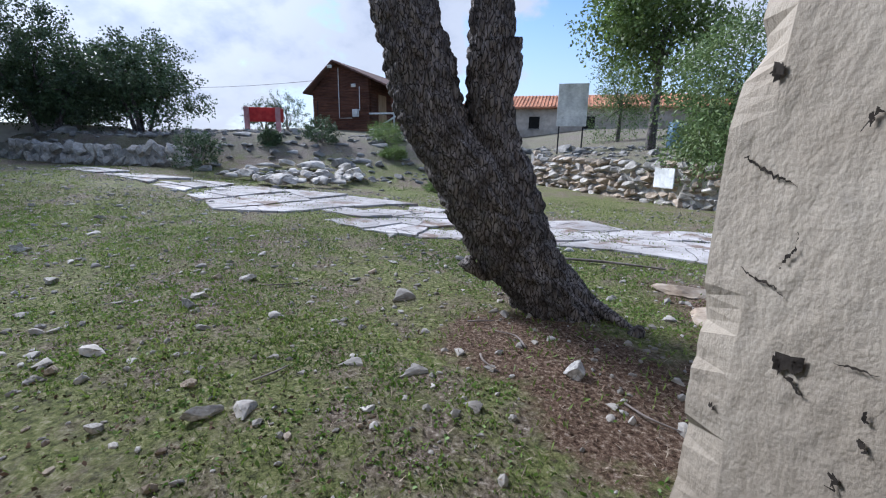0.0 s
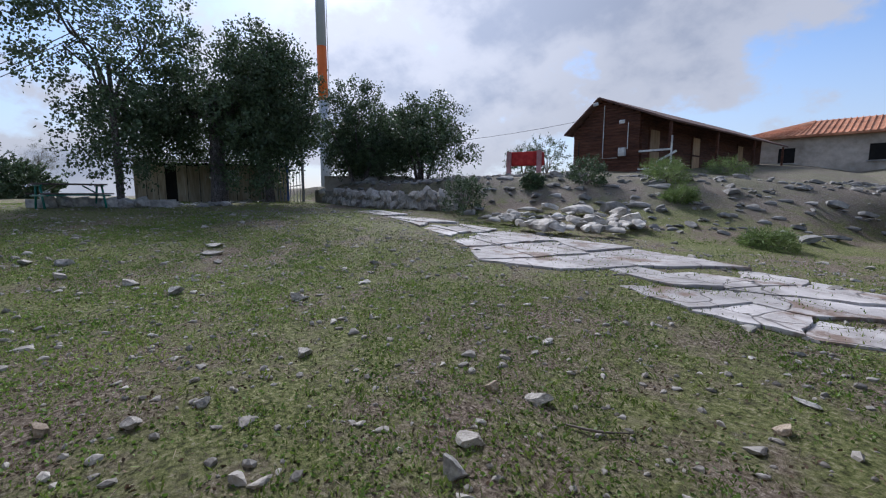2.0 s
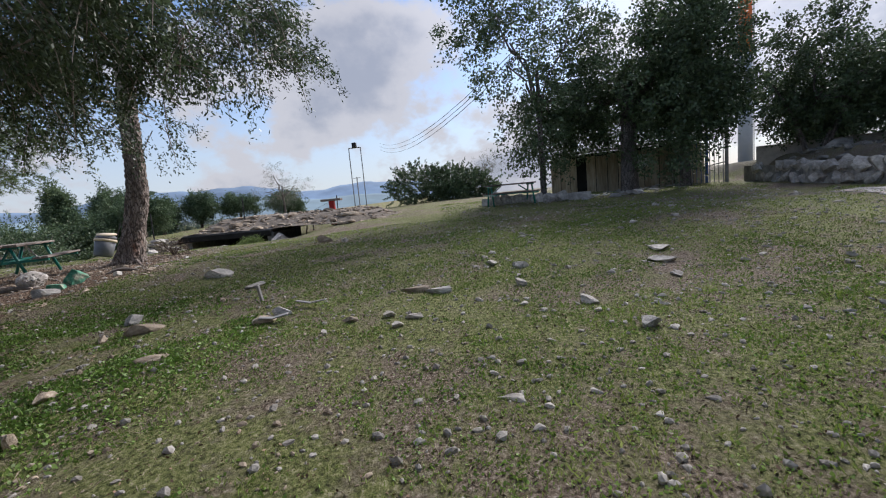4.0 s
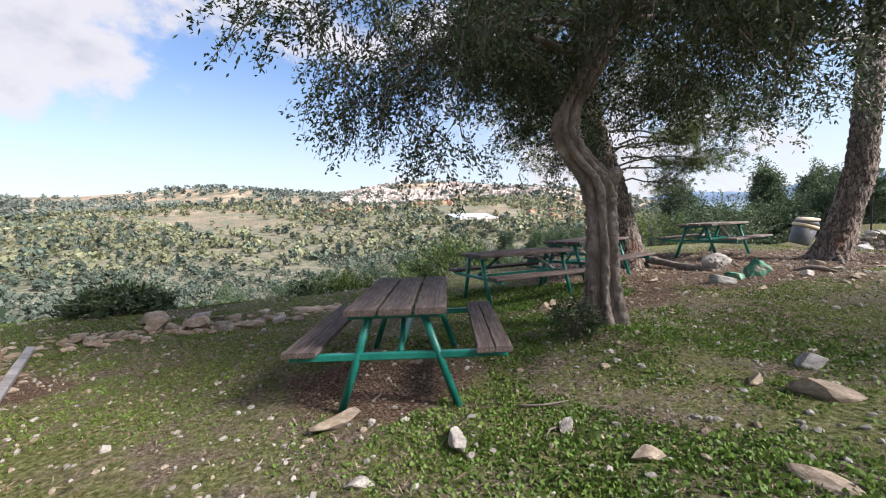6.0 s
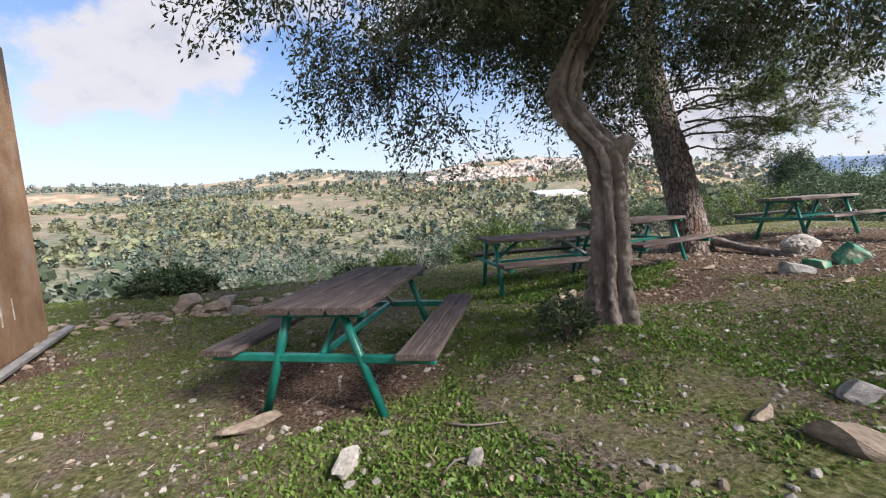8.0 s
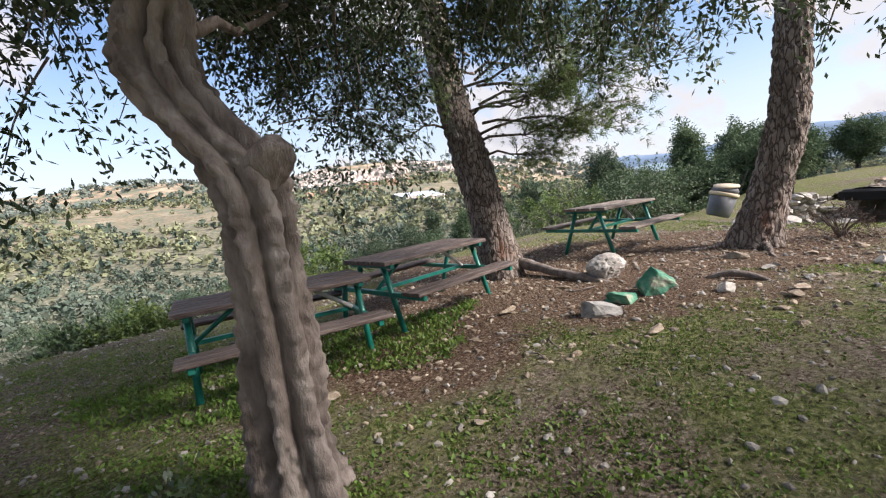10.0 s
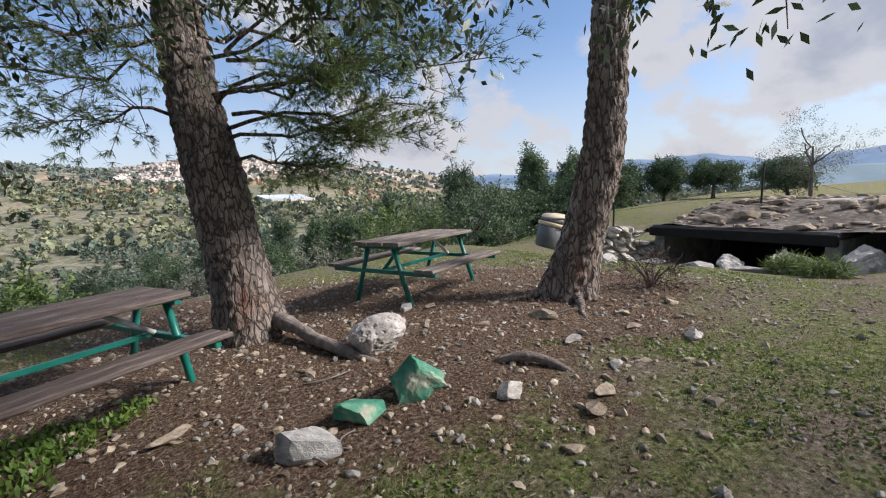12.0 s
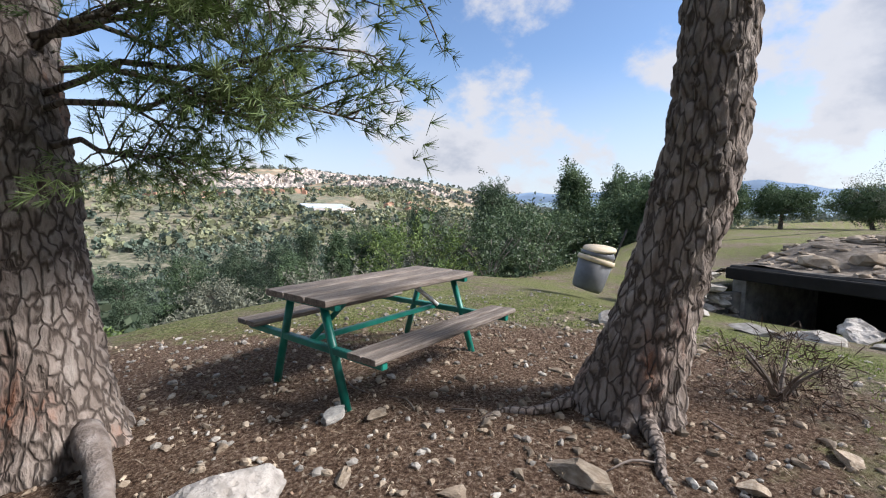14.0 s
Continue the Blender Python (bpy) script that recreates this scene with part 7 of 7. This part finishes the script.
TOWN = mat("town_stone", [(0.46, 0.40, 0.36), (0.55, 0.485, 0.44), (0.64, 0.58, 0.53)], 0.08, 0.9, 0.0, island=0.25)
TOWN_RED = mat("town_tile", [(0.42, 0.22, 0.15), (0.50, 0.30, 0.21), (0.56, 0.40, 0.30)], 0.08, 0.9, 0.0, island=0.25)
town("hill_town", "pale stone houses spread over the far hills", 2600, 1150, 1560, 145, 182, TOWN, 1, 0.85, -0.15)
town("red_roof_village", "red-roofed houses among far trees", 170, 650, 950, 150, 190, TOWN_RED, 2, 0.8)
town("valley_sheds", "pale sheds and houses beside the far road", 90, 560, 900, 128, 185, TOWN, 3, 0.7, 0.25)
fh = thing("factory_hall", "long white-roofed hall across the valley", "building", Matrix.Translation((-172, -600, gz(-172, -600) - 4)) @ Matrix.Rotation(radians(18), 4, "Z"))
part("wall", Geo().box((0, 0, 5), (66, 34, 14)).mesh("wall", TOWN), fh)
g = Geo()
for i in range(6):
    y0, y1 = -18 + 6 * i, -12 + 6 * i
    g.add([(-34, y0, 12.5 - 0.25 * y0), (34, y0, 12.5 - 0.25 * y0), (34, y1, 12.5 - 0.25 * y0), (-34, y1, 12.5 - 0.25 * y0), (-34, (y0 + y1) / 2, 14 - 0.25 * y0), (34, (y0 + y1) / 2, 14 - 0.25 * y0)], [(0, 1, 5, 4), (2, 3, 4, 5), (0, 4, 3), (1, 2, 5)])
tagged(part("roof", g.mesh("roof", mat("pale_metal_roof", [(0.40, 0.45, 0.51), (0.52, 0.57, 0.63)], 0.1, 0.5, 0.0)), fh), kind="stuff")
# ridges on the skyline, aerial haze put into their blue base colour
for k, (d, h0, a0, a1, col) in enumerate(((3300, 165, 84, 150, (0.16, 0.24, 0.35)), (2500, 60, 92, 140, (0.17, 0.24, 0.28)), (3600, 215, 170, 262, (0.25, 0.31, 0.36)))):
    g = Geo()
    V, F = [], []
    nn = 70
    for i in range(nn):
        a = radians(a0 + (a1 - a0) * i / (nn - 1))
        edge = math.sin(math.pi * i / (nn - 1)) ** 0.35
        h = edge * h0 * (1 + 0.16 * math.sin(i * 0.21 + k) + 0.10 * math.sin(i * 0.47 + 2 * k) + 0.03 * math.sin(i * 1.7))
        for q, (dd, hh) in enumerate(((d - 700, -60), (d - 200, h * 0.75), (d, h), (d + 400, -60))):
            V.append((-6 - dd * math.sin(a), dd * math.cos(a), hh))
    for i in range(nn - 1):
        for q in range(3):
            F.append((4 * i + q, 4 * i + q + 1, 4 * i + 5 + q, 4 * i + 4 + q))
    thing("backdrop", "distant wooded ridge coloured with blue haze", "hills", kind="structure", data=mesh_of("backdrop", V, F, mat("haze_ridge" + "abc"[k], [tuple(c * 0.88 for c in col), tuple(c * 1.1 for c in col)], 0.01, 1.0, 0.0), True))

# ---- grass, clover and litter ----
BROWN_LEAF = mat("dry_brown_leaf", [(0.075, 0.045, 0.03), (0.16, 0.105, 0.07), (0.27, 0.20, 0.14)], 2, 0.85, 0.0, island=0.5)


def tufts(name, label, n, x0, x1, y0, y1, keep, blades, length, width, spread, material, seed, upright=0.8):
    rng = np.random.RandomState(seed)
    p = on_ground(rng, n, x0, x1, y0, y1, keep)
    m = len(p)
    b = p[:, None, :] + np.concatenate([rng.randn(m, blades, 2) * spread, np.zeros((m, blades, 1))], 2)
    b[:, :, 2] = ground_z(b[:, :, 0], b[:, :, 1]) - 0.004
    u = rng.randn(m, blades, 3) * 0.7
    u[:, :, 2] = np.abs(u[:, :, 2]) * 0.4 + upright
    u /= np.linalg.norm(u, axis=2, keepdims=True)
    v = np.cross(u, rng.randn(m, blades, 3))
    v /= np.linalg.norm(v, axis=2, keepdims=True) + 1e-6
    L = length * rng.uniform(0.5, 1.3, (m, blades, 1))
    Q = np.stack([b - v * width * 0.5, b + u * L * 0.6 - v * width, b + u * L, b + u * L * 0.6 + v * width], 2).reshape(-1, 4, 3)
    thing(name, label, "grass", kind="stuff", data=quads(name, Q, material))


def green(x, y, rng):
    return lawn(x, y, rng) & (litter(x, y) + 0.35 * wave(x, y, 0.5, 2) + 0.25 * wave(x, y, 0.23, 8) < 0.45) & (wave(x, y, 0.9, 6) + 0.8 * wave(x, y, 0.33, 3) + rng.randn(len(x)) * 0.35 > -0.25)


tufts("turf", "short green turf of grass and weeds", 62000, -16, 4.5, -8, 9, green, 6, 0.034, 0.0034, 0.035, GRASS, 1)
tufts("clover", "low clover and small-leaved weeds in the turf", 34000, -13, 3, -7, 7.5, green, 6, 0.026, 0.0095, 0.035, CLOVER, 2, 0.25)
tufts("clover_patch", "thick bright clover below the tables", 2600, -9.5, -4.6, -6.0, -3.2, lambda x, y, r: np.hypot((x + 7.3) / 1.9, (y + 4.7) / 0.8) + 0.3 * wave(x, y, 0.4, 1) < 1, 8, 0.06, 0.011, 0.04, CLOVER, 3, 0.5)
tufts("clover_lawn", "leafy weeds around the olive foot", 9000, -9.0, -4.0, -3.6, 1.0, lambda x, y, r: green(x, y, r) & (np.hypot((x + 6.5) / 2.4, (y + 1.3) / 2.2) + 0.25 * wave(x, y, 0.6, 9) + 0.35 * np.sin(x * 91.7 + y * 57.3) < 0.9), 6, 0.038, 0.011, 0.035, CLOVER, 7, 0.3)
tufts("far_turf", "green turf over the far lawn", 15000, -26, 6, 3, 14, lambda x, y, r: lawn(x, y, r) & (bank(x, y)[0] < 0.5) & (wave(x, y, 1.3, 2) > -0.3), 4, 0.05, 0.006, 0.06, GRASS, 4)
tufts("dry_needles", "brown pine needles and dry litter", 20000, -16, 3.5, -8.5, 7, lambda x, y, r: lawn(x, y, r) & (litter(x, y) + r.randn(len(x)) * 0.25 > 0.4), 4, 0.06, 0.0016, 0.05, DRY, 5, 0.08)
tufts("dry_grass", "dry straw stalks scattered in turf", 7000, -15, 3, -7, 8, lawn, 3, 0.07, 0.0022, 0.04, DRY, 6, 0.10)
tufts("leaf_litter", "small dry brown leaf flakes over the turf", 26000, -15, 3.5, -8, 9, lawn, 3, 0.026, 0.008, 0.06, BROWN_LEAF, 8, 0.05)
